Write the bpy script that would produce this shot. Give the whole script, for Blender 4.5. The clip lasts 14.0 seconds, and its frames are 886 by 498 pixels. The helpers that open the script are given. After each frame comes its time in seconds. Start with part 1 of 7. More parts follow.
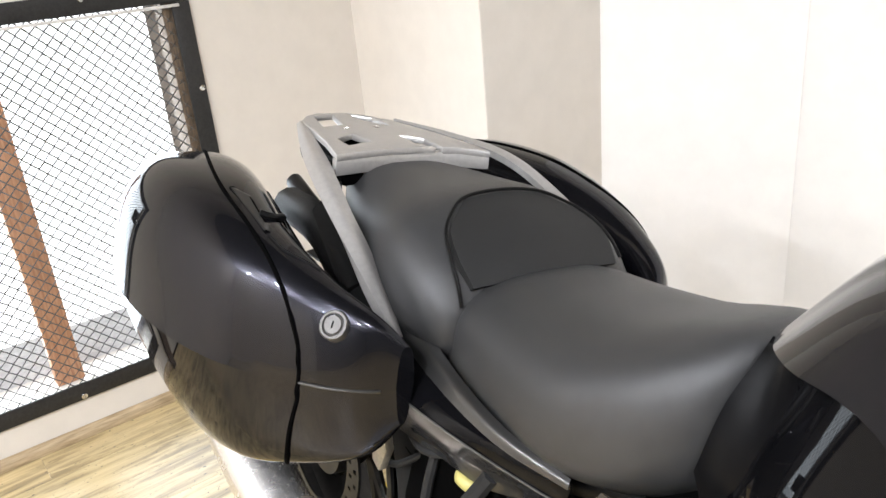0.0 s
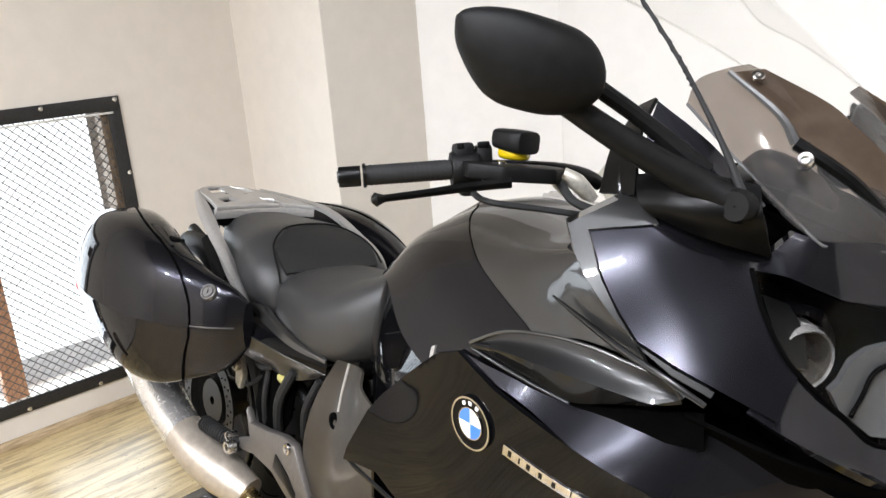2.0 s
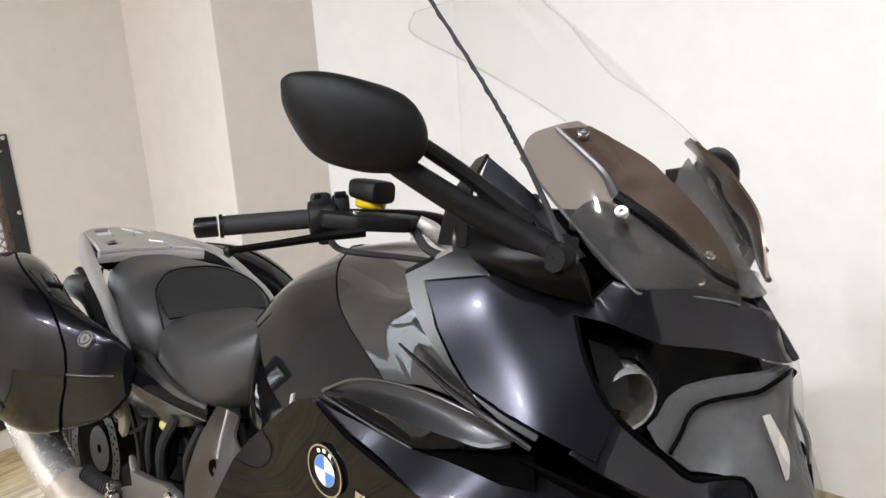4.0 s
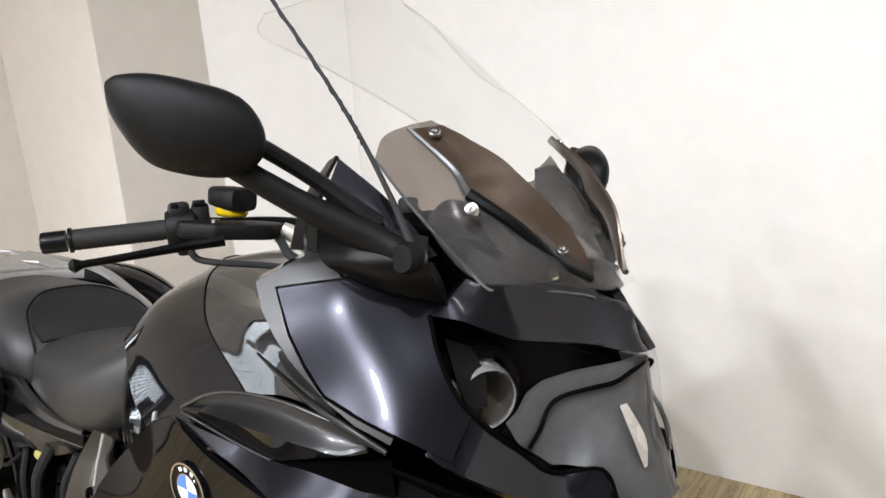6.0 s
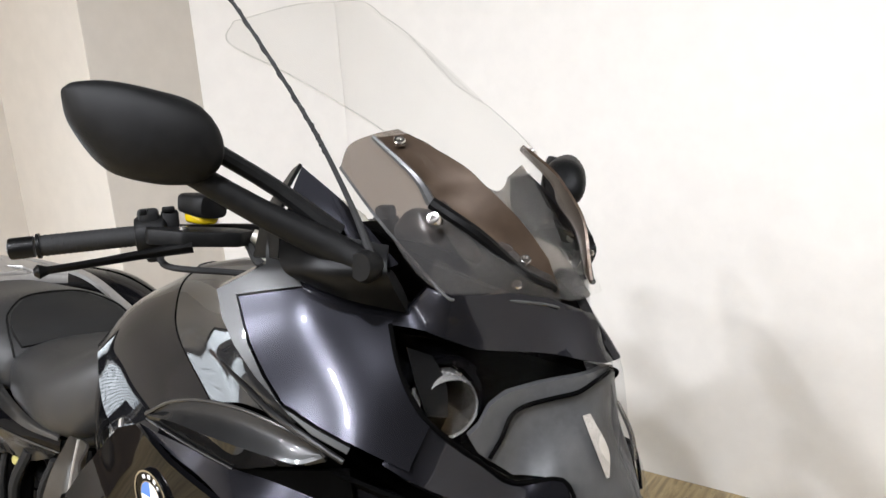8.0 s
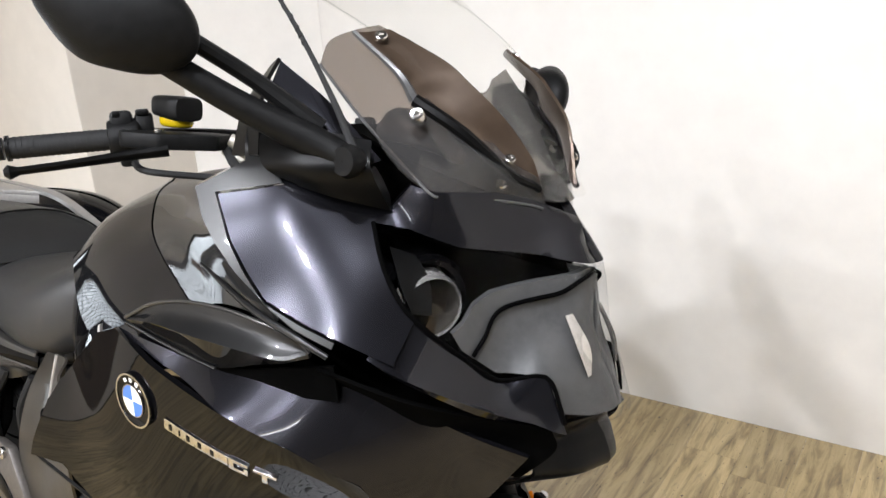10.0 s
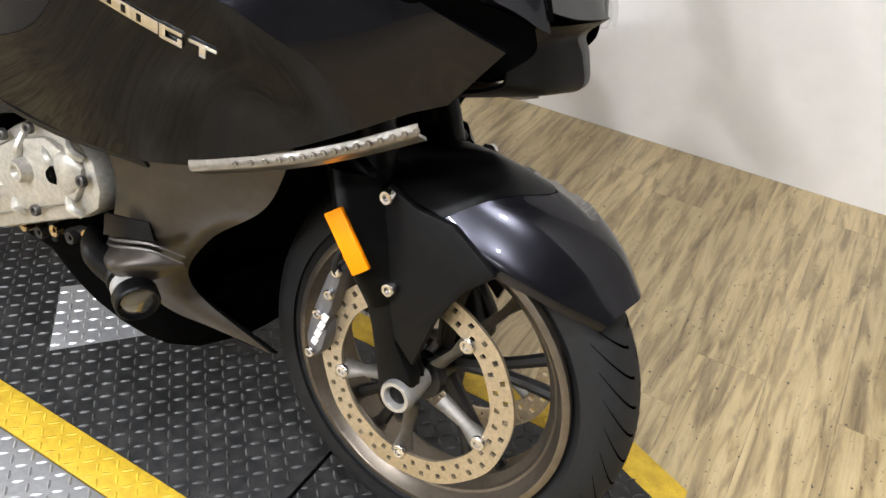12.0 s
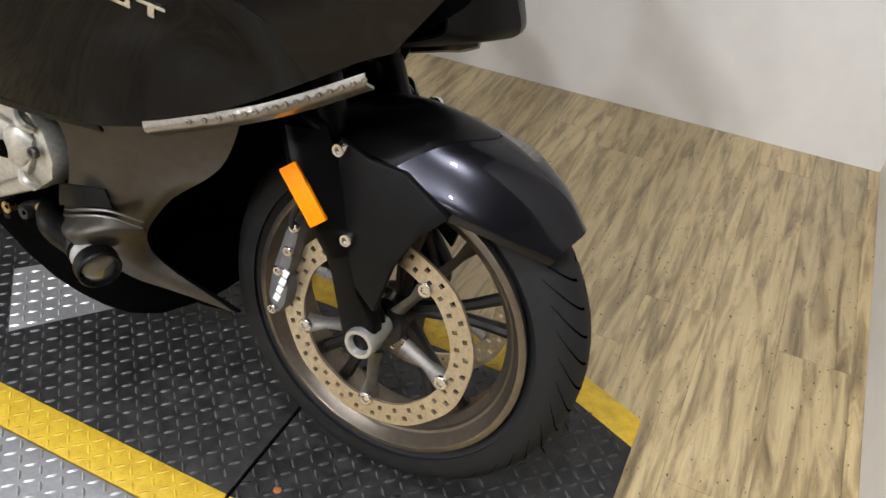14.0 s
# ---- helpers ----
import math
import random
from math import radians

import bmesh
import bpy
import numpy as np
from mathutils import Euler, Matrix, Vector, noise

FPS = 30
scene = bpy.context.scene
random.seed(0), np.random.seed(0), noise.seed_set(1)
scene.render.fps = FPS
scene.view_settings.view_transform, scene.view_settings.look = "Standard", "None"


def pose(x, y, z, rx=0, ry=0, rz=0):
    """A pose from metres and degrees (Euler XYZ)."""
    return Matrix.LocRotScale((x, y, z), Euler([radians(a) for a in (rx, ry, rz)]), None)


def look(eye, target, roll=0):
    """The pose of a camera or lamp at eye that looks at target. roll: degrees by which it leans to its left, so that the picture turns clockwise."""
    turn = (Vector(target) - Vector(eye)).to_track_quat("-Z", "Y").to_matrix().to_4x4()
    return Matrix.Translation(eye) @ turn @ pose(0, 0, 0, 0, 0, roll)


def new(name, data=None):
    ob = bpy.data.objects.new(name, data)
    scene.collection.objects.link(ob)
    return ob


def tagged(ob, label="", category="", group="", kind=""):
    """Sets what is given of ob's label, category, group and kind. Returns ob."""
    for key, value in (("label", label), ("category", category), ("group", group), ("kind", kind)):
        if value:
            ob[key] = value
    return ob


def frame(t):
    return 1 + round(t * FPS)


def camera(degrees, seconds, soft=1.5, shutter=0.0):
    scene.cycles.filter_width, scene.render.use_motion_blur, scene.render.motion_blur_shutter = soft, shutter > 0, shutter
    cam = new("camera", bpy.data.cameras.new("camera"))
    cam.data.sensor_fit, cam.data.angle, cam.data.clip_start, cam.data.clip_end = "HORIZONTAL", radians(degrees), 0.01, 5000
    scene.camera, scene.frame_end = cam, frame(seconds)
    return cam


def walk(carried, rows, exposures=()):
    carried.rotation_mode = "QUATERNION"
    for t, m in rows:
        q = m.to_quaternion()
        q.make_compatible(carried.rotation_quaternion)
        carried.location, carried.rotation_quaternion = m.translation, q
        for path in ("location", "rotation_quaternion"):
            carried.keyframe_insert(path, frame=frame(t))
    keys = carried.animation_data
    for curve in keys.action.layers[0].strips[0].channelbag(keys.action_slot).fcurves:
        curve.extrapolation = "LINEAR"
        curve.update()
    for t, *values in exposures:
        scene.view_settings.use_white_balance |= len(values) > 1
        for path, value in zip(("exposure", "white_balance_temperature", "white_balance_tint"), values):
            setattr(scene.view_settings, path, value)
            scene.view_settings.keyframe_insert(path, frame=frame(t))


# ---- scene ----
cam = camera(58.70, 14.0)
PATH = [
    (0, (-0.5048, -0.4490, 1.2348), (-2.0000, 0.6308, 0.4613), -5.439),
    (0.5, (-0.3173, -0.5500, 1.2874), (-1.8222, 0.5517, 0.5652), -6.326),
    (1, (-0.0061, -0.5680, 1.2993), (-1.6533, 0.3188, 0.5921), -4.383),
    (1.5, (0.1703, -0.6224, 1.3029), (-1.4193, 0.3825, 0.6222), -4.610),
    (2, (0.2760, -0.7803, 1.3537), (-1.1399, 0.5076, 0.7736), -4.345),
    (4.5, (0.3627, -0.7155, 1.3777), (-0.8970, 0.7481, 0.8570), -3.846),
    (5, (0.3749, -0.7061, 1.3788), (-0.8268, 0.8063, 0.8604), -4.145),
    (5.5, (0.3929, -0.6912, 1.3629), (-0.7793, 0.8518, 0.8679), -4.451),
    (6, (0.4065, -0.6777, 1.3612), (-0.7318, 0.8853, 0.8502), -4.474),
    (6.5, (0.4183, -0.6613, 1.3611), (-0.7162, 0.9041, 0.8487), -4.228),
    (7, (0.4284, -0.6547, 1.3611), (-0.7120, 0.9129, 0.8692), -4.121),
    (9.5, (0.4414, -0.6538, 1.3517), (-0.6752, 0.9193, 0.8238), -3.512),
    (10, (0.4307, -0.6607, 1.3198), (-0.6421, 0.8963, 0.6680), -3.614),
    (10.5, (0.4088, -0.6660, 1.2785), (-0.5937, 0.8731, 0.4873), -2.130),
    (11, (0.3907, -0.6737, 1.2242), (-0.5351, 0.8363, 0.2953), 0.774),
    (11.5, (0.3805, -0.6782, 1.1699), (-0.4447, 0.7918, 0.0937), 3.302),
    (12, (0.3785, -0.6804, 1.1275), (-0.3625, 0.7438, -0.0652), 5.059),
    (12.5, (0.3726, -0.6794, 1.0936), (-0.2962, 0.7040, -0.1866), 7.021),
    (13, (0.3706, -0.6840, 1.0674), (-0.2348, 0.6630, -0.2814), 7.933),
    (13.5, (0.3855, -0.7188, 1.0752), (-0.1304, 0.6894, -0.2480), 8.096),
    (14, (0.4028, -0.7297, 1.1253), (-0.2100, 0.7173, -0.1119), 4.327),
]
walk(cam, [(t, look(eye, target, roll)) for t, eye, target, roll in PATH], exposures=((0.0, 0.5), (1.0, 0.45), (2.0, 0.28), (4.5, 0.12), (9.5, 0.2), (11.0, 0.15), (13.0, -0.13), (14.0, -0.33)))

# ---- world and lamps ----
FLOOR = -0.049
WALL_Y, WALL_X0, WALL_X1 = 1.61, -2.702, 0.776
CEIL = 2.75

world = bpy.data.worlds.new("world")
scene.world = world
world.use_nodes = True
wn = world.node_tree
sky = wn.nodes.new("ShaderNodeTexSky")
sky.sky_type, sky.sun_disc, sky.sun_elevation, sky.sun_rotation = "NISHITA", False, radians(40), radians(250)
wn.links.new(sky.outputs[0], wn.nodes["Background"].inputs[0])
wn.nodes["Background"].inputs[1].default_value = 0.1


def area_lamp(name, eye, target, sx, sy, watts, colour):
    data = bpy.data.lights.new(name, "AREA")
    data.shape, data.size, data.size_y, data.energy, data.color = "RECTANGLE", sx, sy, watts, colour
    ob = new(name, data)
    ob.matrix_world = look(eye, target)
    return ob


LAMP_W = (0.9, 0.92, 0.985)
TUBES = [(0.0, -3.85)]
TUBE_Z = 2.15
BULB_SPOTS = [(-2.2, -3.7), (-1.5, -2.9), (-0.58, -3.2), (-0.45, -1.5), (-0.2, -2.3), (0.36, -0.68), (0.45, -1.9)]
for tx, ty in TUBES:
    area_lamp("tube_light", (tx, ty, TUBE_Z - 0.125), (tx, ty, 0), 1.15, 0.10, 36, LAMP_W)
for tx, ty in BULB_SPOTS:
    area_lamp("bulb_light", (tx, ty, CEIL - 0.16), (tx, ty + 0.5, 0), 0.085, 0.085, 37, LAMP_W)
area_lamp("window_daylight", (WALL_X0 - 0.10, -0.17, 0.62), (0, -0.17, 0.35), 0.98, 0.98, 14, (0.8, 0.9, 1.0))

# ---- materials ----


def mat(name, colour, rough=0.5, metal=0.0, **more):
    m = bpy.data.materials.new(name)
    m.use_nodes = True
    b = m.node_tree.nodes["Principled BSDF"]
    b.inputs["Base Color"].default_value = (*colour, 1)
    b.inputs["Roughness"].default_value = rough
    b.inputs["Metallic"].default_value = metal
    for key, value in more.items():
        b.inputs[key.replace("_", " ")].default_value = value
    return m


def tex(m, kind, scale, coord="Object", **props):
    """A texture node of the material m, in object space."""
    t = m.node_tree
    c, mp, n = t.nodes.new("ShaderNodeTexCoord"), t.nodes.new("ShaderNodeMapping"), t.nodes.new(kind)
    t.links.new(c.outputs[coord], mp.inputs[0])
    t.links.new(mp.outputs[0], n.inputs["Vector"])
    mp.inputs["Scale"].default_value = scale if isinstance(scale, tuple) else (scale,) * 3
    for key, value in props.items():
        n.inputs[key].default_value = value
    return n


def ramp(m, source, stops):
    r = m.node_tree.nodes.new("ShaderNodeValToRGB")
    while len(r.color_ramp.elements) < len(stops):
        r.color_ramp.elements.new(0.5)
    for e, (p, c) in zip(r.color_ramp.elements, stops):
        e.position, e.color = p, (*c, 1) if isinstance(c, tuple) else (c, c, c, 1)
    m.node_tree.links.new(source, r.inputs[0])
    return r.outputs[0]


def mix(m, fac, a, b, kind="MIX"):
    n = m.node_tree.nodes.new("ShaderNodeMix")
    n.data_type, n.blend_type = "RGBA", kind
    for k, v in ((0, fac), (6, a), (7, b)):
        if isinstance(v, (int, float)):
            n.inputs[k].default_value = v
        elif isinstance(v, tuple):
            n.inputs[k].default_value = (*v, 1)
        else:
            m.node_tree.links.new(v, n.inputs[k])
    return n.outputs[2]


def bsdf(m):
    return m.node_tree.nodes["Principled BSDF"]


def colour_by(m, out):
    m.node_tree.links.new(out, bsdf(m).inputs["Base Color"])


def rough_by(m, out, lo, hi):
    n = m.node_tree.nodes.new("ShaderNodeMapRange")
    n.inputs["To Min"].default_value, n.inputs["To Max"].default_value = lo, hi
    m.node_tree.links.new(out, n.inputs[0])
    m.node_tree.links.new(n.outputs[0], bsdf(m).inputs["Roughness"])


def bump_by(m, out, strength, distance):
    n = m.node_tree.nodes.new("ShaderNodeBump")
    n.inputs["Strength"].default_value, n.inputs["Distance"].default_value = strength, distance
    m.node_tree.links.new(out, n.inputs["Height"])
    m.node_tree.links.new(n.outputs[0], bsdf(m).inputs["Normal"])


def worn(m, colour, spread=0.15, scale=9.0, rough=None, grain=0.0, grain_scale=400):
    """Uneven colour, uneven gloss and a fine grain."""
    n = tex(m, "ShaderNodeTexNoise", scale, Detail=6.0, Roughness=0.6)
    dark, light = tuple(c * (1 - spread) for c in colour), tuple(min(1, c * (1 + spread)) for c in colour)
    colour_by(m, ramp(m, n.outputs[0], [(0.35, dark), (0.65, light)]))
    if rough:
        rough_by(m, n.outputs[0], *rough)
    if grain:
        g = tex(m, "ShaderNodeTexNoise", grain_scale, Detail=2.0)
        bump_by(m, g.outputs[0], grain, 0.0006)
    return m


def paint(name, colour, metal, rough, ior=1.27):
    m = mat(name, colour, rough, metal, Coat_Weight=1.0, Coat_Roughness=0.03, Coat_IOR=ior, Specular_IOR_Level=0.0, Specular_Tint=(0.2, 0.2, 0.22, 1))
    flake = tex(m, "ShaderNodeTexVoronoi", 900)
    cloud = tex(m, "ShaderNodeTexNoise", 3, Detail=4.0)
    c = mix(m, 0.35, colour, ramp(m, flake.outputs["Color"], [(0.0, tuple(v * 0.5 for v in colour)), (1.0, tuple(v * 1.9 for v in colour))]))
    colour_by(m, mix(m, 0.25, c, ramp(m, cloud.outputs[0], [(0.3, tuple(v * 0.8 for v in colour)), (0.7, tuple(v * 1.2 for v in colour))])))
    return m


GRAPHITE = paint("graphite_paint", (0.022, 0.022, 0.0262), 0.85, 0.24)
GREY_PAINT = paint("grey_frame_paint", (0.075, 0.074, 0.072), 0.85, 0.29)
FRAME_PAINT = paint("grey_surround_paint", (0.036, 0.036, 0.036), 0.85, 0.33)
# shaded copy of the graphite, for the face below the panel's crease
SHADED_GRAPHITE = paint("shaded_graphite_paint", (0.003, 0.003, 0.0034), 0.1, 0.3, 1.22)
BLACK_PAINT = paint("black_paint", (0.0022, 0.0022, 0.0026), 0.0, 0.3, 1.22)
VENT_PAINT = paint("satin_vent_paint", (0.035, 0.035, 0.035), 0.85, 0.34, 1.2)
MAGNESIUM = worn(mat("magnesium_paint", (0.05, 0.043, 0.035), 0.38, 0.7, Coat_Weight=0.2), (0.05, 0.043, 0.035), 0.12, 12, (0.36, 0.5), 0.1)
PLASTIC = worn(mat("black_plastic", (0.004, 0.004, 0.004), 0.55, Specular_IOR_Level=0.13), (0.004, 0.004, 0.004), 0.25, 20, (0.38, 0.58), 0.25, 700)
SATIN = worn(mat("satin_black", (0.0025, 0.0025, 0.0025), 0.4, Specular_IOR_Level=0.13), (0.0025, 0.0025, 0.0025), 0.2, 20, (0.28, 0.42), 0.1, 900)
# near-black that puts shade into gaps and hollows; also colours plain black parts
DARK = worn(mat("shade_and_black", (0.001, 0.001, 0.001), 0.9, 0.0, Specular_IOR_Level=0.02), (0.001, 0.001, 0.001), 0.3, 20)
VINYL = worn(mat("seat_vinyl", (0.006, 0.006, 0.006), 0.45, Specular_IOR_Level=0.5), (0.024, 0.024, 0.024), 0.08, 14, (0.42, 0.47), 0.35, 1100)
VINYL_FINE = worn(mat("seat_vinyl_ribbed", (0.005, 0.005, 0.005), 0.6, Specular_IOR_Level=0.35), (0.010, 0.010, 0.010), 0.12, 14, (0.52, 0.64), 0.5, 1700)
SILVER = worn(mat("silver_cast", (0.42, 0.405, 0.385), 0.42, 0.6), (0.42, 0.405, 0.385), 0.06, 25, (0.36, 0.5), 0.12, 800)
ALLOY = worn(mat("engine_alloy", (0.5, 0.47, 0.41), 0.45, 0.6), (0.45, 0.43, 0.375), 0.15, 30, (0.35, 0.55), 0.2, 500)
STEEL = worn(mat("bright_steel", (0.6, 0.59, 0.57), 0.2, 1.0), (0.62, 0.6, 0.58), 0.08, 40, (0.14, 0.3))
CHROME = worn(mat("exhaust_chrome", (0.75, 0.73, 0.7), 0.25, 0.85), (0.75, 0.73, 0.7), 0.08, 12, (0.2, 0.32))
PALE = worn(mat("exhaust_shield", (0.42, 0.37, 0.31), 0.35, 0.6), (0.42, 0.37, 0.31), 0.08, 12, (0.28, 0.42))
BRASSY = worn(mat("heated_pipe", (0.45, 0.35, 0.2), 0.25, 1.0), (0.5, 0.37, 0.19), 0.25, 30, (0.18, 0.34))
BRONZE = worn(mat("wheel_rim_paint", (0.17, 0.145, 0.115), 0.35, 0.85), (0.17, 0.145, 0.115), 0.1, 20, (0.28, 0.42))
WHEEL = worn(mat("wheel_dark_paint", (0.026, 0.025, 0.024), 0.42, 0.6), (0.026, 0.025, 0.024), 0.15, 20, (0.36, 0.5))
DISC = worn(mat("brake_disc_steel", (0.5, 0.42, 0.3), 0.38, 0.9), (0.5, 0.43, 0.32), 0.15, 30, (0.3, 0.5), 0.1)
RUBBER = worn(mat("tyre_rubber", (0.01, 0.01, 0.01), 0.75, Specular_IOR_Level=0.3), (0.01, 0.01, 0.01), 0.25, 18, (0.6, 0.85), 0.3, 600)
AXLE = worn(mat("axle_alloy", (0.5, 0.49, 0.47), 0.35, 0.8), (0.5, 0.49, 0.47), 0.06, 40, (0.28, 0.42))
AMBER = mat("amber_reflector", (0.95, 0.31, 0.0), 0.35, 0.0, Coat_Weight=0.05, Specular_IOR_Level=0.12)
honey = tex(AMBER, "ShaderNodeTexVoronoi", 260)
bump_by(AMBER, honey.outputs[0], 0.4, 0.001)
colour_by(AMBER, ramp(AMBER, honey.outputs[0], [(0.0, (0.80, 0.2, 0.0)), (1.0, (0.9, 0.27, 0.0))]))
YELLOW_FLUID = mat("reservoir_fluid", (0.5, 0.36, 0.005), 0.2, 0.0, Coat_Weight=0.5)
TAG = mat("yellow_tag", (0.35, 0.31, 0.1), 0.5)
WHITE_PLASTIC = mat("white_enamel", (0.8, 0.8, 0.78), 0.3, 0.0, Coat_Weight=1.0)
BLUE = mat("blue_enamel", (0.02, 0.14, 0.55), 0.3, 0.0, Coat_Weight=1.0)
LAMP_GREY = worn(mat("headlight_bezel", (0.07, 0.07, 0.07), 0.4, 0.3), (0.07, 0.07, 0.07), 0.1, 20, (0.3, 0.45))


def glass(name, colour, rough=0.02, low=0.03, high=0.6, body=0.0, tone=0.35):
    m = bpy.data.materials.new(name)
    m.use_nodes = True
    t = m.node_tree
    t.nodes.clear()
    out, clear, gloss, lay, mx, pw, mr = (t.nodes.new("ShaderNode" + k) for k in ("OutputMaterial", "BsdfTransparent", "BsdfGlossy", "LayerWeight", "MixShader", "Math", "MapRange"))
    clear.inputs[0].default_value = (*colour, 1)
    gloss.inputs["Roughness"].default_value = rough
    pw.operation = "POWER"
    pw.inputs[1].default_value = 4.0
    mr.inputs["To Min"].default_value, mr.inputs["To Max"].default_value = low, high
    t.links.new(lay.outputs["Facing"], pw.inputs[0])
    t.links.new(pw.outputs[0], mr.inputs[0])
    t.links.new(mr.outputs[0], mx.inputs[0])
    t.links.new(clear.outputs[0], mx.inputs[1])
    t.links.new(gloss.outputs[0], mx.inputs[2])
    last = mx.outputs[0]
    if body:
        d, m2 = t.nodes.new("ShaderNodeBsdfDiffuse"), t.nodes.new("ShaderNodeMixShader")
        d.inputs[0].default_value = (tone, tone, tone, 1)
        m2.inputs[0].default_value = body
        t.links.new(last, m2.inputs[1])
        t.links.new(d.outputs[0], m2.inputs[2])
        last = m2.outputs[0]
    t.links.new(last, out.inputs[0])
    return m


CLEAR = glass("clear_screen", (0.985, 0.985, 0.98), 0.03, 0.01, 0.2)
SMOKE = glass("smoked_screen", (0.62, 0.57, 0.53), 0.05, 0.03, 0.3, 0.12, 0.16)
TINT = glass("grey_deflector", (0.5, 0.48, 0.46), 0.04, 0.02, 0.3, 0.08, 0.3)
LENS = glass("headlight_glass", (0.93, 0.935, 0.94), 0.02, 0.006, 0.25)

# ---- mesh helpers ----


def finish(name, bm, material, parent=None, label="", smooth=35):
    me = bpy.data.meshes.new(name)
    bmesh.ops.recalc_face_normals(bm, faces=bm.faces)
    bm.to_mesh(me)
    bm.free()
    for m in material if isinstance(material, (list, tuple)) else [material]:
        me.materials.append(m)
    if smooth:
        me.shade_smooth()
        me.set_sharp_from_angle(angle=radians(smooth))
    ob = new(name, me)
    if parent:
        ob.parent = parent
    if label:
        ob["label"] = label
    return ob


def part(name, bm, material, parent, label="", smooth=35):
    return finish(name, bm, material, parent, label, smooth)


def from_faces(verts, faces):
    bm = bmesh.new()
    vs = [bm.verts.new(v) for v in verts]
    for f in faces:
        try:
            bm.faces.new([vs[i] for i in f])
        except ValueError:
            pass
    return bm


def bevelled(bm, width, segments=2, angle=30):
    es = [e for e in bm.edges if len(e.link_faces) == 2 and e.calc_face_angle(0) > radians(angle)]
    bmesh.ops.bevel(bm, geom=es, offset=width, segments=segments, affect="EDGES", profile=0.5)
    return bm


def box_bm(lo, hi, bevel=0.0, m=None):
    bm = bmesh.new()
    bmesh.ops.create_cube(bm, size=1)
    for v in bm.verts:
        v.co = [lo[i] + (v.co[i] + 0.5) * (hi[i] - lo[i]) for i in range(3)]
    if bevel:
        bevelled(bm, bevel)
    if m:
        bmesh.ops.transform(bm, matrix=m, verts=bm.verts)
    return bm


def spline(points, n):
    """A smooth curve through the points, n steps for each span."""
    p = np.array(points, float)
    q = np.concatenate([[2 * p[0] - p[1]], p, [2 * p[-1] - p[-2]]])
    out = []
    for i in range(len(p) - 1):
        a, b, c, d = q[i:i + 4]
        for k in range(n):
            t = k / n
            out.append(0.5 * (2 * b + (c - a) * t + (2 * a - 5 * b + 4 * c - d) * t * t + (3 * b - a - 3 * c + d) * t ** 3))
    out.append(p[-1])
    return np.array(out)


def sheet(grid, n=6):
    """A smooth sheet of points through a net of (x, out, z), rows first."""
    rows = [spline(r, n) for r in grid]
    return np.array([spline(col, n) for col in np.array(rows).transpose(1, 0, 2)]).transpose(1, 0, 2)


def patch_bm(grid, side=-1, thick=0.003, n=6, centre=(-0.5, 0, 0.6)):
    g = sheet(grid, n)
    if side:
        g = g * (1, side, 1)
    r, c = g.shape[:2]
    du, dv = np.gradient(g, axis=0), np.gradient(g, axis=1)
    nor = np.cross(du, dv)
    nor /= np.linalg.norm(nor, axis=2, keepdims=True) + 1e-9
    if np.sum(nor * (g - np.array(centre))) < 0:
        nor = -nor
    verts = np.concatenate([g.reshape(-1, 3), (g - nor * thick).reshape(-1, 3)])
    k, faces = r * c, []
    for i in range(r - 1):
        for j in range(c - 1):
            a = i * c + j
            faces += [(a, a + 1, a + c + 1, a + c), (a + k, a + c + k, a + c + 1 + k, a + 1 + k)]
    ring = [j for j in range(c)] + [i * c + c - 1 for i in range(1, r)] + [(r - 1) * c + j for j in range(c - 2, -1, -1)] + [i * c for i in range(r - 2, 0, -1)]
    for a, b in zip(ring, ring[1:] + ring[:1]):
        faces.append((a, b, b + k, a + k))
    return from_faces(verts.tolist(), faces)


def patch(name, grid, material, parent, label="", thick=0.004, n=6, sides=(-1,), **kw):
    made = [part(name, patch_bm(grid, s, thick, n, **kw), material, parent, label) for s in sides]
    return made[0]


class Skin:
    """A smooth domed surface through a few points (x, out, z), seen along a slanting level direction."""

    def __init__(self, points, turn, ease=1e-5):
        self.c, self.s = math.cos(radians(turn)), math.sin(radians(turn))
        p = np.array(points, float)
        self.u, self.z = p[:, 0] * self.c - p[:, 1] * self.s, p[:, 2]
        n, flat = len(p), np.c_[np.ones(len(p)), self.u, self.z]
        a = np.block([[self.kernel(self.u, self.z) + ease * np.eye(n), flat], [flat.T, np.zeros((3, 3))]])
        self.k = np.linalg.solve(a, np.r_[p[:, 0] * self.s + p[:, 1] * self.c, 0, 0, 0])

    def kernel(self, u, z):
        r2 = (np.atleast_1d(u)[:, None] - self.u) ** 2 + (np.atleast_1d(z)[:, None] - self.z) ** 2
        return 0.5 * r2 * np.log(r2 + 1e-9)

    def at(self, u, z, lift=0.0):
        u, z = np.atleast_1d(u), np.atleast_1d(z)
        d = np.c_[self.kernel(u, z), np.ones(len(u)), u, z] @ self.k + lift
        return np.c_[u * self.c + d * self.s, -u * self.s + d * self.c, z]


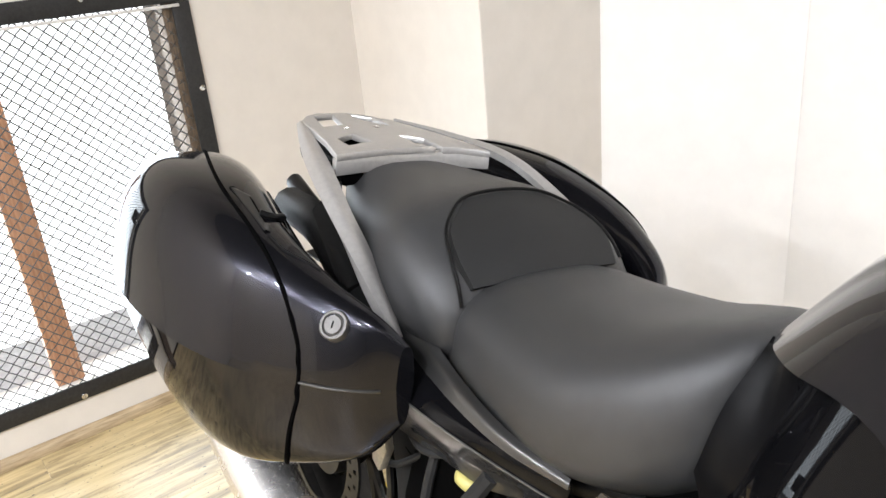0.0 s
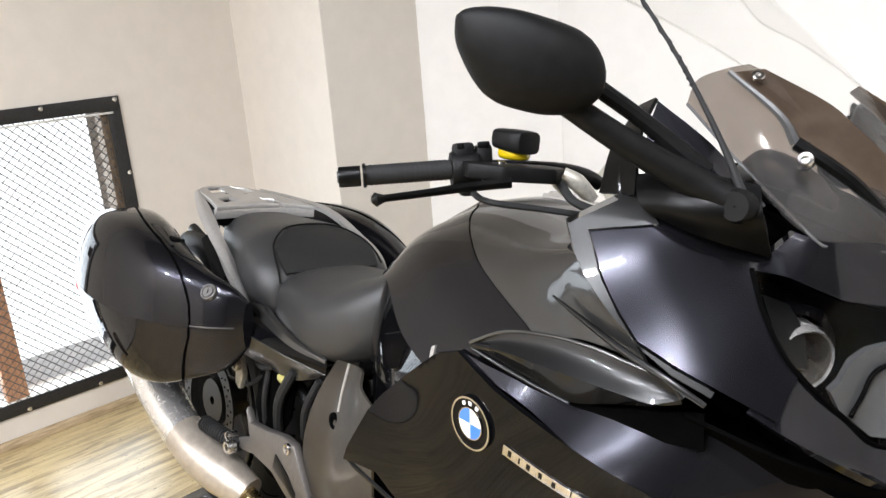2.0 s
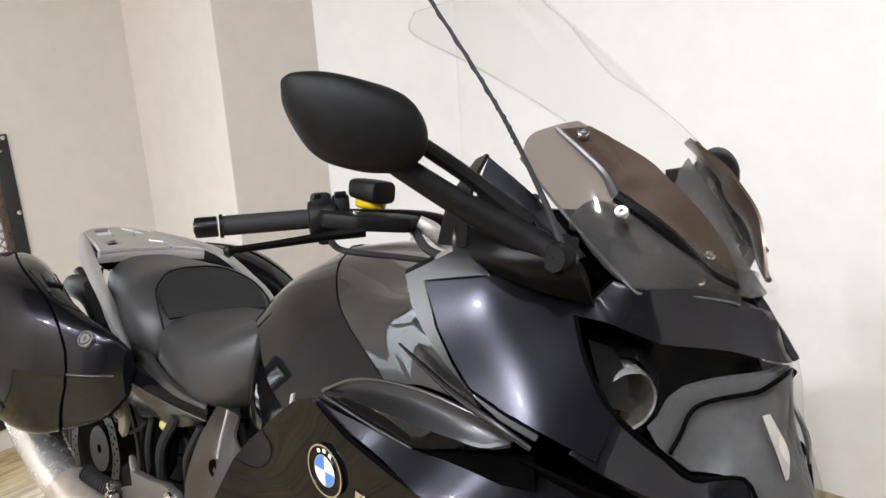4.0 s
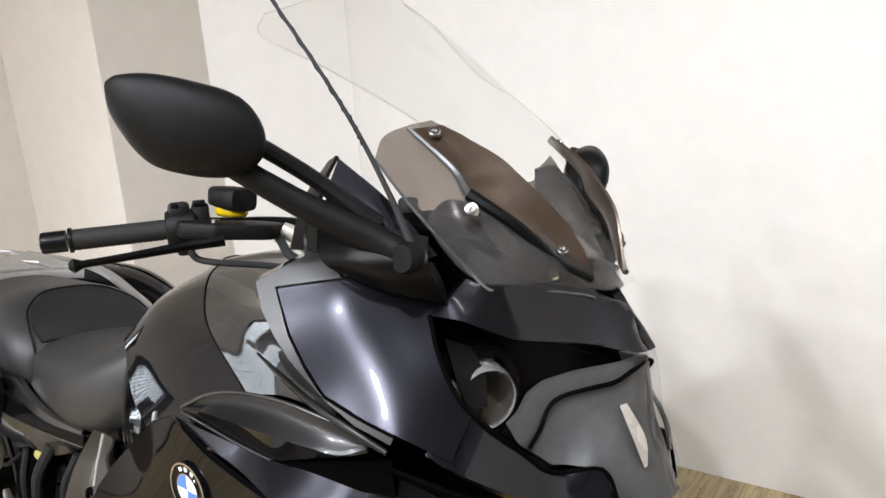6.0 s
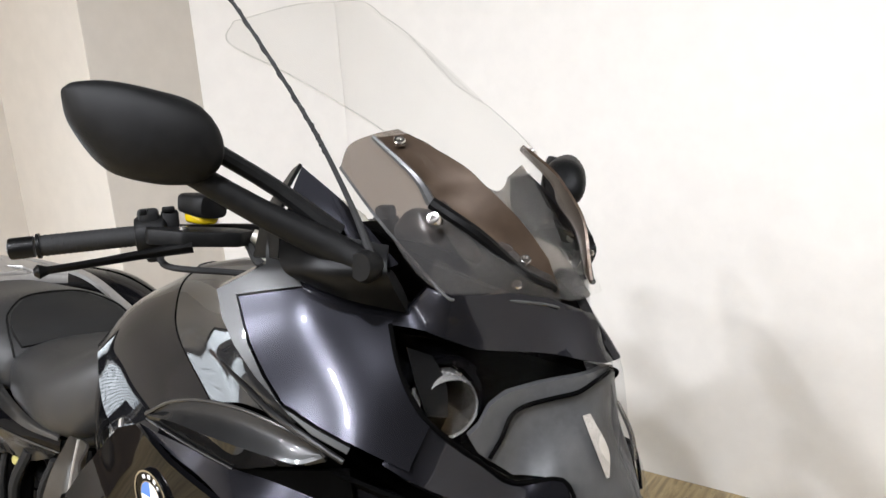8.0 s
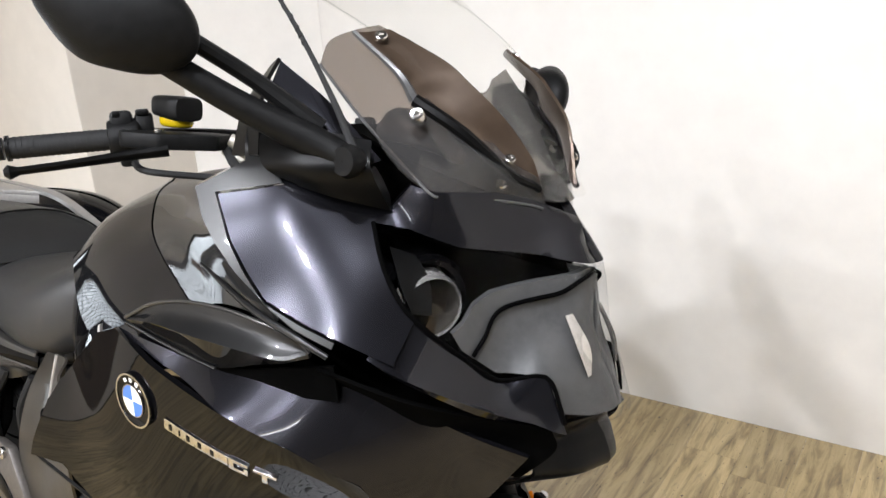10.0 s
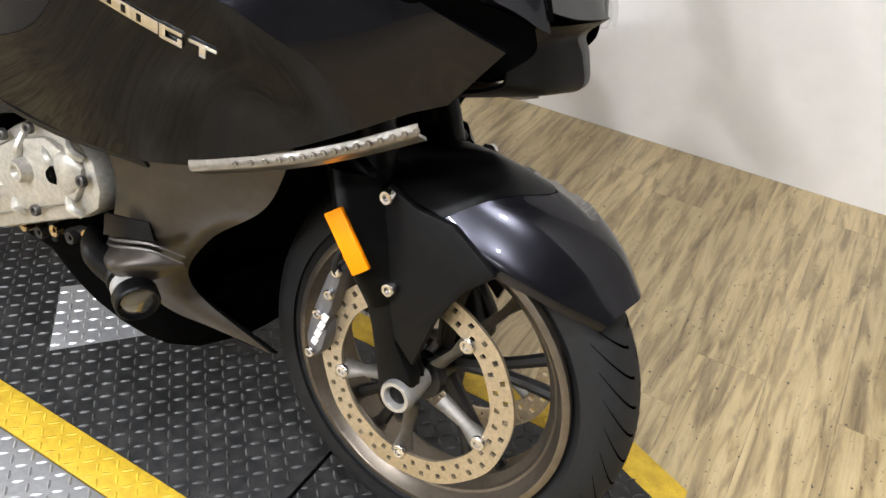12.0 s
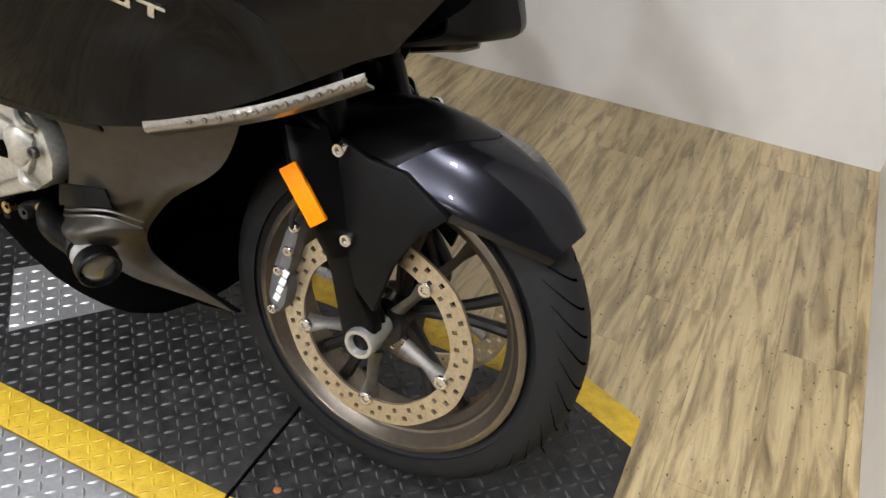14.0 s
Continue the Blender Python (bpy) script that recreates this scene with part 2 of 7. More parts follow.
def shell_bm(skin, outline, centre=0.0, thick=0.006, roll=0.002, band=0.004, step=0.012, lift=0.0, side=-1, inner=None):
    """A panel cut to an outline in (u, z) out of a skin, with rolled edges; side 1 is its mirror image over y = -centre."""
    bm = bmesh.new()
    f = bm.faces.new([bm.verts.new((u, z, 0)) for u, z in outline])
    bmesh.ops.inset_region(bm, faces=[f], thickness=band, use_boundary=True, use_even_offset=True)
    lo, hi = np.min(outline, axis=0), np.max(outline, axis=0)
    for axis in (0, 1):
        for v in np.arange(lo[axis] + step / 2, hi[axis], step):
            co, no = [0, 0, 0], [0, 0, 0]
            co[axis], no[axis] = float(v), 1.0
            bmesh.ops.bisect_plane(bm, geom=bm.verts[:] + bm.edges[:] + bm.faces[:], plane_co=co, plane_no=no)
    vs = bm.verts[:]
    drop = np.array([-roll if v.is_boundary else 0.0 for v in vs])
    p = skin.at(np.array([v.co.x for v in vs]), np.array([v.co.y for v in vs]), lift + drop)
    p[:, 1] = np.maximum(p[:, 1], centre) if inner is None else p[:, 1]
    for v, (x, w, z) in zip(vs, p):
        v.co = (x, -w if side < 0 else (0.55 * (w - centre) - centre if centre else w), z)
    made = bmesh.ops.extrude_edge_only(bm, edges=[e for e in bm.edges if e.is_boundary])
    back = (-thick * skin.s, -side * thick * skin.c, 0)
    bmesh.ops.translate(bm, vec=back, verts=[v for v in made["geom"] if isinstance(v, bmesh.types.BMVert)])
    return bm


def tube_bm(points, radii, n=4, seg=12, cap=True, squash=1.0):
    """A round bar along a smooth curve; radii: one, or one a point."""
    p = spline(points, n) if len(points) > 2 else np.array(points, float)
    r = np.full(len(p), radii, float) if isinstance(radii, (int, float)) else np.interp(np.linspace(0, 1, len(p)), np.linspace(0, 1, len(radii)), radii)
    verts, faces, up = [], [], None
    for i in range(len(p)):
        d = Vector((p[min(i + 1, len(p) - 1)] - p[max(i - 1, 0)]).tolist()).normalized()
        if up is None:
            up = d.orthogonal().normalized()
        up = (up - d * up.dot(d)).normalized()
        s = d.cross(up)
        for k in range(seg):
            a = 2 * math.pi * k / seg
            verts.append(Vector(p[i].tolist()) + float(r[i]) * (math.cos(a) * up + squash * math.sin(a) * s))
    for i in range(len(p) - 1):
        for k in range(seg):
            a, b = i * seg + k, i * seg + (k + 1) % seg
            faces.append((a, b, b + seg, a + seg))
    if cap:
        faces += [tuple(range(seg))[::-1], tuple((len(p) - 1) * seg + k for k in range(seg))]
    return from_faces(verts, faces)


def loft_bm(sections, seg=28, n=4, power=2.5, taper=0.0, top=None, lean=0.0):
    """A closed body along x. sections: (x, y, z, half width, half height)."""
    s = spline(sections, n)
    verts, faces = [], []
    for x, y, z, hw, hh in s:
        for k in range(seg):
            a = 2 * math.pi * k / seg
            ca, sa = math.cos(a), math.sin(a)
            e = 2 / (top if top and sa > 0 else power)
            slim = 1 - taper * max(0, -math.copysign(abs(sa) ** e, sa)) - lean * max(0, math.copysign(abs(sa) ** e, sa))
            verts.append((x, y + slim * max(hw, 0.002) * math.copysign(abs(ca) ** e, ca), z + max(hh, 0.002) * math.copysign(abs(sa) ** e, sa)))
    for i in range(len(s) - 1):
        for k in range(seg):
            a, b = i * seg + k, i * seg + (k + 1) % seg
            faces.append((a, b, b + seg, a + seg))
    faces += [tuple(range(seg))[::-1], tuple((len(s) - 1) * seg + k for k in range(seg))]
    return from_faces(verts, faces)


def lathe_bm(profile, seg=64, centre=(0, 0, 0), closed=True):
    """A body turned round the y axis. profile: (radius, y)."""
    verts, faces, m = [], [], len(profile)
    for k in range(seg):
        a = 2 * math.pi * k / seg
        for r, y in profile:
            verts.append((centre[0] + r * math.cos(a), centre[1] + y, centre[2] + r * math.sin(a)))
    for k in range(seg):
        k2 = (k + 1) % seg
        for i in range(m if closed else m - 1):
            j = (i + 1) % m
            faces.append((k * m + i, k * m + j, k2 * m + j, k2 * m + i))
    return from_faces(verts, faces)


def plate_bm(outline, y0, y1, bevel=0.002, axis="y"):
    """A flat plate: an outline in (x, z) between two planes of y; axis z: an outline in (x, y) between two heights."""
    bm = bmesh.new()
    put = (lambda a, b, h: (a, h, b)) if axis == "y" else (lambda a, b, h: (a, b, h))
    f = bm.faces.new([bm.verts.new(put(a, b, y0)) for a, b in outline])
    made = bmesh.ops.extrude_face_region(bm, geom=[f])
    d = y1 - y0
    bmesh.ops.translate(bm, vec=(0, d, 0) if axis == "y" else (0, 0, d), verts=[v for v in made["geom"] if isinstance(v, bmesh.types.BMVert)])
    bmesh.ops.recalc_face_normals(bm, faces=bm.faces)
    if bevel:
        bevelled(bm, bevel)
    return bm


def joined(*bms):
    out = bmesh.new()
    for b in bms:
        me = bpy.data.meshes.new("piece")
        b.to_mesh(me)
        b.free()
        out.from_mesh(me)
        bpy.data.meshes.remove(me)
    return out


def knob_bm(at, radius, length, direction=(0, -1, 0), seg=14):
    """A small bolt head with a rounded rim and a socket."""
    prof = [(0.0, 0.55), (0.45, 0.55), (0.5, 0.95), (0.86, 1.0), (1.0, 0.8), (1.0, 0.0), (0.0, 0.0)]
    bm = lathe_bm([(r * radius, y * length) for r, y in prof], seg, closed=False)
    q = Vector((0, 1, 0)).rotation_difference(Vector(direction)).to_matrix().to_4x4()
    bmesh.ops.transform(bm, matrix=Matrix.Translation(at) @ q, verts=bm.verts)
    return bm


def thing(name, label, category, m=None, group=""):
    ob = new(name)
    ob.empty_display_size = 0.1
    if m:
        ob.matrix_world = m
    return tagged(ob, label, category, group)

# ---- the room ----
WALL_PAINT = mat("wall_paint", (0.8, 0.78, 0.74), 0.75)
worn(WALL_PAINT, (0.8, 0.775, 0.735), 0.02, 2.5, (0.68, 0.82), 0.25, 260)
WEST_PAINT = worn(mat("cream_wall_paint", (0.63, 0.585, 0.52), 0.75), (0.63, 0.585, 0.52), 0.025, 2.5, (0.68, 0.82), 0.25, 260)
# dark tones for unseen surfaces, chosen to keep reflections in the paint dark
CEIL_PAINT = worn(mat("unseen_dark_ceiling_paint", (0.05, 0.048, 0.045), 0.9), (0.05, 0.048, 0.045), 0.1, 3)
FAR_PAINT = worn(mat("unseen_dark_wall_paint", (0.13, 0.125, 0.12), 0.85), (0.13, 0.125, 0.12), 0.12, 2)
IRON = worn(mat("black_iron", (0.022, 0.021, 0.02), 0.5, 0.3), (0.022, 0.021, 0.02), 0.3, 25, (0.4, 0.6), 0.2)
TIMBER = mat("old_timber", (0.2, 0.13, 0.08), 0.7)
grain = tex(TIMBER, "ShaderNodeTexNoise", (40, 40, 4), Detail=8.0, Roughness=0.7)
colour_by(TIMBER, ramp(TIMBER, grain.outputs[0], [(0.3, (0.03, 0.022, 0.015)), (0.55, (0.11, 0.075, 0.045)), (0.75, (0.2, 0.14, 0.09))]))
bump_by(TIMBER, grain.outputs[0], 0.4, 0.002)
POST_WOOD = mat("brown_post", (0.4, 0.2, 0.1), 0.6)
pg = tex(POST_WOOD, "ShaderNodeTexNoise", (30, 30, 3), Detail=6.0)
colour_by(POST_WOOD, ramp(POST_WOOD, pg.outputs[0], [(0.3, (0.3, 0.14, 0.07)), (0.7, (0.5, 0.27, 0.15))]))


def structure(name, bm, material, label="", smooth=0):
    return tagged(finish(name, bm, material, None, label, smooth), kind="structure")


# window wall with an opening through it
WY0, WY1, WZ0, WZ1 = -0.70, 0.365, 0.065, 1.139
T = 0.16
x0, x1 = WALL_X0 - T, WALL_X0
HY0, HY1, HZ0, HZ1 = WY0 + 0.03, WY1 - 0.03, WZ0 + 0.03, WZ1 - 0.03
structure("wall_west", joined(
    box_bm((x0, HY1, FLOOR), (x1, WALL_Y + T, CEIL)), box_bm((x0, -0.93, FLOOR), (x1, HY0, CEIL)),
    box_bm((x0, HY0, FLOOR), (x1, HY1, HZ0)), box_bm((x0, HY0, HZ1), (x1, HY1, CEIL))), WEST_PAINT, "cream painted wall with a meshed window low down")
structure("wall_north", box_bm((WALL_X0 + 0.002, WALL_Y, FLOOR), (3.2, WALL_Y + T, CEIL)), WALL_PAINT, "cream painted wall behind the motorcycle")
structure("wall_bay_end", box_bm((WALL_X1, -0.05, FLOOR), (WALL_X1 + 0.12, WALL_Y - 0.002, CEIL), 0.004), WALL_PAINT, "white painted partition at the end of the bay")
# unseen wall, added pale to brighten pannier and tank
structure("wall_doorway", box_bm((x0 - 0.02, -4.2, FLOOR), (x1 - 0.02, -0.932, CEIL)), WEST_PAINT)
# unseen walls, added dark so that the bike reflects little
structure("wall_east", box_bm((3.2, -4.2, FLOOR), (3.36, WALL_Y + T, CEIL)), FAR_PAINT)
structure("wall_south", box_bm((-0.9, -4.36, FLOOR), (3.36, -4.2, CEIL)), FAR_PAINT)
# unseen pale stretch, added as a reflector for pannier and tank
structure("wall_southwest", box_bm((WALL_X0 - T, -4.36, FLOOR), (-0.9, -4.2, CEIL)), WEST_PAINT)
# unseen ceiling, added dark for the same reason
structure("ceiling", box_bm((WALL_X0 - T, -4.36, CEIL), (3.36, WALL_Y + T, CEIL + 0.15)), CEIL_PAINT)
structure("wall_pier", box_bm((WALL_X0 - 0.003, 0.875, FLOOR), (-2.085, 1.325, CEIL - 0.002), 0.004), WEST_PAINT, "boxed-in cream pier standing out from the wall")
# return added to cover the shadowed gap between pier and north wall
structure("wall_return", plate_bm([(-2.086, 1.322), (-1.62, WALL_Y - 0.002), (-2.3, WALL_Y - 0.002), (-2.3, 1.3255), (-2.0895, 1.3255)], FLOOR, CEIL - 0.002, 0, axis="z"), WALL_PAINT, "added slanting white return that covers the shaded gap behind the pier")
structure("subfloor", box_bm((WALL_X0 - T, -4.36, FLOOR - 0.12), (3.36, WALL_Y + T, FLOOR - 0.006)), DARK)

# quarter round along the window wall
TRIM_WOOD = mat("trim_wood", (0.36, 0.27, 0.16), 0.55)
tg = tex(TRIM_WOOD, "ShaderNodeTexNoise", (30, 3, 30), Detail=7.0)
colour_by(TRIM_WOOD, ramp(TRIM_WOOD, tg.outputs[0], [(0.3, (0.24, 0.17, 0.09)), (0.7, (0.46, 0.35, 0.21))]))
qr = [(0, 0)] + [(0.022 * math.cos(a), 0.03 * math.sin(a)) for a in np.linspace(0, math.pi / 2, 7)]
bm = plate_bm([(a, b) for a, b in qr], -0.76, 0.873, 0)
bmesh.ops.translate(bm, vec=(WALL_X0 + 0.001, 0, FLOOR + 0.001), verts=bm.verts)
structure("baseboard", bm, TRIM_WOOD, "wood-coloured quarter round along the wall", 40)
structure("door_frame_post", box_bm((WALL_X0 + 0.001, -0.90, FLOOR), (WALL_X0 + 0.05, -0.79, 0.14), 0.004), TIMBER, "dark timber block at the foot of the wall")

# the meshed window: iron angle frame, screws, expanded metal, post behind, hinges
window = thing("window_1", "low window with black iron frame and expanded metal", "window")
window["kind"] = "structure"
BAR = 0.05
MESH = worn(mat("expanded_steel", (0.09, 0.09, 0.09), 0.5, 0.3), (0.09, 0.09, 0.09), 0.2, 30)
fx0, fx1 = WALL_X0 + 0.001, WALL_X0 + 0.009
for lo, hi in (((fx0, WY0, WZ1 - BAR), (fx1, WY1, WZ1)), ((fx0, WY0, WZ0), (fx1, WY1, WZ0 + BAR)), ((fx0, WY1 - BAR, WZ0 + BAR + .001), (fx1, WY1, WZ1 - BAR - .001)), ((fx0, WY0, WZ0 + BAR + .001), (fx1, WY0 + BAR, WZ1 - BAR - .001))):
    part("window_frame", box_bm(lo, hi, 0.0015), IRON, window)
LIGHT_EDGE = worn(mat("primed_edge", (0.6, 0.58, 0.55), 0.5), (0.6, 0.58, 0.55), 0.1, 20)
part("edge_strip", box_bm((fx1 + .0005, WY0 + BAR, WZ1 - BAR - 0.012), (fx1 + 0.006, WY1 - 0.03, WZ1 - BAR - 0.004), 0.001), LIGHT_EDGE, window, "pale bare metal edge")
part("edge_strip", box_bm((fx1 + .0005, WY0 + BAR + 0.004, WZ0 + BAR), (fx1 + 0.006, WY0 + BAR + 0.012, WZ1 - BAR - 0.02), 0.001), LIGHT_EDGE, window, "pale bare metal edge")
screw_bm = knob_bm((0, 0, 0), 0.0085, 0.006, (1, 0, 0), 12)
screw = part("screw", screw_bm, STEEL, window)
spots = [(WY1 - 0.018 - 0.257 * k, WZ1 - 0.012) for k in range(5)] + [(WY1 - 0.018 - 0.257 * k, WZ0 + 0.012) for k in range(5)] + [(WY1 - 0.013, WZ1 - 0.285), (WY1 - 0.013, WZ1 - 0.56), (WY1 - 0.013, WZ1 - 0.83), (WY0 + 0.013, WZ1 - 0.3), (WY0 + 0.013, WZ1 - 0.62), (WY0 + 0.013, WZ1 - 0.83)]
screw.location = (fx1, *spots[0])
for sy, sz in spots[1:]:
    s = screw.copy()
    scene.collection.objects.link(s)
    s.location = (fx1, sy, sz)
# timber reveal
part("reveal", box_bm((x0 + 0.004, HY1 - 0.045, HZ0), (WALL_X0 - 0.004, HY1 - 0.001, HZ1), 0.003), TIMBER, window, "rough dark timber lining")
part("reveal", box_bm((x0 + 0.004, HY0 + 0.001, HZ0), (WALL_X0 - 0.004, HY0 + 0.03, HZ1), 0.003), TIMBER, window, "rough dark timber lining")
# expanded metal: staggered zigzag ribbons
verts, faces = [], []
CW, CH, RIB = 0.033, 0.0165, 0.0027
xm = WALL_X0 - 0.006
nz, ny = int((HZ1 - HZ0) / CH), int((HY1 - HY0) / (CW / 2))
for i in range(nz + 1):
    for j in range(ny + 1):
        yy = HY0 + j * CW / 2
        zz = HZ0 + i * CH + (CH / 2 if j % 2 else -CH / 2) * (1 if i % 2 else -1) * 0.92
        xx = xm + (0.0018 if j % 2 else -0.0018)
        zz = min(max(zz, HZ0), HZ1)
        verts += [(xx, yy, zz - RIB), (xx + 0.003, yy, zz + RIB)]
        if j:
            b = len(verts)
            faces.append((b - 4, b - 3, b - 1, b - 2))
mesh_ob = part("expanded_metal", from_faces(verts, faces), MESH, window, "dark grey diamond expanded metal", 0)
part("post", box_bm((x0 + 0.05, -0.215, HZ0), (x0 + 0.10, -0.14, HZ1), 0.004), POST_WOOD, window, "reddish-brown post behind the mesh")
part("window_sill", box_bm((x0 - 0.30, HY0, HZ0 - 0.04), (WALL_X0 - 0.004, HY1, HZ0 - 0.001), 0.004), worn(mat("sill_concrete", (0.5, 0.49, 0.47), 0.8), (0.5, 0.49, 0.47), 0.15, 12), window, "weathered grey sill")
for hz in (0.30, 0.93):
    pl = part("hinge_plate", box_bm((fx0 - 0.012, WY0 + 0.075, hz - 0.055), (fx0 - 0.004, WY0 + 0.165, hz + 0.055), 0.002), IRON, window, "square black hinge plate")
    part("hinge_pin", tube_bm([(fx1 + 0.012, WY0 + 0.03, hz - 0.02), (fx1 + 0.012, WY0 + 0.07, hz - 0.018), (fx1 + 0.014, WY0 + 0.10, hz - 0.02), (fx1 + 0.014, WY0 + 0.108, hz - 0.045)], 0.005, 4, 8), STEEL, pl, "bent steel pin")
    part("knuckle", tube_bm([(fx1 + 0.012, WY0 + 0.02, hz - 0.04), (fx1 + 0.012, WY0 + 0.02, hz + 0.02)], 0.009, 2, 10), STEEL, pl)
# bright daylight outside
DAY = bpy.data.materials.new("daylight_backdrop")
DAY.use_nodes = True
em = DAY.node_tree.nodes.new("ShaderNodeEmission")
em.inputs[0].default_value, em.inputs[1].default_value = (0.96, 0.98, 1, 1), 1.7
DAY.node_tree.links.new(em.outputs[0], DAY.node_tree.nodes["Material Output"].inputs[0])
structure("backdrop", box_bm((-4.6, -3, -1.2), (-4.55, 3, 3)), DAY)

# ceiling tube lamps and a round-bulb fixture
TUBE_GLOW = bpy.data.materials.new("tube_glow")
TUBE_GLOW.use_nodes = True
e2 = TUBE_GLOW.node_tree.nodes.new("ShaderNodeEmission")
e2.inputs[0].default_value, e2.inputs[1].default_value = (1, 0.96, 0.9, 1), 15.0
TUBE_GLOW.node_tree.links.new(e2.outputs[0], TUBE_GLOW.node_tree.nodes["Material Output"].inputs[0])
LAMP_BODY = mat("lamp_enamel", (0.8, 0.8, 0.78), 0.4)
for tx, ty in TUBES:
    lamp = thing("ceiling_lamp", "white hanging batten with two bare fluorescent tubes", "lamp", Matrix.Translation((tx, ty, TUBE_Z)), "ceiling lamps")
    part("housing", plate_bm([(-0.6, -0.07), (0.6, -0.07), (0.6, 0.07), (-0.6, 0.07)], -0.06, -0.001, 0.008, axis="z"), LAMP_BODY, lamp)
    for e in (-0.4, 0.4):
        part("rod", tube_bm([(e, 0, -0.002), (e, 0, CEIL - TUBE_Z - 0.001)], 0.005, 1, 8), IRON, lamp)
    for s in (-0.045, 0.045):
        part("tube", tube_bm([(-0.58, s, -0.085), (0.58, s, -0.085)], 0.013, 1, 10), TUBE_GLOW, lamp, "glowing tube")
        for e in (-0.585, 0.585):
            part("socket", box_bm((e - 0.012, s - 0.012, -0.1), (e + 0.012, s + 0.012, -0.055), 0.002), LAMP_BODY, lamp)
for tx, ty in BULB_SPOTS:
    spot = thing("ceiling_spot", "round black ceiling spot with a white bulb", "lamp", Matrix.Translation((tx, ty, CEIL)), "ceiling spots")
    part("stem", tube_bm([(0, 0, -0.001), (0, 0, -0.09)], 0.012, 1, 10), IRON, spot)
    can = lathe_bm([(0.03, -0.07), (0.06, -0.085), (0.066, -0.15), (0.062, -0.15), (0.055, -0.09), (0.028, -0.078)], 24)
    bmesh.ops.transform(can, matrix=pose(0, 0, 0, 90) @ Matrix.Scale(-1, 4, (0, 1, 0)) @ Matrix.Scale(-1, 4, (1, 0, 0)), verts=can.verts)
    part("shade", can, IRON, spot)
    bm = bmesh.new()
    bmesh.ops.create_uvsphere(bm, u_segments=14, v_segments=8, radius=0.038, matrix=Matrix.Translation((0, 0, -0.115)))
    part("bulb", bm, TUBE_GLOW, spot, "round glowing bulb")

# ---- turntable platform ----
TOP = 0.022
PLATE_BLACK = worn(mat("black_tread_plate", (0.010, 0.010, 0.010), 0.5, 0.0, Specular_IOR_Level=0.3), (0.010, 0.010, 0.010), 0.5, 22, (0.3, 0.6), 0.2, 300)
speck = ramp(PLATE_BLACK, tex(PLATE_BLACK, "ShaderNodeTexNoise", 95, Detail=3.0).outputs[0], [(0.66, 0.0), (0.72, 0.55)])
stain = ramp(PLATE_BLACK, tex(PLATE_BLACK, "ShaderNodeTexNoise", 7, Detail=6.0, Roughness=0.65).outputs[0], [(0.4, (0.010, 0.010, 0.010)), (0.65, (0.030, 0.029, 0.028))])
colour_by(PLATE_BLACK, mix(PLATE_BLACK, speck, stain, (0.11, 0.1, 0.09)))
# lug highlights put into a lighter, unevenly scuffed colour than the deck
PLATE_LUG = worn(mat("scuffed_highlight_lug", (0.04, 0.04, 0.038), 0.42, 0.1), (0.04, 0.04, 0.038), 0.8, 9, (0.3, 0.55))
PLATE_YELLOW = worn(mat("yellow_tape", (0.6, 0.39, 0.02), 0.55), (0.6, 0.4, 0.025), 0.14, 30, (0.45, 0.65), 0.1)
scuff = ramp(PLATE_YELLOW, tex(PLATE_YELLOW, "ShaderNodeTexNoise", 60, Detail=5.0, Roughness=0.7).outputs[0], [(0.58, 0.0), (0.68, 0.7)])
tone = ramp(PLATE_YELLOW, tex(PLATE_YELLOW, "ShaderNodeTexNoise", 9, Detail=4.0).outputs[0], [(0.35, (0.5, 0.32, 0.018)), (0.65, (0.64, 0.43, 0.03))])
colour_by(PLATE_YELLOW, mix(PLATE_YELLOW, scuff, tone, (0.14, 0.09, 0.02)))
PLATE_ALU = worn(mat("bright_tread_plate", (0.4, 0.4, 0.4), 0.45, 0.6), (0.4, 0.4, 0.4), 0.1, 20, (0.34, 0.5), 0.1)
PY0, PY1, TAPE = -0.248, 0.345, 0.068
CUT0, CUTY = 0.262, 0.055
PX0, PX1, SEAM = -1.76, 0.385, -0.168
turntable = thing("turntable_platform", "low display platform of black tread plate with yellow edge tape", "platform")


def slab(name, xa, xb, ya, yb, material, label="", top=TOP):
    return part(name, box_bm((xa, ya, top - 0.006), (xb, yb, top), 0.0012), material, turntable, label)


xa, xb = PX0, SEAM - 0.003
slab("deck", xa, xb, PY0 + TAPE, PY1 - TAPE, PLATE_BLACK, "black tread plate deck")
slab("tape_strip", xa, xb, PY0, PY0 + TAPE - 0.0005, PLATE_YELLOW, "yellow edge tape")
slab("tape_strip", xa, xb, PY1 - TAPE + 0.0005, PY1, PLATE_YELLOW, "yellow edge tape")
xa = SEAM + 0.003
part("deck", plate_bm([(xa, PY0 + TAPE), (CUT0, PY0 + TAPE), (PX1, PY0 + TAPE + CUTY), (PX1, PY1 - TAPE - CUTY), (CUT0, PY1 - TAPE), (xa, PY1 - TAPE)], TOP - 0.006, TOP, 0.0012, axis="z"), PLATE_BLACK, turntable, "black tread plate deck")
part("tape_strip", plate_bm([(xa, PY0), (CUT0, PY0), (PX1, PY0 + CUTY), (PX1, PY0 + TAPE + CUTY - 0.0005), (CUT0, PY0 + TAPE - 0.0005), (xa, PY0 + TAPE - 0.0005)], TOP - 0.006, TOP, 0.0012, axis="z"), PLATE_YELLOW, turntable, "yellow edge tape")
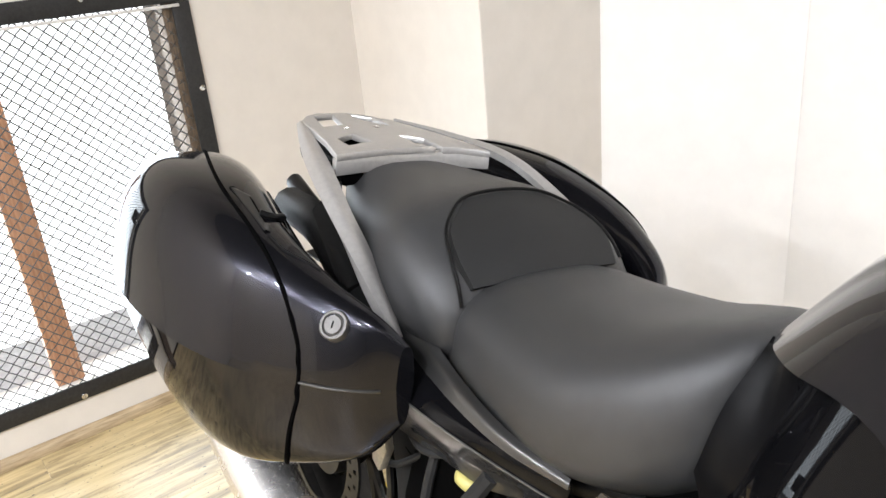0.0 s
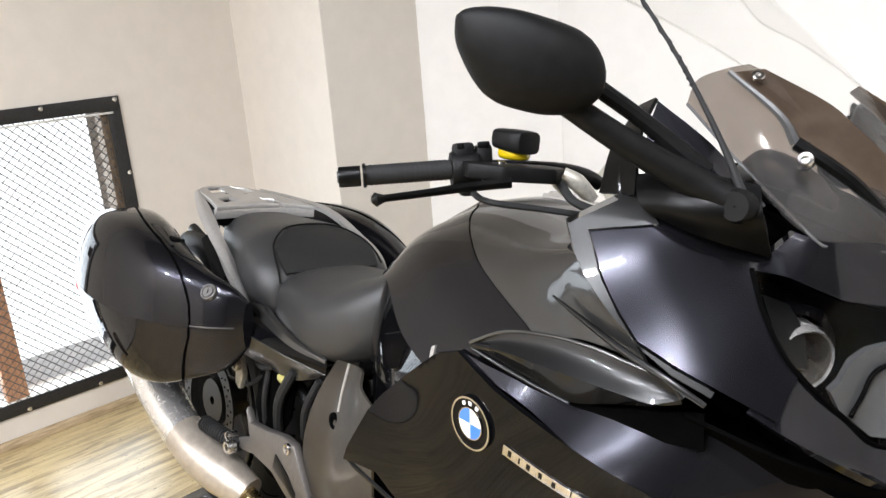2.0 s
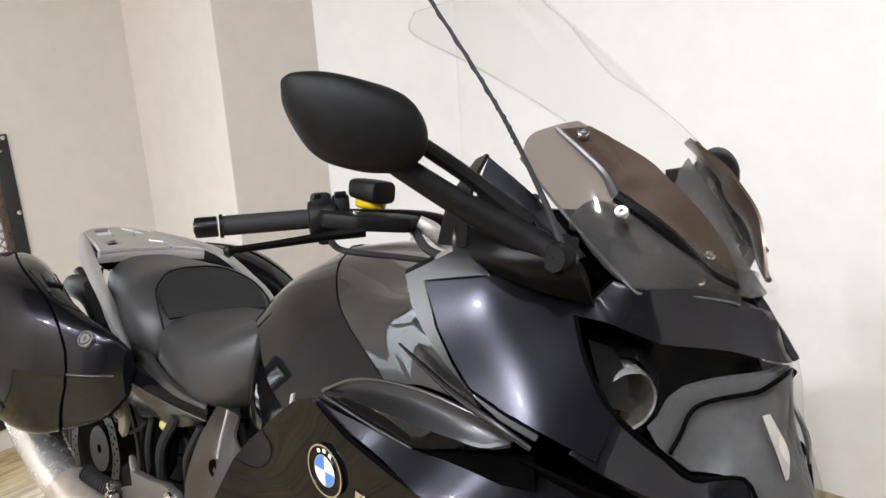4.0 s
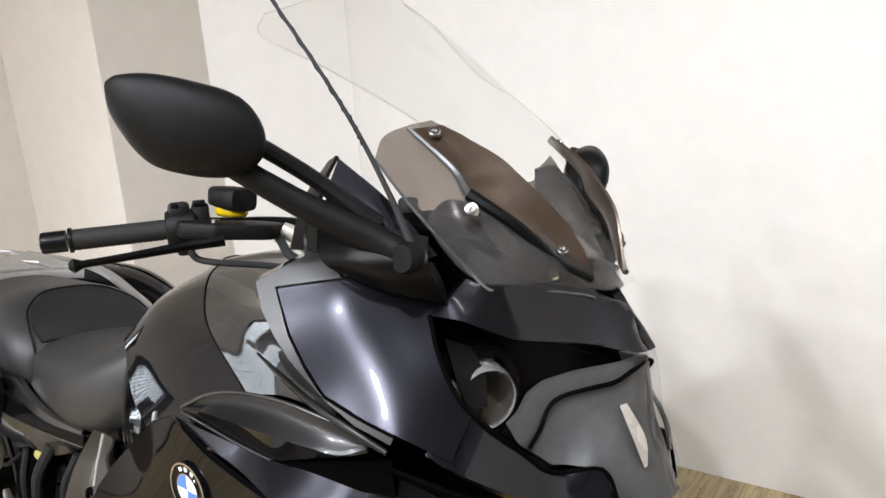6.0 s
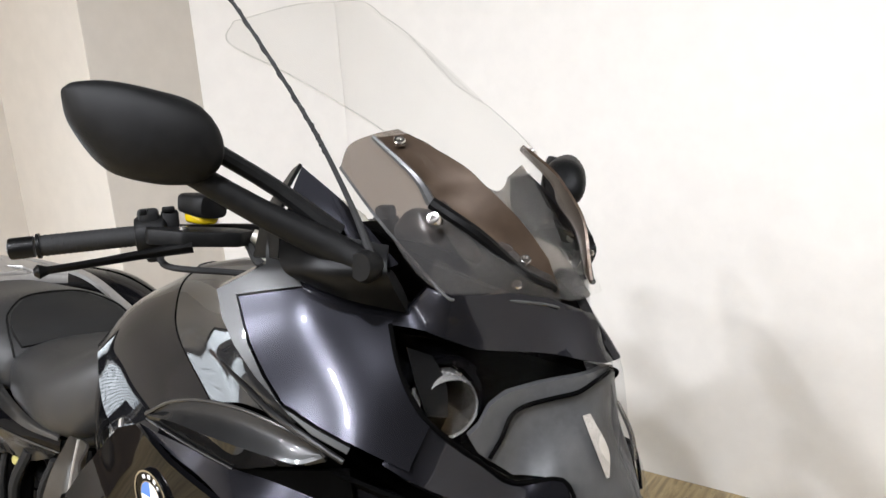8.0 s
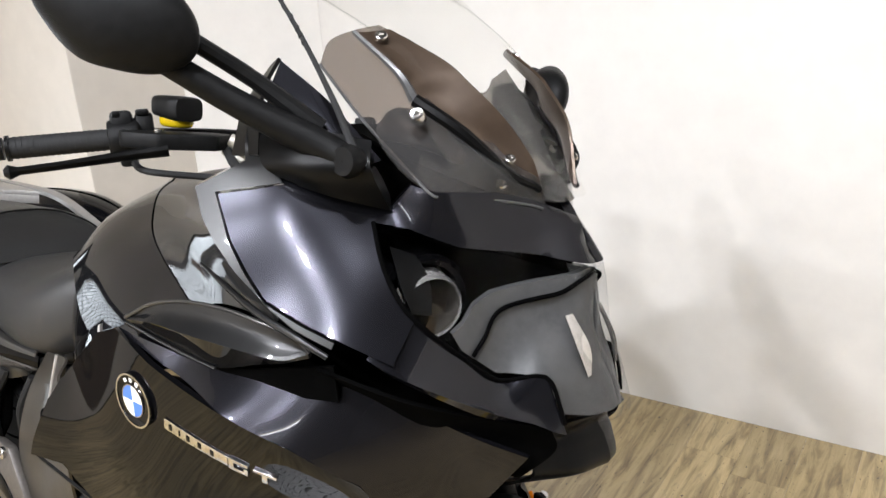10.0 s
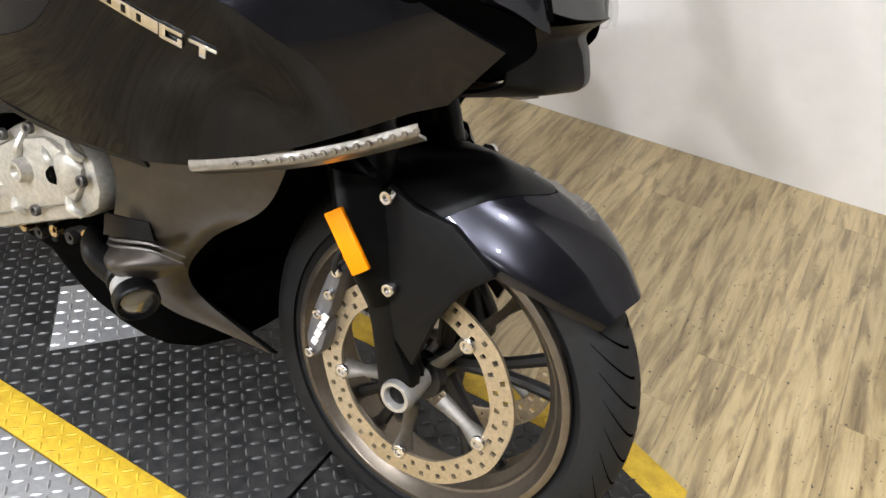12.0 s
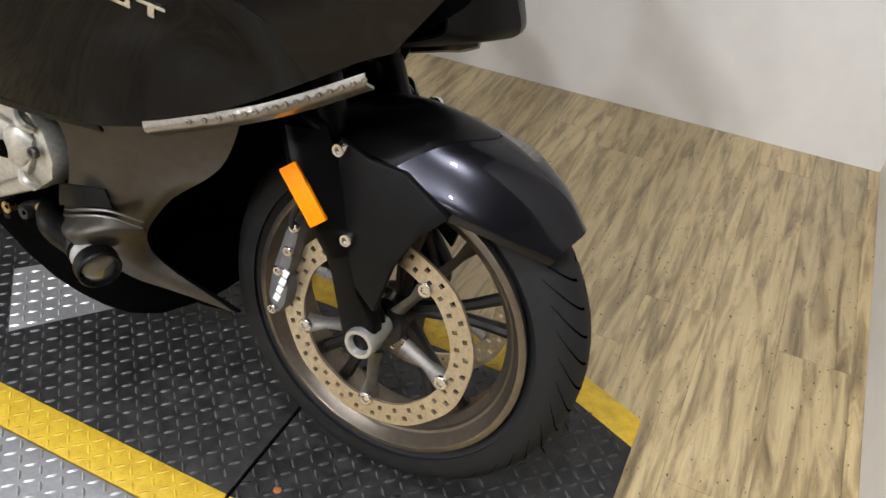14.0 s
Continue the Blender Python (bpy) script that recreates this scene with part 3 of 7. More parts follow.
part("tape_strip", plate_bm([(xa, PY1), (CUT0, PY1), (PX1, PY1 - CUTY), (PX1, PY1 - TAPE - CUTY + 0.0005), (CUT0, PY1 - TAPE + 0.0005), (xa, PY1 - TAPE + 0.0005)], TOP - 0.006, TOP, 0.0012, axis="z"), PLATE_YELLOW, turntable, "yellow edge tape")
for xa, xb in ((PX0, SEAM - 0.003), (SEAM + 0.003, CUT0)):
    part("side_plate", box_bm((xa, PY0 + 0.001, FLOOR + 0.001), (xb, PY0 + 0.006, TOP - 0.0065), 0.001), PLATE_ALU, turntable, "bright metal skirt")
    part("side_plate", box_bm((xa, PY1 - 0.006, FLOOR + 0.001), (xb, PY1 - 0.001, TOP - 0.0065), 0.001), PLATE_ALU, turntable, "bright metal skirt")
part("hinge_gap", box_bm((SEAM - 0.004, PY0 + 0.002, FLOOR + 0.001), (SEAM + 0.004, PY1 - 0.002, TOP - 0.008)), DARK, turntable)
part("end_plate", box_bm((PX1 - 0.008, PY0 + 0.06, FLOOR + 0.001), (PX1 - 0.002, PY1 - 0.06, TOP - 0.0065), 0.001), PLATE_ALU, turntable, "bright metal skirt")
# folded ramp lip at the rear
for ya, yb, m in ((PY0 + 0.006, PY0 + TAPE, PLATE_YELLOW), (PY0 + TAPE + 0.001, PY1 - TAPE - 0.001, PLATE_BLACK), (PY1 - TAPE, PY1 - 0.006, PLATE_YELLOW)):
    bm = from_faces([(PX0, ya, TOP - 0.001), (PX0, yb, TOP - 0.001), (PX0 - 0.15, yb, FLOOR + 0.002), (PX0 - 0.15, ya, FLOOR + 0.002), (PX0, ya, TOP - 0.007), (PX0, yb, TOP - 0.007), (PX0 - 0.14, yb, FLOOR + 0.001), (PX0 - 0.14, ya, FLOOR + 0.001)],
                    [(0, 1, 2, 3), (7, 6, 5, 4), (0, 3, 7, 4), (1, 5, 6, 2), (2, 6, 7, 3), (0, 4, 5, 1)])
    part("ramp", bm, m, turntable, "sloping tread plate ramp", 0)
# round wings
CX, CY, RAD = -0.72, 0.045, 0.56
for sgn, yb in ((-1, PY0), (1, PY1)):
    a0 = math.asin((abs(yb - CY) + 0.002) / RAD)
    arc = [(CX + RAD * math.cos(a), CY + sgn * RAD * math.sin(a)) for a in np.linspace(a0, math.pi - a0, 40)]
    part("wing", plate_bm(arc, TOP - 0.008, TOP - 0.002, 0.001, axis="z"), PLATE_ALU, turntable, "bright round tread plate wing")
    rim = [(x, y) for x, y in arc] + [(CX + (x - CX) * 0.985, CY + (y - CY) * 0.985) for x, y in arc[::-1]]
    part("wing_rim", plate_bm(rim, FLOOR + 0.001, TOP - 0.0085, 0, axis="z"), PLATE_ALU, turntable, "bright metal skirt", 30)
# square patch of bright tread plate on the deck
PATCH = [(-0.755, -0.085), (-0.628, 0.062), (-0.76, 0.185), (-0.892, 0.05)]
part("patch_plate", plate_bm(PATCH, TOP + 0.0005, TOP + 0.003, 0.0008, axis="z"), PLATE_ALU, turntable, "square bright tread plate")


def lugs_bm(spots, size=0.0108, width=0.0031, high=0.0028):
    verts, faces = [], []
    for x, y, z, turn in spots:
        c, s = math.cos(turn), math.sin(turn)
        b = len(verts)
        for a, w, h in ((-1, 0, 0), (-0.45, 1, 0), (0.45, 1, 0), (1, 0, 0), (0.45, -1, 0), (-0.45, -1, 0), (-0.5, 0, 1), (0.5, 0, 1)):
            verts.append((x + a * size * c - w * width * s, y + a * size * s + w * width * c, z + h * high))
        for f in ((0, 1, 6), (1, 2, 7, 6), (2, 3, 7), (3, 4, 7), (4, 5, 6, 7), (5, 0, 6)):
            faces.append(tuple(b + i for i in f))
    return from_faces(verts, faces)


def lattice(xa, xb, ya, yb, pitch=0.0320, keep=None, z=TOP, base=0.785):
    out, i = [], 0
    for i in range(int((xb - xa) / pitch * 1.42) + 1):
        for j in range(int((yb - ya) / pitch * 1.42) + 1):
            x, y = xa + 0.008 + i * pitch / 1.42, ya + 0.008 + j * pitch / 1.42
            if (x < xb - 0.006 and y < yb - 0.006) and (keep is None or keep(x, y)):
                out.append((x, y, z - 0.0001, base if (i + j) % 2 else base + math.pi / 2))
    return out


deck_lugs = lattice(PX0, SEAM - 0.003, PY0 + TAPE, PY1 - TAPE) + lattice(SEAM + 0.003, PX1, PY0 + TAPE, PY1 - TAPE, keep=lambda x, y: x < CUT0 or PY0 + TAPE + 0.46 * (x - CUT0) < y < PY1 - TAPE - 0.46 * (x - CUT0))
part("deck_lugs", lugs_bm(deck_lugs), PLATE_LUG, turntable, "raised tread lugs")["kind"] = "stuff"
tape_lugs = [s for ya, yb in ((PY0, PY0 + TAPE), (PY1 - TAPE, PY1)) for xa, xb in ((PX0, SEAM - 0.003), (SEAM + 0.003, CUT0)) for s in lattice(xa, xb, ya, yb)]
part("tape_lugs", lugs_bm(tape_lugs, high=0.0012), PLATE_YELLOW, turntable, "raised tread lugs")["kind"] = "stuff"
wing_lugs = [s for ya, yb in ((CY - RAD, PY0), (PY1, CY + RAD)) for s in lattice(CX - RAD, CX + RAD, ya, yb, keep=lambda x, y: math.hypot(x - CX, y - CY) < RAD - 0.014, z=TOP - 0.002)]
part("wing_lugs", lugs_bm(wing_lugs), PLATE_ALU, turntable, "raised tread lugs")["kind"] = "stuff"
pq = lattice(-0.90, -0.62, -0.1, 0.2, keep=lambda x, y: all((bx - ax) * (y - ay) - (by - ay) * (x - ax) > 0.006 * math.hypot(bx - ax, by - ay) for (ax, ay), (bx, by) in zip(PATCH, PATCH[1:] + PATCH[:1])), z=TOP + 0.003)
part("patch_lugs", lugs_bm(pq), PLATE_ALU, turntable, "raised tread lugs")["kind"] = "stuff"
RUST = worn(mat("rust_spot", (0.3, 0.1, 0.02), 0.8), (0.32, 0.11, 0.025), 0.3, 120)
part("rust_spot", lathe_bm([(0.0005, 0), (0.007, 0), (0.006, 0.0006), (0.0005, 0.0008)], 12, closed=False), RUST, turntable, "small rust spot").matrix_local = Matrix.Translation((-0.105, -0.137, TOP)) @ pose(0, 0, 0, 90)


# ---- the motorcycle: x forward, y to its left, z up, from the point under the front axle ----
BIKE = Matrix.Translation((0, 0, 0.0104)) @ Matrix(((0.99864, 0.04357, 0.02869), (-0.04815, 0.98154, 0.18510), (-0.02010, -0.18623, 0.98230))).to_4x4()
bike = thing("motorcycle", "dark graphite touring motorcycle leaning on its side stand", "motorcycle", BIKE)
BOTH = (-1, 1)


def bikepart(name, bm, material, label="", parent=None, smooth=35):
    return part(name, bm, material, parent or bike, label, smooth)


def mirrored(bm):
    out = bm.copy()
    bmesh.ops.scale(out, vec=(1, -1, 1), verts=out.verts)
    bmesh.ops.reverse_faces(out, faces=out.faces)
    return out


def pair(name, bm, material, label="", parent=None, smooth=35):
    """The right-hand part, and its mirror image on the left."""
    other = mirrored(bm)
    a = bikepart(name, bm, material, label, parent, smooth)
    bikepart(name, other, material, label, parent, smooth)
    return a


# wheels
def tyre_profile(r, w, bead):
    side = [(bead, -0.62 * w), (bead + 0.02, -0.86 * w), (r - 0.055, -1.0 * w), (r - 0.036, -0.97 * w)]
    crown = [(r - 0.036 + 0.036 * math.cos(a), 0.97 * w * math.sin(a)) for a in np.linspace(-1.45, 1.45, 13)]
    return side + crown[1:-1] + [(a, -b) for a, b in side[::-1]] + [(bead - 0.004, 0.5 * w), (bead - 0.004, -0.5 * w)]


def groove_bm(r, w, c, count, thin=0.0032):
    """Curved tread cuts, as dark strips that sit just over the rubber."""
    verts, faces = [], []
    for k in range(count):
        for sgn in (-1, 1):
            a0 = 2 * math.pi * (k + (0.5 if sgn > 0 else 0)) / count
            line = []
            for t in np.linspace(0, 1, 9):
                u = (0.10 + 0.82 * t) * sgn
                ang = a0 + 0.24 * t ** 1.5
                ph = 1.42 * u
                rr = r - 0.036 + 0.036 * math.cos(ph) + 0.0008
                line.append((ang, rr, 0.97 * w * math.sin(ph), thin * (1.1 - 0.7 * t)))
            b = len(verts)
            for ang, rr, y, hw in line:
                for s in (-1, 1):
                    d = s * hw / rr
                    verts.append((c[0] + rr * math.cos(ang + d), c[1] + y, c[2] + rr * math.sin(ang + d)))
            for i in range(8):
                faces.append((b + 2 * i, b + 2 * i + 1, b + 2 * i + 3, b + 2 * i + 2))
    return from_faces(verts, faces)


GROOVE = mat("tread_groove", (0.001, 0.001, 0.001), 0.95, Specular_IOR_Level=0.0)
CARRIER = worn(mat("carrier_alloy", (0.12, 0.11, 0.095), 0.45, 0.7), (0.12, 0.11, 0.095), 0.15, 30, (0.35, 0.55))


def rim_bm(c, r, w):
    outer = [(r, -w), (r + 0.006, -w + 0.002), (r + 0.006, -w + 0.008), (r - 0.004, -w + 0.012), (r - 0.022, -w + 0.02), (r - 0.03, -w * 0.4)]
    prof = outer + [(a, -b) for a, b in outer[::-1]] + [(r - 0.004, w), (r - 0.012, w - 0.012), (r - 0.036, w * 0.35), (r - 0.036, -w * 0.35), (r - 0.012, -w + 0.012), (r - 0.004, -w)]
    return lathe_bm(prof, 72, c)


def spoke_bm(c, a, r0, r1, y, fat):
    """A tapering arm from hub to rim, forked at the rim."""
    bms = []
    for d in (-0.16, 0.16):
        p = [(c[0] + rr * math.cos(a + d * k), c[1] + y * (1 - 0.5 * k), c[2] + rr * math.sin(a + d * k)) for rr, k in ((r0, 0.15), ((r0 + r1) / 2, 0.6), (r1, 1.0))]
        bms.append(tube_bm(p, [fat, fat * 0.72, fat * 0.85], 3, 8))
    return joined(*bms)


AX = (0.0, 0.0, 0.312)
TR = 0.291
front = bikepart("front_wheel", rim_bm(AX, 0.216, 0.056), BRONZE, "cast wheel with bronze-grey rim")
part("tyre", lathe_bm(tyre_profile(TR, 0.054, 0.217), 96, AX), RUBBER, front, "black road tyre")
part("tread_grooves", groove_bm(TR, 0.054, AX, 44, 0.0022), GROOVE, front, "", 0)
part("hub", lathe_bm([(0.012, -0.062), (0.034, -0.062), (0.036, -0.045), (0.026, -0.03), (0.026, 0.03), (0.036, 0.045), (0.034, 0.062), (0.012, 0.062)], 32, AX), WHEEL, front)
for k in range(5):
    part("spoke", spoke_bm(AX, 0.35 + k * 2 * math.pi / 5, 0.028, 0.19, 0.0, 0.0125), WHEEL, front, "forked dark grey spoke")


def disc_bm(c, y, r1, r0, thick, holes):
    """A drilled ring: holes are cut as open squares with walls."""
    verts, faces, n = [], [], holes * 2
    radii = [r0, r0 + (r1 - r0) * 0.2, r0 + (r1 - r0) * 0.42, r0 + (r1 - r0) * 0.58, r0 + (r1 - r0) * 0.8, r1]
    m = len(radii)
    for s in (-1, 1):
        for k in range(n * 2):
            wave = 1 + 0.006 * math.sin(k * 2 * math.pi * 10 / (n * 2))
            a = 2 * math.pi * (k + (0.28 if k % 2 else -0.28) * 0) / (n * 2)
            for r in radii:
                rr = r * wave if r in (r0, r1) else r
                verts.append((c[0] + rr * math.cos(a), c[1] + y + s * thick / 2, c[2] + rr * math.sin(a)))
    half = n * 2 * m
    for k in range(n * 2):
        k2 = (k + 1) % (n * 2)
        for i in range(m - 1):
            hole = (k % 4 == 0 and i == 1) or (k % 4 == 2 and i == 3)
            a, b, d, e = k * m + i, k * m + i + 1, k2 * m + i + 1, k2 * m + i
            if hole:
                for p, q in ((a, b), (b, d), (d, e), (e, a)):
                    faces.append((p, q, q + half, p + half))
            else:
                faces += [(a, b, d, e), (a + half, e + half, d + half, b + half)]
        for i in (0, m - 1):
            faces.append((k * m + i, k2 * m + i, k2 * m + i + half, k * m + i + half))
    return from_faces(verts, faces)


for s in (-1, 1):
    disc = part("brake_disc", disc_bm(AX, s * 0.078, 0.156, 0.121, 0.005, 32), DISC, front, "drilled steel brake disc", 25)
    for k in range(5):
        a = 0.98 + k * 2 * math.pi / 5
        arm = tube_bm([(AX[0] + 0.045 * math.cos(a), s * 0.066, AX[2] + 0.045 * math.sin(a)), (AX[0] + 0.09 * math.cos(a), s * 0.07, AX[2] + 0.09 * math.sin(a)), (AX[0] + 0.122 * math.cos(a), s * 0.075, AX[2] + 0.122 * math.sin(a))], [0.012, 0.009, 0.017], 3, 8, squash=0.35)
        part("disc_carrier", arm, CARRIER, disc, "light alloy carrier arm")
        part("rivet", knob_bm((AX[0] + 0.121 * math.cos(a), s * 0.081, AX[2] + 0.121 * math.sin(a)), 0.011, 0.005, (0, s, 0), 14), STEEL, disc)
part("axle_end", lathe_bm([(0.001, -0.118), (0.013, -0.118), (0.0135, -0.128), (0.0165, -0.134), (0.0215, -0.134), (0.0235, -0.13), (0.0235, -0.11), (0.018, -0.07)], 28, (0.006, 0.0, 0.321), closed=False), AXLE, front, "bright hollow axle end")

RA = (-1.63, 0.0, 0.322)
rear = bikepart("rear_wheel", rim_bm(RA, 0.216, 0.085), WHEEL, "dark cast rear wheel")
part("tyre", lathe_bm(tyre_profile(0.312, 0.092, 0.217), 80, RA), RUBBER, rear, "wide black rear tyre")
part("tread_grooves", groove_bm(0.312, 0.092, RA, 28), GROOVE, rear, "", 0)
part("brake_disc", disc_bm(RA, -0.1, 0.15, 0.11, 0.005, 30), WHEEL, rear, "dark drilled brake disc", 25)
for k in range(5):
    part("spoke", spoke_bm(RA, 0.2 + k * 2 * math.pi / 5, 0.03, 0.19, 0.0, 0.014), WHEEL, rear)
part("hub", lathe_bm([(0.012, -0.09), (0.06, -0.09), (0.065, -0.05), (0.045, 0), (0.065, 0.05), (0.06, 0.09), (0.012, 0.09)], 28, RA), WHEEL, rear)

# front fork and its covers
fork_out = [(-0.165, 0.60), (-0.13, 0.622), (-0.095, 0.605), (-0.062, 0.545), (-0.035, 0.46), (-0.012, 0.392), (0.02, 0.352), (0.026, 0.312), (0.01, 0.287), (-0.02, 0.29), (-0.032, 0.33), (-0.055, 0.40), (-0.098, 0.49)]
fork = pair("fork_leg", plate_bm(fork_out, -0.125, -0.096, 0.007), SATIN, "satin black fork leg cover")
patch("fork_shield", [[(-0.168, 0.115, 0.60), (-0.125, 0.155, 0.606), (-0.085, 0.118, 0.60)], [(-0.145, 0.118, 0.55), (-0.098, 0.165, 0.55), (-0.058, 0.122, 0.555)], [(-0.115, 0.118, 0.50), (-0.072, 0.163, 0.495), (-0.042, 0.122, 0.50)], [(-0.078, 0.118, 0.44), (-0.050, 0.142, 0.44), (-0.030, 0.121, 0.445)]], SATIN, bike, "satin black upper fork shield", sides=BOTH)
refl = plate_bm([(-0.0125, -0.041), (0.0125, -0.041), (0.0125, 0.041), (-0.0125, 0.041)], -0.004, 0.004, 0.0015)
bmesh.ops.transform(refl, matrix=Matrix.Translation((-0.080, -0.168, 0.531)) @ pose(0, 0, 0, 0, -41, 0) @ pose(0, 0, 0, 0, 0, 14), verts=refl.verts)
pair("reflector", refl, AMBER, "amber oblong side reflector")
bracket = [(-0.066, 0.600), (-0.02, 0.586), (0.03, 0.585), (0.082, 0.556), (0.098, 0.545), (0.060, 0.505), (0.034, 0.45), (0.016, 0.372), (-0.018, 0.40), (-0.045, 0.47), (-0.062, 0.55)]
pair("fender_bracket", plate_bm(bracket, -0.124, -0.112, 0.004), PLASTIC, "matt black fender side plate")
for bx, bz in ((-0.058, 0.588), (-0.033, 0.470)):
    pair("bolt", knob_bm((bx, -0.126, bz), 0.0095, 0.010), STEEL, "bright button-head bolt")

# front fender: centre line, shoulder, lower edge
FT = [(-0.135, 0.0, 0.600), (-0.07, 0.0, 0.622), (0.0, 0.0, 0.634), (0.07, 0.0, 0.628), (0.14, 0.0, 0.606), (0.20, 0.0, 0.570), (0.236, 0.0, 0.53)]
FS = [(-0.13, 0.066, 0.596), (-0.07, 0.072, 0.613), (0.0, 0.072, 0.622), (0.07, 0.068, 0.615), (0.14, 0.058, 0.592), (0.195, 0.044, 0.560), (0.232, 0.026, 0.527)]
FE = [(-0.12, 0.105, 0.568), (-0.06, 0.112, 0.585), (0.0, 0.112, 0.585), (0.06, 0.110, 0.568), (0.125, 0.1, 0.552), (0.18, 0.08, 0.532), (0.222, 0.05, 0.510)]
FL = [(-0.11, 0.108, 0.55), (-0.05, 0.115, 0.555), (0.01, 0.114, 0.555), (0.07, 0.112, 0.54), (0.128, 0.1, 0.530), (0.178, 0.08, 0.515), (0.215, 0.052, 0.498)]
neg = lambda line: [(x, -w, z) for x, w, z in line]
def along(line, x0, x1, n=6):
    p = np.array(line)
    xs = np.linspace(x0, x1, n)
    return [(x, np.interp(x, p[:, 0], p[:, 1]), np.interp(x, p[:, 0], p[:, 2])) for x in xs]


smoothed = [np.array(spline(line, 6)).tolist() for line in (FL, FE, FS, FT)]
SEAM = [0.01, 0.012, 0.06, 0.10]
fl, fe, fs, ft = [along(line, x0, line[-1][0]) for line, x0 in zip(smoothed, SEAM)]
re, rs, rt = [along(line, line[0][0], x0 - 0.002) for line, x0 in zip(smoothed[1:], SEAM[1:])]
patch("front_fender", [fl, fe, fs, ft, neg(fs), neg(fe), neg(fl)], GRAPHITE, bike, "graphite painted front fender", 0.004, 5, centre=(0.05, 0, 0.4))
patch("rear_fender_half", [re, rs, rt, neg(rs), neg(re)], SATIN, bike, "satin black rear half of the fender", 0.004, 5, centre=(0, 0, 0.4))

# brake callipers and lines
HANGER = worn(mat("hanger_cast", (0.13, 0.12, 0.11), 0.42, 0.6), (0.13, 0.12, 0.11), 0.1, 25, (0.36, 0.5), 0.12)
LOCK_STEEL = worn(mat("lock_steel", (0.12, 0.115, 0.11), 0.3, 0.9), (0.12, 0.115, 0.11), 0.1, 60, (0.45, 0.6))
LAMP_BOWL = worn(mat("lamp_reflector", (0.6, 0.55, 0.48), 0.15, 0.9), (0.36, 0.33, 0.29), 0.2, 40, (0.12, 0.3))
LAMP_DARK = mat("dark_lamp_glass", (0.09, 0.085, 0.075), 0.12, 0.5, Coat_Weight=1.0)
CAL = mat("calliper_grey", (0.14, 0.14, 0.145), 0.45, 0.5)
cal = plate_bm([(-0.163, 0.288), (-0.150, 0.282), (-0.138, 0.305), (-0.135, 0.335), (-0.142, 0.350), (-0.134, 0.372), (-0.128, 0.41), (-0.122, 0.445), (-0.136, 0.452), (-0.150, 0.425), (-0.160, 0.385), (-0.168, 0.350), (-0.171, 0.312)], -0.105, -0.062, 0.008)
calp = pair("calliper", cal, CAL, "grey four-piston brake calliper")
for k in range(4):
    bmk = box_bm((-0.006, -0.0015, -0.005), (0.006, 0.0015, 0.005), 0.0005)
    bmesh.ops.transform(bmk, matrix=Matrix.Translation((-0.152 + 0.004 * k, -0.106, 0.315 + 0.015 * k)) @ pose(0, 0, 0, 0, -70, 0), verts=bmk.verts)
    part("mark", bmk, WHITE_PLASTIC, calp, "white marking")
for bx, bz in ((-0.157, 0.294), (-0.138, 0.40), (-0.131, 0.440), (-0.152, 0.362)):
    part("bolt", knob_bm((bx, -0.105, bz), 0.008, 0.006), STEEL, calp)
pair("brake_line", tube_bm([(-0.14, -0.09, 0.42), (-0.13, -0.115, 0.46), (-0.115, -0.1, 0.52), (-0.12, -0.08, 0.6)], 0.0045, 5, 8), RUBBER)
pair("fork_lower", tube_bm([(0.0, -0.09, 0.312), (-0.045, -0.088, 0.42), (-0.10, -0.085, 0.58), (-0.135, -0.08, 0.68)], [0.028, 0.02, 0.026, 0.028], 4, 12), SATIN, "black fork casting")
bikepart("fork_crown", tube_bm([(-0.135, -0.085, 0.67), (-0.135, 0, 0.70), (-0.135, 0.085, 0.67)], 0.035, 4, 12), SATIN)

# body: tank and knee panels
tank_seam = [(-0.66, 0.0, 1.022), (-0.65, 0.08, 1.019), (-0.61, 0.15, 1.008), (-0.54, 0.213, 0.986), (-0.45, 0.27, 0.962), (-0.30, 0.327, 0.922)]
patch("tank", [[(-0.845, 0.0, 0.858), (-0.822, 0.11, 0.864), (-0.763, 0.198, 0.882), (-0.675, 0.256, 0.893), (-0.57, 0.305, 0.845), (-0.44, 0.342, 0.815)], [(-0.765, 0.0, 0.955), (-0.748, 0.1, 0.955), (-0.70, 0.182, 0.955), (-0.622, 0.238, 0.945), (-0.525, 0.288, 0.912), (-0.375, 0.336, 0.872)], tank_seam], GRAPHITE, bike, "graphite painted rear tank shell", sides=BOTH)
patch("knee_panel", [[(x + 0.004, w, z - 0.001) for x, w, z in tank_seam], [(-0.52, 0.0, 1.048), (-0.51, 0.08, 1.045), (-0.475, 0.16, 1.03), (-0.43, 0.23, 1.008), (-0.36, 0.287, 0.985), (-0.25, 0.338, 0.935)], [(-0.36, 0.0, 1.05), (-0.36, 0.10, 1.05), (-0.34, 0.19, 1.048), (-0.32, 0.25, 1.036), (-0.285, 0.31, 1.012), (-0.205, 0.348, 0.945)], [(-0.25, 0.0, 1.06), (-0.25, 0.12, 1.06), (-0.245, 0.22, 1.062), (-0.232, 0.30, 1.058), (-0.205, 0.350, 1.025), (-0.13, 0.352, 0.945)]], GREY_PAINT, bike, "grey painted front tank panel", sides=BOTH)
bikepart("tank_core", loft_bm([(-0.70, 0, 0.80, 0.10, 0.08), (-0.6, 0, 0.84, 0.17, 0.12), (-0.45, 0, 0.86, 0.2, 0.14), (-0.25, 0, 0.86, 0.2, 0.14)], 20, 3), DARK)
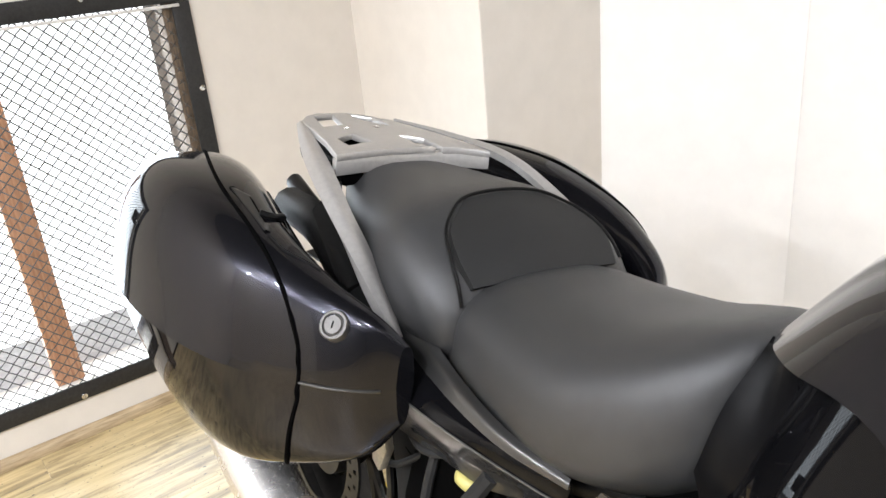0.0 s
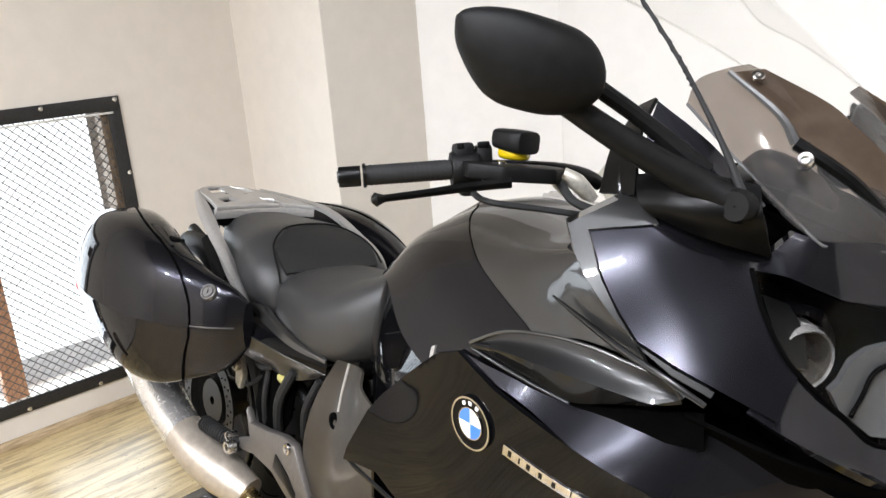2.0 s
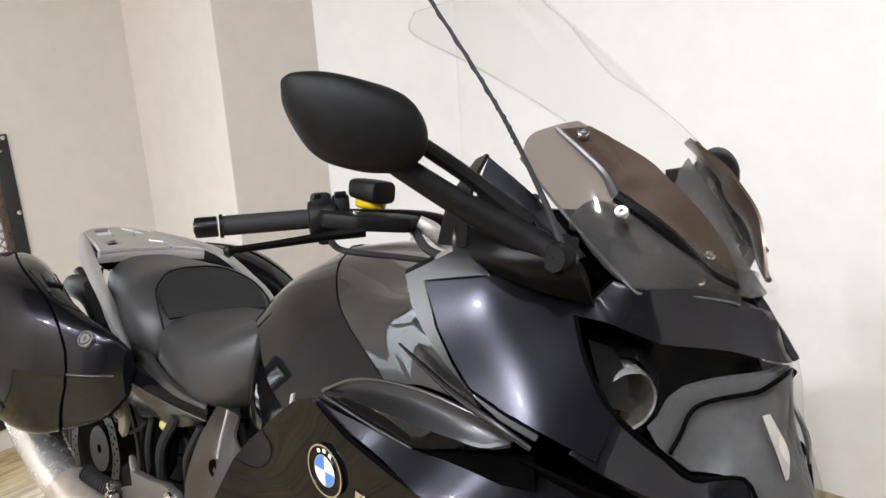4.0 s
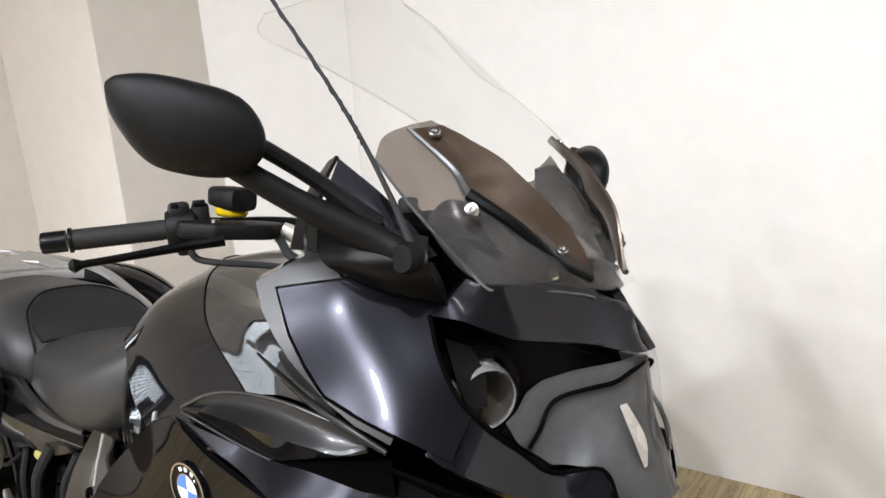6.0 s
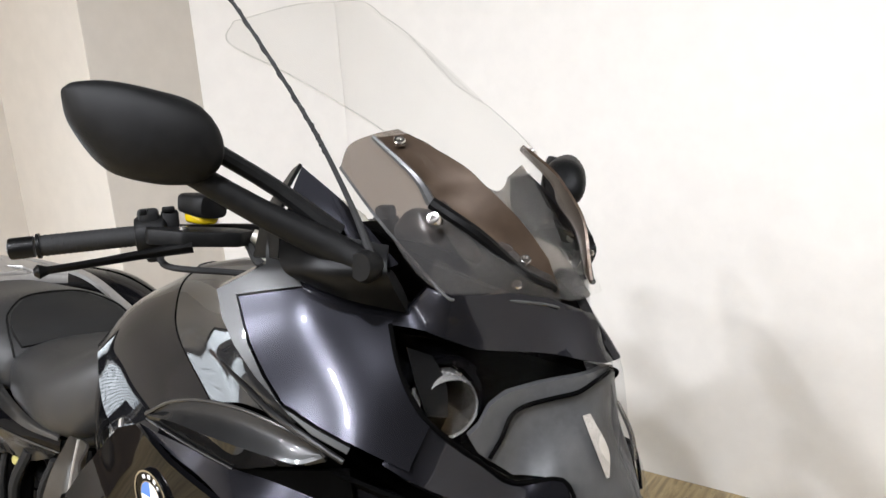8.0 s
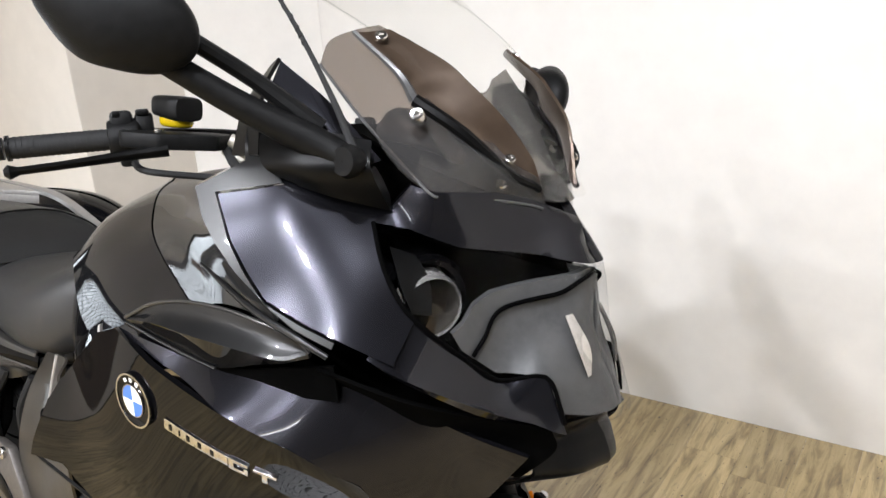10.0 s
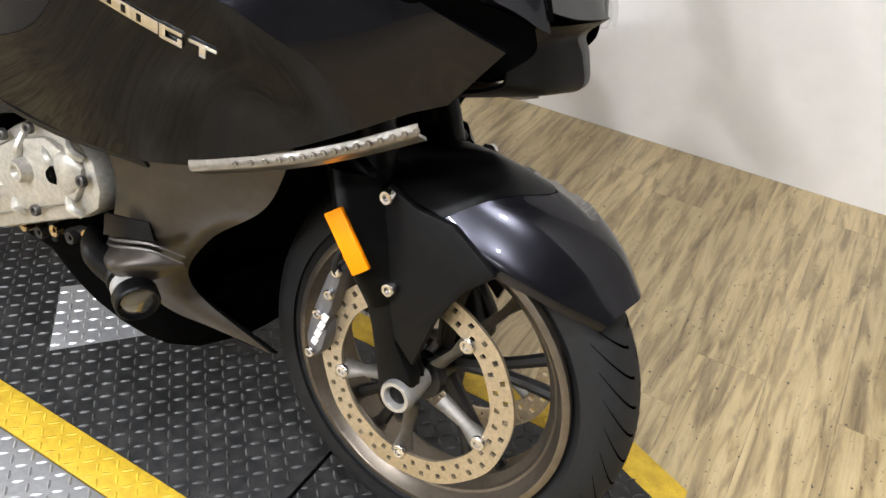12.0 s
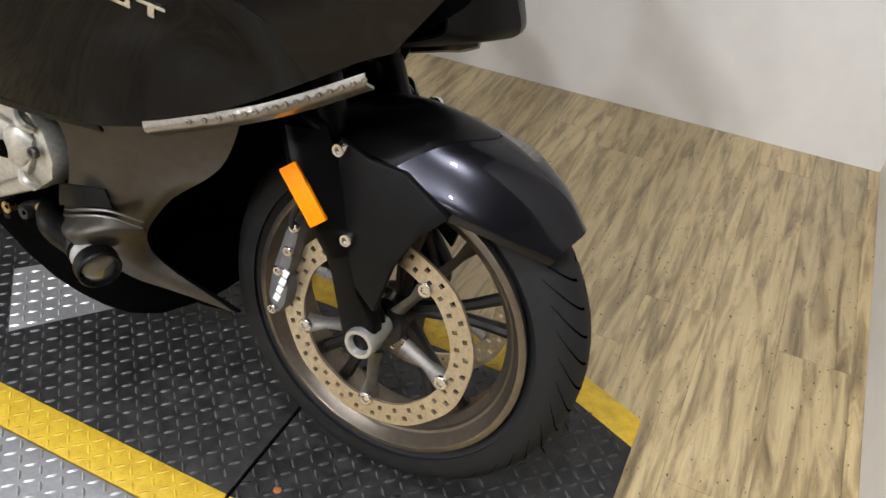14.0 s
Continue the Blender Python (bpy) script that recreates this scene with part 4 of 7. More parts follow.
cap = lathe_bm([(0.0005, 0.012), (0.032, 0.012), (0.036, 0.008), (0.045, 0.007), (0.048, 0.0), (0.048, -0.01)], 32, closed=False)
bmesh.ops.transform(cap, matrix=Matrix.Translation((-0.49, 0, 1.045)) @ pose(0, 0, 0, 90, 0, 0) @ pose(0, 0, 0, 0, 0, 0), verts=cap.verts)
bikepart("fuel_cap", cap, SILVER, "round silver fuel cap")
# strips down to the seat
patch("seat_cheek", [[(-0.832, 0.09, 0.858), (-0.762, 0.187, 0.88), (-0.68, 0.238, 0.905), (-0.575, 0.286, 0.842), (-0.46, 0.32, 0.80)], [(-0.842, 0.13, 0.80), (-0.79, 0.19, 0.79), (-0.72, 0.235, 0.78), (-0.65, 0.262, 0.735), (-0.58, 0.285, 0.70)], [(-0.847, 0.15, 0.735), (-0.81, 0.175, 0.71), (-0.77, 0.2, 0.69), (-0.72, 0.23, 0.66), (-0.66, 0.25, 0.64)]], BLACK_PAINT, bike, "gloss black cheek under the tank", sides=BOTH)
patch("cheek_trim", [[(-0.450, 0.352, 0.862), (-0.447, 0.353, 0.868), (-0.440, 0.354, 0.872)], [(-0.456, 0.35, 0.832), (-0.450, 0.352, 0.838), (-0.445, 0.353, 0.845)]], SILVER, bike, "bright trim at the cheek", 0.003, 3, sides=BOTH)
part("frame_stay", tube_bm([(-0.66, -0.2, 0.79), (-0.58, -0.25, 0.74), (-0.50, -0.27, 0.68)], 0.012, 4, 10), SATIN, bike)

# fairing skin: side panel, nose and headlight cover share one dome
MID = 0.055
dome = [(-0.211, 0.363, 1.063), (-0.151, 0.325, 1.077), (-0.182, 0.322, 1.105), (-0.071, 0.257, 1.057), (-0.187, 0.370, 1.02), (-0.138, 0.362, 0.966), (-0.12, 0.346, 1.01), (-0.075, 0.318, 1.0), (-0.077, 0.276, 1.044), (-0.025, 0.315, 0.94), (-0.055, 0.347, 0.905), (0, 0.315, 0.885), (0.037, 0.192, 0.886), (0.052, 0.24, 0.862), (0.040, 0.057, 1.052), (0.072, 0.055, 1.0), (0.084, 0.055, 0.95), (0.124, 0.055, 0.85)]
across = [(0.016, 0.11, 1.055), (0.06, 0.125, 0.94), (0.076, 0.161, 0.892), (-0.027, 0.242, 1.078), (0.098, 0.148, 0.830)]
FAIRING = Skin(dome + across + [(x, 2 * MID - w, z) for x, w, z in across], 45)
settled = []


SIDE_SKIN = Skin([(-0.211, 0.363, 1.063), (-0.151, 0.325, 1.077), (-0.182, 0.322, 1.105), (-0.071, 0.257, 1.057), (-0.187, 0.370, 1.02), (-0.138, 0.362, 0.966), (-0.077, 0.276, 1.044), (-0.055, 0.284, 1.012), (-0.034, 0.286, 0.984), (-0.014, 0.279, 0.96), (-0.096, 0.349, 0.953), (-0.061, 0.337, 0.942), (-0.013, 0.309, 0.921)], 45, 2e-4)
NOSE_SKIN = Skin([(-0.077, 0.276, 1.044), (-0.071, 0.257, 1.057), (-0.151, 0.325, 1.077), (-0.027, 0.242, 1.078), (-0.003, 0.161, 1.080), (0.040, 0.057, 1.052), (0.072, 0.055, 1.0), (0.034, 0.122, 1.012), (0.018, 0.159, 1.018), (-0.020, 0.230, 1.028), (0.034, 0.0, 1.053), (0.034, -0.012, 1.012), (-0.003, -0.05, 1.08)], 45, 2e-5)


def fairing(name, outline, material, label, skin=None, **kw):
    """A panel of the fairing, on both sides."""
    made = [bikepart(name, shell_bm(skin or FAIRING, outline, MID, side=s, **kw), material, label, None, 50) for s in BOTH]
    settled.extend(made)
    return made[0]


LENS_SIDE = [(-0.248, 1.046), (-0.240, 1.012), (-0.2265, 0.983), (-0.206, 0.958), (-0.152, 0.9155), (-0.1095, 0.8865), (-0.061, 0.893)]
LENS_TOP = [(0.040, 1.000), (0.014, 1.001), (-0.06, 1.012), (-0.10, 1.018), (-0.158, 1.024), (-0.212, 1.041)]
fairing("upper_fairing", [(-0.404, 1.063), (-0.3375, 1.077), (-0.356, 1.106), (-0.345, 1.100), (-0.326, 1.085), (-0.292, 1.070), (-0.262, 1.062), (-0.232, 1.057)] + LENS_SIDE[:4] + [(-0.224, 0.926), (-0.227, 0.918), (-0.282, 0.939), (-0.316, 0.951), (-0.352, 0.967), (-0.371, 0.992), (-0.388, 1.020)], GRAPHITE, "graphite painted upper fairing side", SIDE_SKIN, thick=0.012)
fairing("nose", [(-0.233, 1.0565), (-0.212, 1.085), (-0.19, 1.0805), (-0.116, 1.0785), (-0.066, 1.069), (-0.018, 1.053), (0.0, 1.05), (0.034, 1.045), (0.045, 1.02)] + LENS_TOP + [(-0.249, 1.0455)], GRAPHITE, "graphite painted nose over the headlights", NOSE_SKIN, thick=0.012)
ledge = [[(-0.020, 0.280, 0.966), (-0.014, 0.279, 0.957), (0.002, 0.257, 0.937), (0.018, 0.231, 0.916), (0.036, 0.193, 0.886), (0.056, 0.177, 0.888), (0.076, 0.161, 0.892), (0.088, 0.154, 0.862), (0.099, 0.146, 0.831)], [(-0.030, 0.305, 0.940), (-0.024, 0.306, 0.932), (-0.008, 0.298, 0.915), (0.014, 0.270, 0.897), (0.040, 0.225, 0.872), (0.058, 0.198, 0.862), (0.076, 0.172, 0.858), (0.089, 0.158, 0.845), (0.099, 0.146, 0.8305)], [(-0.036, 0.322, 0.922), (-0.030, 0.320, 0.919), (-0.010, 0.308, 0.908), (0.012, 0.283, 0.893), (0.044, 0.236, 0.869), (0.060, 0.207, 0.856), (0.077, 0.178, 0.845), (0.090, 0.160, 0.835), (0.099, 0.146, 0.830)]]
for s in BOTH:
    settled.append(bikepart("fairing_ledge", patch_bm([[(x, -w if s < 0 else 0.55 * (w - MID) - MID, z) for x, w, z in r] for r in ledge], 0, 0.008, 3), GRAPHITE, "graphite ledge under the headlight", None, 50))
# grey surround with a bright rounded outer edge
fairing("fairing_frame", [(-0.378, 1.135), (-0.357, 1.110), (-0.3392, 1.0795), (-0.4065, 1.0655), (-0.3905, 1.020), (-0.3735, 0.991), (-0.354, 0.965), (-0.318, 0.949), (-0.284, 0.937), (-0.287, 0.931), (-0.322, 0.944), (-0.346, 0.959), (-0.381, 0.990), (-0.4045, 1.018), (-0.4185, 1.042), (-0.4265, 1.069), (-0.378, 1.0975), (-0.3795, 1.115)], FRAME_PAINT, "grey painted angular fairing surround", thick=0.030, lift=0.004, roll=0.0035, band=0.0035)
lens = fairing("headlight_cover", LENS_TOP[1:] + LENS_SIDE + [(-0.044, 0.862), (-0.038, 0.846), (0.0, 0.838), (0.042, 0.836), (0.050, 0.85), (0.0515, 0.90), (0.034, 0.95), (0.04, 1.0)], LENS, "clear headlight cover", thick=0.004, roll=0.0015, lift=-0.0008)
for ob in settled[-2:]:
    ob.visible_shadow = False
GASKET = [(-0.163, 0.936), (-0.150, 0.944), (-0.138, 0.962), (-0.118, 0.973), (-0.077, 0.981), (-0.037, 0.988), (0.0, 0.995), (0.04, 0.995)]
fairing("lamp_bezel", GASKET + [(0.034, 0.95), (0.050, 0.90), (0.049, 0.842), (0.0, 0.842), (-0.033, 0.847), (-0.058, 0.889), (-0.1095, 0.889), (-0.152, 0.919)], LAMP_GREY, "grey inner headlight bezel", thick=0.01, lift=-0.014)
for s in BOTH:
    flip = lambda p: [(x, -w if s < 0 else 0.55 * (w - MID) - MID, z) for x, w, z in p]
    run = lambda line, lift, r, n=4: tube_bm(flip(FAIRING.at(*np.array(spline(line, n)).T, lift)), r, 1, 8)
    settled.append(bikepart("lamp_seal", run(LENS_SIDE + [(-0.044, 0.862), (-0.036, 0.842)], 0.0005, 0.0024), DARK, "black seal round the headlight"))
    settled.append(bikepart("lamp_gasket", run([(-0.138, 0.912), (-0.124, 0.928), (-0.114, 0.948), (-0.098, 0.958), (-0.06, 0.966), (-0.036, 0.972), (-0.014, 0.984), (0.01, 0.992)], -0.010, 0.0026, 6), DARK, "black gasket line"))
    settled.append(bikepart("light_blade", patch_bm([flip([(0.066, 0.110, 0.948), (0.071, 0.102, 0.950)]), flip([(0.086, 0.112, 0.915), (0.094, 0.098, 0.916)]), flip([(0.098, 0.104, 0.884), (0.100, 0.100, 0.886)])], 0, 0.003, 6), STEEL, "bright light blade"))
# upper lamp interior: shade under the nose is put into its colour
patch("lamp_shroud", [[(-0.095, 0.245, 1.03), (-0.075, 0.25, 0.975), (-0.035, 0.24, 0.905)], [(-0.06, 0.19, 1.018), (-0.075, 0.17, 0.97), (-0.03, 0.17, 0.915)], [(-0.005, 0.10, 1.0), (-0.01, 0.09, 0.96), (0.025, 0.09, 0.935)], [(0.036, 0.0, 0.985), (0.05, 0.0, 0.968), (0.062, 0.0, 0.952)]], DARK, bike, "headlight shroud, the nose's shade put in as near-black", sides=BOTH)
for s in BOTH:
    axis_dir = Vector((0.86, s * 0.48, -0.12)).normalized()
    m = Matrix.Translation((-0.058, s * 0.208, 0.958)) @ Vector((0, 1, 0)).rotation_difference(axis_dir).to_matrix().to_4x4()
    for nm, prof, mm, lb in (("lamp_ring", [(0.0325, 0.024), (0.034, 0.029), (0.0365, 0.02), (0.038, -0.02)], CHROME, "chrome headlight ring"), ("reflector_bowl", [(0.001, -0.018), (0.015, -0.014), (0.026, 0.002), (0.032, 0.026)], LAMP_BOWL, "bright reflector bowl"), ("projector_lens", [(0.001, 0.026), (0.015, 0.022), (0.026, 0.010), (0.029, 0.0)], LENS, "glass projector lens"), ("lamp_collar", [(0.041, -0.03), (0.042, 0.006), (0.048, 0.010), (0.053, 0.004), (0.053, -0.03)], BLACK_PAINT, "gloss black lamp collar")):
        b2 = lathe_bm(prof, 32, closed=False)
        bmesh.ops.transform(b2, matrix=m, verts=b2.verts)
        bikepart(nm, b2, mm, lb)
    bikepart("lamp_fin", patch_bm([[(-0.074, 0.248, 1.018), (-0.055, 0.228, 1.010)], [(-0.052, 0.256, 0.984), (-0.036, 0.226, 0.984)], [(-0.03, 0.262, 0.958), (-0.024, 0.235, 0.952)]], s, 0.002, 5), SATIN, "black fin beside the lamp")
patch("lower_nose", [[(0.078, 0.135, 0.828), (0.100, 0.07, 0.834), (0.112, 0.0, 0.838)], [(0.062, 0.14, 0.80), (0.080, 0.08, 0.81), (0.090, 0.0, 0.815)], [(0.062, 0.145, 0.788), (0.086, 0.075, 0.792), (0.099, 0.0, 0.793)], [(0.058, 0.145, 0.762), (0.088, 0.075, 0.758), (0.102, 0.0, 0.757)], [(-0.01, 0.17, 0.735), (0.03, 0.09, 0.735), (0.05, 0.0, 0.735)]], SATIN, bike, "black snout under the headlights", sides=BOTH)
# sheet that puts the shade between the two panels into colour
patch("inner_duct", [[(-0.09, 0.335, 0.90), (0.0, 0.28, 0.872), (0.085, 0.155, 0.835)], [(-0.09, 0.30, 0.87), (0.0, 0.25, 0.845), (0.085, 0.14, 0.805)], [(-0.09, 0.29, 0.83), (0.0, 0.23, 0.80), (0.06, 0.17, 0.775)]], DARK, bike, "near-black sheet for the shade between the panels", sides=BOTH)
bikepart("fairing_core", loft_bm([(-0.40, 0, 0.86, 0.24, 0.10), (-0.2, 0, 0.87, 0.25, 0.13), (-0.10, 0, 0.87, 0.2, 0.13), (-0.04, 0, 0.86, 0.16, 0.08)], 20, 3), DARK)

# wedge vent: flat facets that meet in a sharp middle ridge
RIM = [(-0.358, 0.372, 0.902), (-0.315, 0.366, 0.926), (-0.258, 0.364, 0.940), (-0.196, 0.362, 0.945), (-0.141, 0.358, 0.941), (-0.105, 0.350, 0.934), (-0.090, 0.345, 0.920)]
RIDGE = [(-0.354, 0.374, 0.901), (-0.298, 0.379, 0.910), (-0.238, 0.381, 0.9125), (-0.194, 0.379, 0.913), (-0.141, 0.372, 0.9125), (-0.111, 0.362, 0.911), (-0.090, 0.346, 0.919)]
KEEL = [(-0.354, 0.372, 0.899), (-0.317, 0.366, 0.890), (-0.263, 0.362, 0.882), (-0.211, 0.359, 0.877), (-0.158, 0.352, 0.892), (-0.119, 0.348, 0.903), (-0.092, 0.344, 0.916)]
hollow = [((a[0] + b[0]) / 2, (a[1] + b[1]) / 2 - 0.005, (a[2] + b[2]) / 2) for a, b in zip(RIM, RIDGE)]
vent = patch("side_vent", [RIM, hollow, RIDGE], VENT_PAINT, bike, "dark satin wedge-shaped side vent", sides=BOTH)
patch("vent_underside", [RIDGE, KEEL], VENT_PAINT, bike, "lower facet of the vent", sides=BOTH)
# edge highlight of the vent as a lighter grey tube
pair("vent_ridge", tube_bm([(x, -w, z) for x, w, z in RIM], 0.0022, 6, 8), GREY_PAINT, "raised upper edge of the vent, its highlight put into lighter grey")
pair("vent_rim", tube_bm([(x, -w - 0.002, z - 0.001) for x, w, z in KEEL[:4]], [0.0012, 0.0022, 0.0024, 0.0016], 6, 8), FRAME_PAINT, "thin bright rim of the vent")
pair("panel_crease", tube_bm([(-0.267, -0.338, 0.978), (-0.204, -0.351, 0.964), (-0.152, -0.360, 0.952), (-0.103, -0.358, 0.939), (-0.065, -0.345, 0.922)], [0.0015, 0.0035, 0.004, 0.004, 0.003], 6, 10), FRAME_PAINT, "raised crease under the tank panel")
# sheet that puts the shade under the vent into colour
patch("vent_gap", [[(-0.36, 0.352, 0.893), (-0.28, 0.352, 0.880), (-0.20, 0.345, 0.876), (-0.13, 0.338, 0.892), (-0.075, 0.325, 0.905)], [(-0.36, 0.350, 0.868), (-0.28, 0.350, 0.855), (-0.20, 0.342, 0.850), (-0.13, 0.332, 0.860), (-0.075, 0.316, 0.865)]], DARK, bike, "near-black sheet for the shade in the gap under the vent", sides=BOTH)

# big lower side panel: two faces that meet in a slanting crease
CREASE = [(-0.416, 0.3695, 0.875), (-0.365, 0.372, 0.858), (-0.198, 0.368, 0.830), (-0.118, 0.347, 0.810), (-0.059, 0.298, 0.770), (-0.028, 0.240, 0.707)]
TOP_NET = [(-0.377, 0.368, 0.891), (-0.274, 0.351, 0.870), (-0.209, 0.343, 0.871), (-0.146, 0.331, 0.879), (-0.094, 0.312, 0.884), (-0.015, 0.256, 0.853), (0.039, 0.222, 0.829), (0.076, 0.184, 0.808), (0.031, 0.193, 0.744)]
LOW_NET = [(-0.346, 0.367, 0.804), (-0.53, 0.350, 0.79), (-0.575, 0.35, 0.735), (-0.265, 0.355, 0.767), (-0.105, 0.310, 0.757), (-0.61, 0.35, 0.675), (-0.42, 0.353, 0.70), (-0.27, 0.335, 0.69), (-0.11, 0.281, 0.713), (-0.632, 0.346, 0.63), (-0.45, 0.327, 0.592), (-0.272, 0.311, 0.60), (-0.12, 0.262, 0.653), (0.004, 0.203, 0.718)]
TOP_SKIN, LOW_SKIN = Skin(CREASE + TOP_NET, 20), Skin(CREASE + LOW_NET, 20)
bend = [(-0.480, 0.886), (-0.418, 0.860), (-0.310, 0.832), (-0.227, 0.812), (-0.155, 0.772), (-0.115, 0.706)]
for s in BOTH:
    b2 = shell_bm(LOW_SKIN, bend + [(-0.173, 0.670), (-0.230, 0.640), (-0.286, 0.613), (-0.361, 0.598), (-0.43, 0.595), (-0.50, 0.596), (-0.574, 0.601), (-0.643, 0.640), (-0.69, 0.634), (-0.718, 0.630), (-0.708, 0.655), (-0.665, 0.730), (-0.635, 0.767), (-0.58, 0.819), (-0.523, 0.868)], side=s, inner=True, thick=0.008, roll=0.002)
    # same panel as the shoulder; the downward face's shade is in its colour
    bikepart("lower_side_panel", b2, SHADED_GRAPHITE, "glossy lower fairing panel, its shaded tone put into near-black paint", None, 50)
    b2 = shell_bm(TOP_SKIN, bend[::-1] + [(-0.44, 0.8795), (-0.378, 0.870), (-0.312, 0.871), (-0.245, 0.880), (-0.195, 0.884), (-0.150, 0.875), (-0.103, 0.853), (-0.04, 0.829), (0.008, 0.809), (-0.037, 0.744), (-0.071, 0.730)], side=s, inner=True, thick=0.008, roll=0.002)
    bikepart("shoulder_panel", b2, GRAPHITE, "graphite upper face of the lower fairing", None, 50)
EDGE = [(-0.632, 0.346, 0.63), (-0.45, 0.327, 0.592), (-0.272, 0.311, 0.60)]
patch("panel_edge", [[(x, w - 0.003, z - 0.001) for x, w, z in EDGE], [(x, w - 0.012, z - 0.014) for x, w, z in EDGE]], PLASTIC, bike, "black lower edge of the panel", sides=BOTH)
LED = mat("light_strip", (0.3, 0.285, 0.25), 0.2, 0.5, Coat_Weight=1.0)
worn(LED, (0.17, 0.155, 0.13), 0.15, 40, (0.25, 0.4))
strip_a = [(-0.215, 0.297, 0.617), (-0.12, 0.262, 0.652), (-0.06, 0.232, 0.68), (0.004, 0.203, 0.717)]
strip = patch("light_strip", [[(x, w - 0.002, z) for x, w, z in strip_a], [(x + 0.004, w - 0.002, z - 0.011) for x, w, z in strip_a], [(x + 0.006, w - 0.018, z - 0.020) for x, w, z in strip_a]], LED, bike, "clear silver light strip along the edge", sides=BOTH)
for p in spline(strip_a, 6)[3:]:
    part("diode", knob_bm((p[0] + 0.003, -p[1] - 0.0005, p[2] - 0.006), 0.0035, 0.002, (0.3, -0.9, -0.2), 8), LED, strip)


def on_panel(x, z):
    """A point of the lower side panel on the right, and the way out of it."""
    u = x
    for _ in range(8):
        u += (x - LOW_SKIN.at(u, z)[0, 0]) / LOW_SKIN.c
    a = [LOW_SKIN.at(u + du, z + dz)[0] * (1, -1, 1) for du, dz in ((0, 0), (0.004, 0), (0, 0.004))]
    along, up = Vector(a[1] - a[0]).normalized(), Vector(a[2] - a[0])
    out = along.cross(up).normalized()
    out = out if out.y < 0 else -out
    return Vector(a[0]), along, (up - out * up.dot(out)).normalized(), out


def disc_piece(r0, r1, a0, a1, h0, h1, seg=20):
    inner = [(r0 * math.cos(a), r0 * math.sin(a)) for a in np.linspace(a1, a0, seg)] if r0 else [(0, 0)]
    return plate_bm([(r1 * math.cos(a), r1 * math.sin(a)) for a in np.linspace(a0, a1, seg)] + inner, h0, h1, 0, axis="z")


p, along, up, out = on_panel(-0.346, 0.804)
badge_m = Matrix((along, out.cross(along), out)).transposed().to_4x4()
badge_m.translation = p
badge = part("round_emblem", lathe_bm([(0.0005, 0.0), (0.034, 0.0), (0.034, 0.0025), (0.0325, 0.004), (0.0305, 0.0035), (0.0005, 0.003)], 48, closed=False), BLACK_PAINT, bike, "round emblem with blue and white quarters")
badge.data.transform(badge_m @ pose(0, 0, 0, 90))
for nm, b2, mm in [("emblem_ring", disc_piece(0.0318, 0.0342, 0, 2 * math.pi - 0.001, 0.003, 0.0048, 48), STEEL), ("inner_ring", disc_piece(0.0195, 0.0208, 0, 2 * math.pi - 0.001, 0.003, 0.0046, 48), STEEL)] + [("quarter", disc_piece(0, 0.0195, k * math.pi / 2, (k + 1) * math.pi / 2, 0.003, 0.0042), WHITE_PLASTIC if k % 2 == 0 else BLUE) for k in range(4)] + [("mark", disc_piece(0.0238, 0.0285, radians(a), radians(a + 11), 0.003, 0.0043, 5), WHITE_PLASTIC) for a in (58, 84, 110)]:
    bmesh.ops.transform(b2, matrix=badge_m, verts=b2.verts)
    part(nm, b2, mm, badge, "", 30)
# name plate: plain bars stand for the lettering
def plate_at(t):
    q = lambda s: on_panel(-0.294 + 0.150 * s, 0.7905 - 0.036 * s)
    p, _, _, out = q(t)
    along = (q(min(t + 0.12, 1))[0] - q(max(t - 0.12, 0))[0]).normalized()
    up = out.cross(along)
    up = (up if up.z > 0 else -up).normalized()
    m = Matrix((along, up, along.cross(up))).transposed().to_4x4()
    m.translation = p
    return m


plate = None
for t0, t1, low, high, h0, h1, mm in [(k / 10, (k + 1) / 10 - 0.002, -0.0075, 0.0075, 0.0004, 0.0018, STEEL) for k in range(6)] + [
        (0.05, 0.08, -0.0042, 0.0042, 0.001, 0.0026, BLACK_PAINT), (0.15, 0.163, -0.0042, 0.0042, 0.001, 0.0026, BLACK_PAINT), (0.225, 0.255, -0.0042, 0.0042, 0.001, 0.0026, BLACK_PAINT), (0.335, 0.365, -0.0042, 0.0042, 0.001, 0.0026, BLACK_PAINT), (0.45, 0.48, -0.0042, 0.0042, 0.001, 0.0026, BLACK_PAINT),
        (0.61, 0.65, -0.009, 0.009, 0.0004, 0.0026, STEEL), (0.65, 0.76, 0.0045, 0.009, 0.0004, 0.0026, STEEL), (0.65, 0.76, -0.009, -0.0045, 0.0004, 0.0026, STEEL), (0.73, 0.76, -0.0045, 0.001, 0.0004, 0.0026, STEEL), (0.80, 0.97, 0.0045, 0.009, 0.0004, 0.0026, STEEL), (0.865, 0.905, -0.009, 0.0045, 0.0004, 0.0026, STEEL)]:
    half = (t1 - t0) * 0.165 / 2
    b2 = box_bm((-half, low, h0), (half, high, h1), 0.0004)
    bmesh.ops.transform(b2, matrix=plate_at((t0 + t1) / 2), verts=b2.verts)
    if plate is None:
        plate = part("name_plate", b2, mm, bike, "silver raised badge plate")
    else:
        part("letter_bar", b2, mm, plate)

